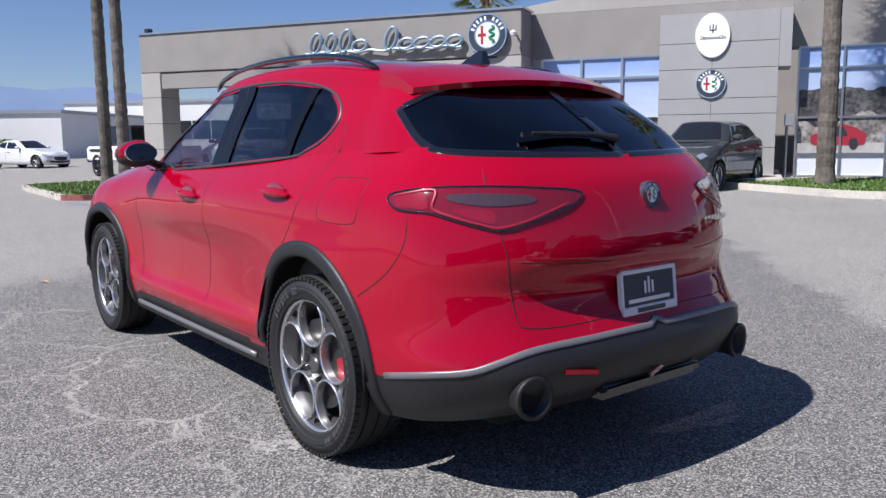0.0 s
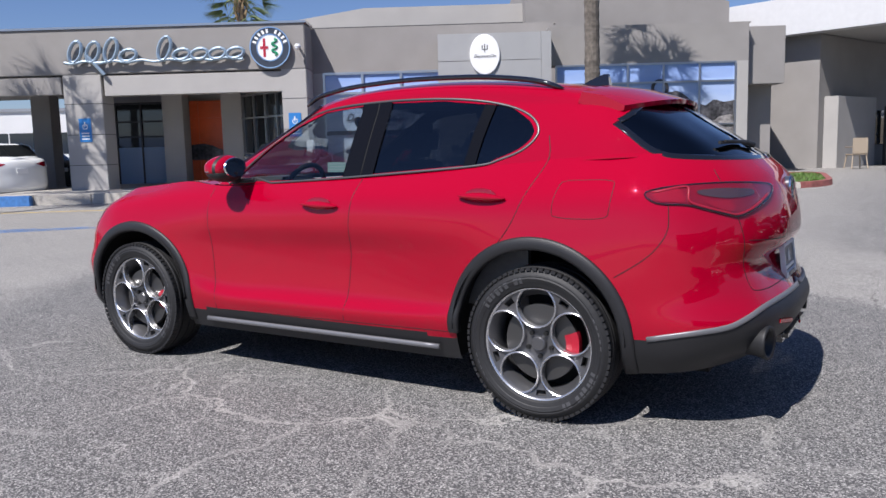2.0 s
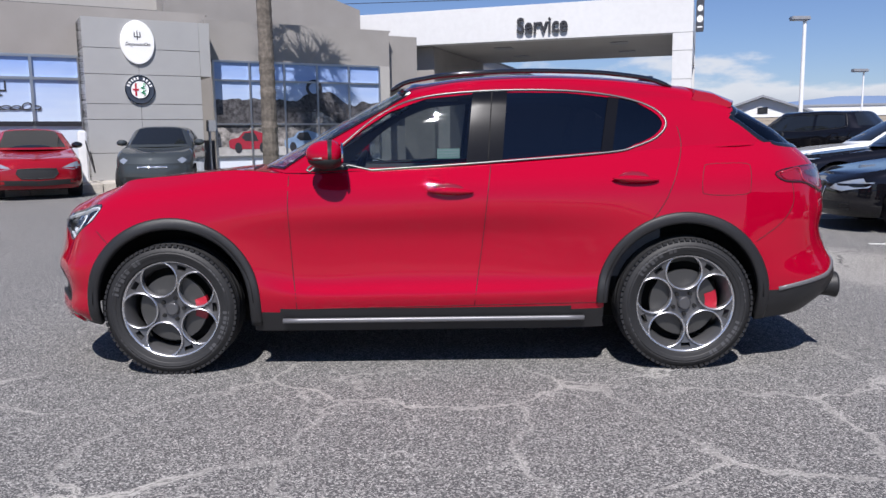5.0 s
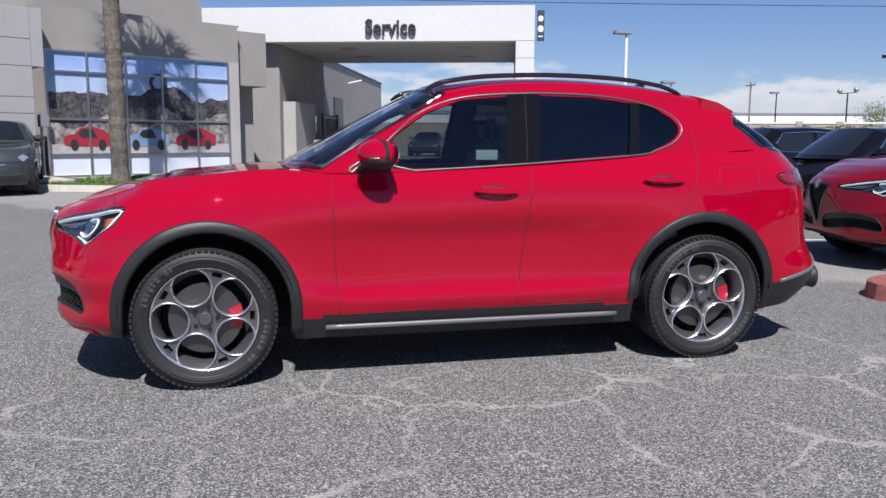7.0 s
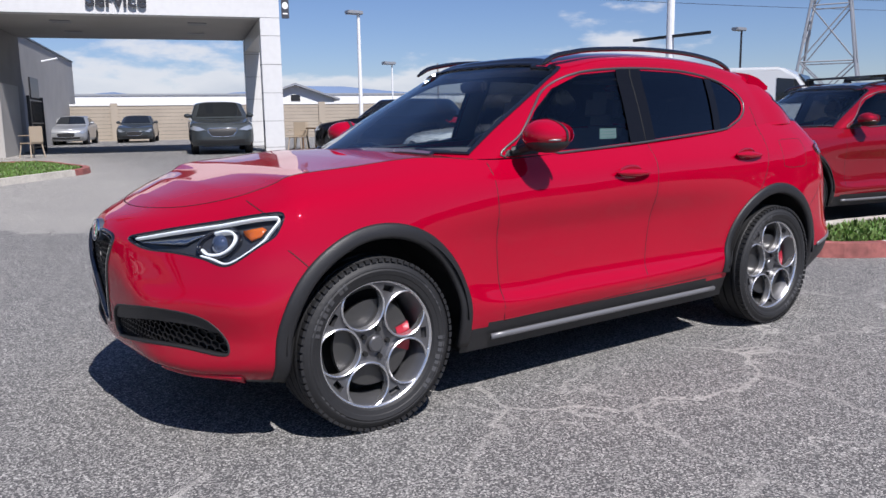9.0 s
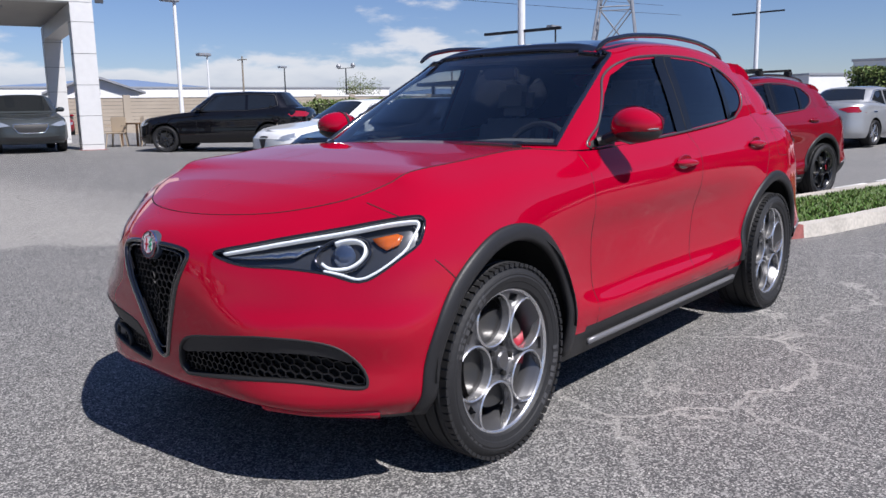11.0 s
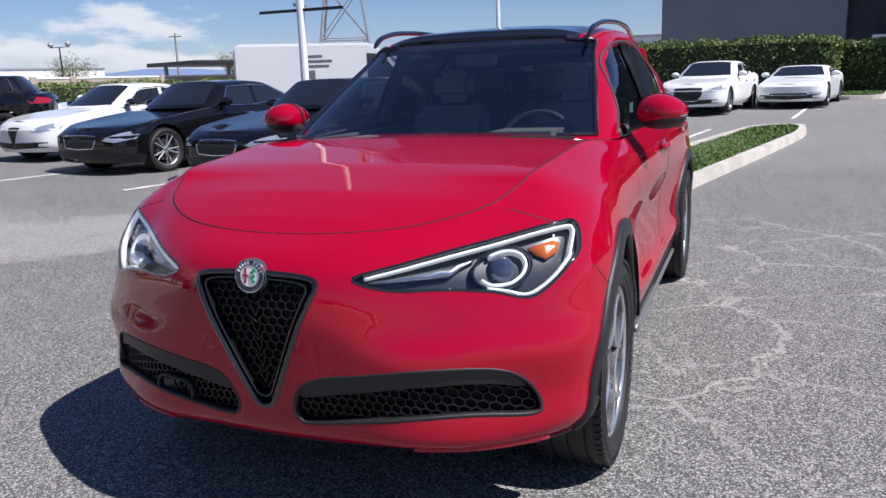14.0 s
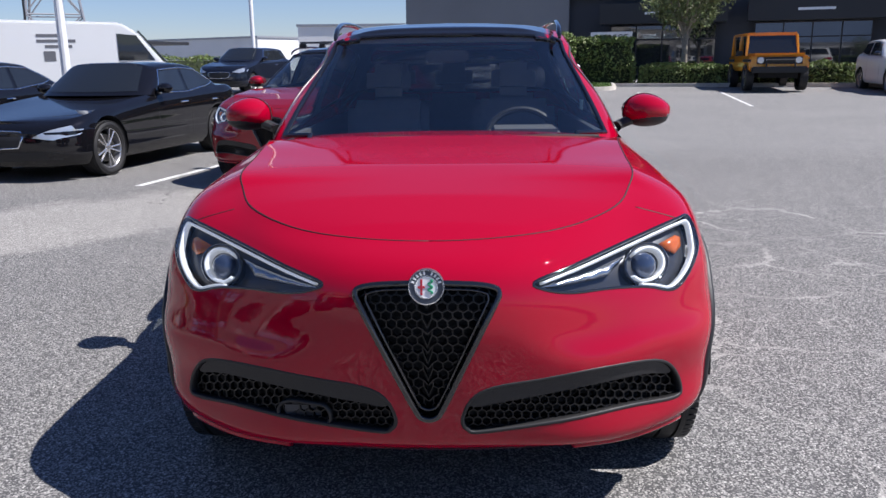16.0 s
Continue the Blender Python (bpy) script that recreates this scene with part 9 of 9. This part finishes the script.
def pickup(m):
    c = thing("pickup_truck", m, "white open-bed pickup truck beyond the portico", "car")
    part("body", box(-2.6, 2.5, -0.92, 0.92, 0.55, 1.10, 0.06), PWHITE, c)
    part("cabin", prism([(-0.8, 1.08), (1.3, 1.08), (0.8, 1.75), (-0.75, 1.78)], -0.76, 0.76), CAR_GLASS, c)
    part("roof", box(-0.8, 0.84, -0.78, 0.78, 1.74, 1.83, 0.04), BLACK_SATIN, c)
    for s in (-1, 1):
        for x in (1.65, -1.65):
            wheel(c, x, s * 0.82, 0.40, s, "spokes", RIM_BLACK, RIM_BLACK, 0.1, None, 0.28)
        part("fender", box(1.1, 2.2, s * 0.86 - 0.08, s * 0.86 + 0.1, 0.90, 1.0, 0.03), MATT_BLACK, c)
    part("bumper", box(2.45, 2.68, -0.85, 0.85, 0.5, 0.72, 0.03), MATT_BLACK, c)


pickup(spot(25.8, -7.2, 10))


def van(m):
    c = thing("delivery_van", m, "white high-roof delivery van with grey printed lettering bars", "van")
    body = prism([(-3.0, 0.45), (2.6, 0.45), (2.95, 0.75), (2.95, 1.05), (2.45, 1.25), (1.75, 2.15), (1.3, 2.42), (-2.9, 2.50), (-3.0, 2.4)], -1.0, 1.0)
    bmesh.ops.bevel(body, geom=body.edges[:], offset=0.07, segments=2, affect="EDGES")
    part("body", body, PWHITE, c)
    for s in (-1, 1):
        part("side_window", prism([(1.2, 1.35), (2.2, 1.35), (1.72, 2.05), (1.2, 2.1)], s * 1.0, s * 1.012), CAR_GLASS, c)
        for k, (x0, x1, z) in enumerate(((-0.9, -0.2, 2.05), (-0.9, 0.1, 1.9), (-0.7, 0.0, 1.75))):
            part("print_bar", box(x0, x1, s * 1.0, s * 1.008, z - 0.04, z + 0.04), CLAD_SILVER, c)
        part("print_square", box(-0.75, -0.45, s * 1.0, s * 1.009, 1.35, 1.62), CLAD_SILVER, c)
        for x in (2.0, -2.0):
            wheel(c, x, s * 0.88, 0.34, s, "spokes", RIM_GREY, RIM_GREY, 0.1, None, 0.22)
        part("tail_lamp", box(-3.03, -2.98, s * 0.90 - 0.06, s * 0.90 + 0.06, 0.95, 1.35, 0.01), TAIL_RED, c)
    for y0, y1, z in ((0.15, 0.75, 1.95), (0.05, 0.8, 1.75), (-0.8, -0.2, 2.0), (-0.8, -0.1, 1.8), (-0.7, -0.1, 1.6)):
        part("print_bar", box(-3.012, -3.0, y0, y1, z - 0.04, z + 0.04), CLAD_SILVER, c)
    part("rear_gap", box(-3.006, -2.99, -0.008, 0.008, 0.5, 2.35), CAVITY, c)
    part("windscreen", prism([(2.47, 1.29), (2.52, 1.30), (1.80, 2.2), (1.76, 2.17)], -0.85, 0.85), CAR_GLASS, c)


van(spot(-19.5, -11.6, 112))


def charger(m):
    c = thing("charging_post", m, "white electric car charging post with looped cable", "charger", "charging posts")
    part("post", box(-0.06, 0.06, -0.10, 0.10, 0, 1.25, 0.03), WHITE_METAL, c)
    part("cable", tube([(0.05, 0.06, 1.0), (0.2, 0.15, 0.5), (0.3, 0.2, 0.25), (0.4, 0.15, 0.55), (0.5, 0.1, 0.75)], 0.016, 6), BLACK_SATIN, c)


for u, n in ((3.55, 0.9), (0.35, 0.9)):
    p = SHOW @ Vector((u, n, 0.33))
    charger(pose(p.x, p.y, p.z, 0, 0, 120))


def leaf(x, y, rot, s):
    v = [(-s, 0, 0.004), (-0.3 * s, 0.35 * s, 0.02), (s, 0.05 * s, 0.006), (0.2 * s, -0.35 * s, 0.022), (0, 0, 0.008)]
    me = mesh_of("dry_leaf", v, [(0, 4, 1), (1, 4, 2), (2, 4, 3), (3, 4, 0)])
    ob = tagged(part("dry_leaf", me, LEAF_BROWN), "single dry brown leaf lying on the asphalt", "leaf", "dry leaves")
    ob.matrix_basis = pose(x, y, ground_z(x, y), 0, 0, rot)


leaf(3.69, 0.83, 20, 0.07)
leaf(-1.6, -4.1, 60, 0.06)
leaf(4.6, -2.4, 110, 0.05)
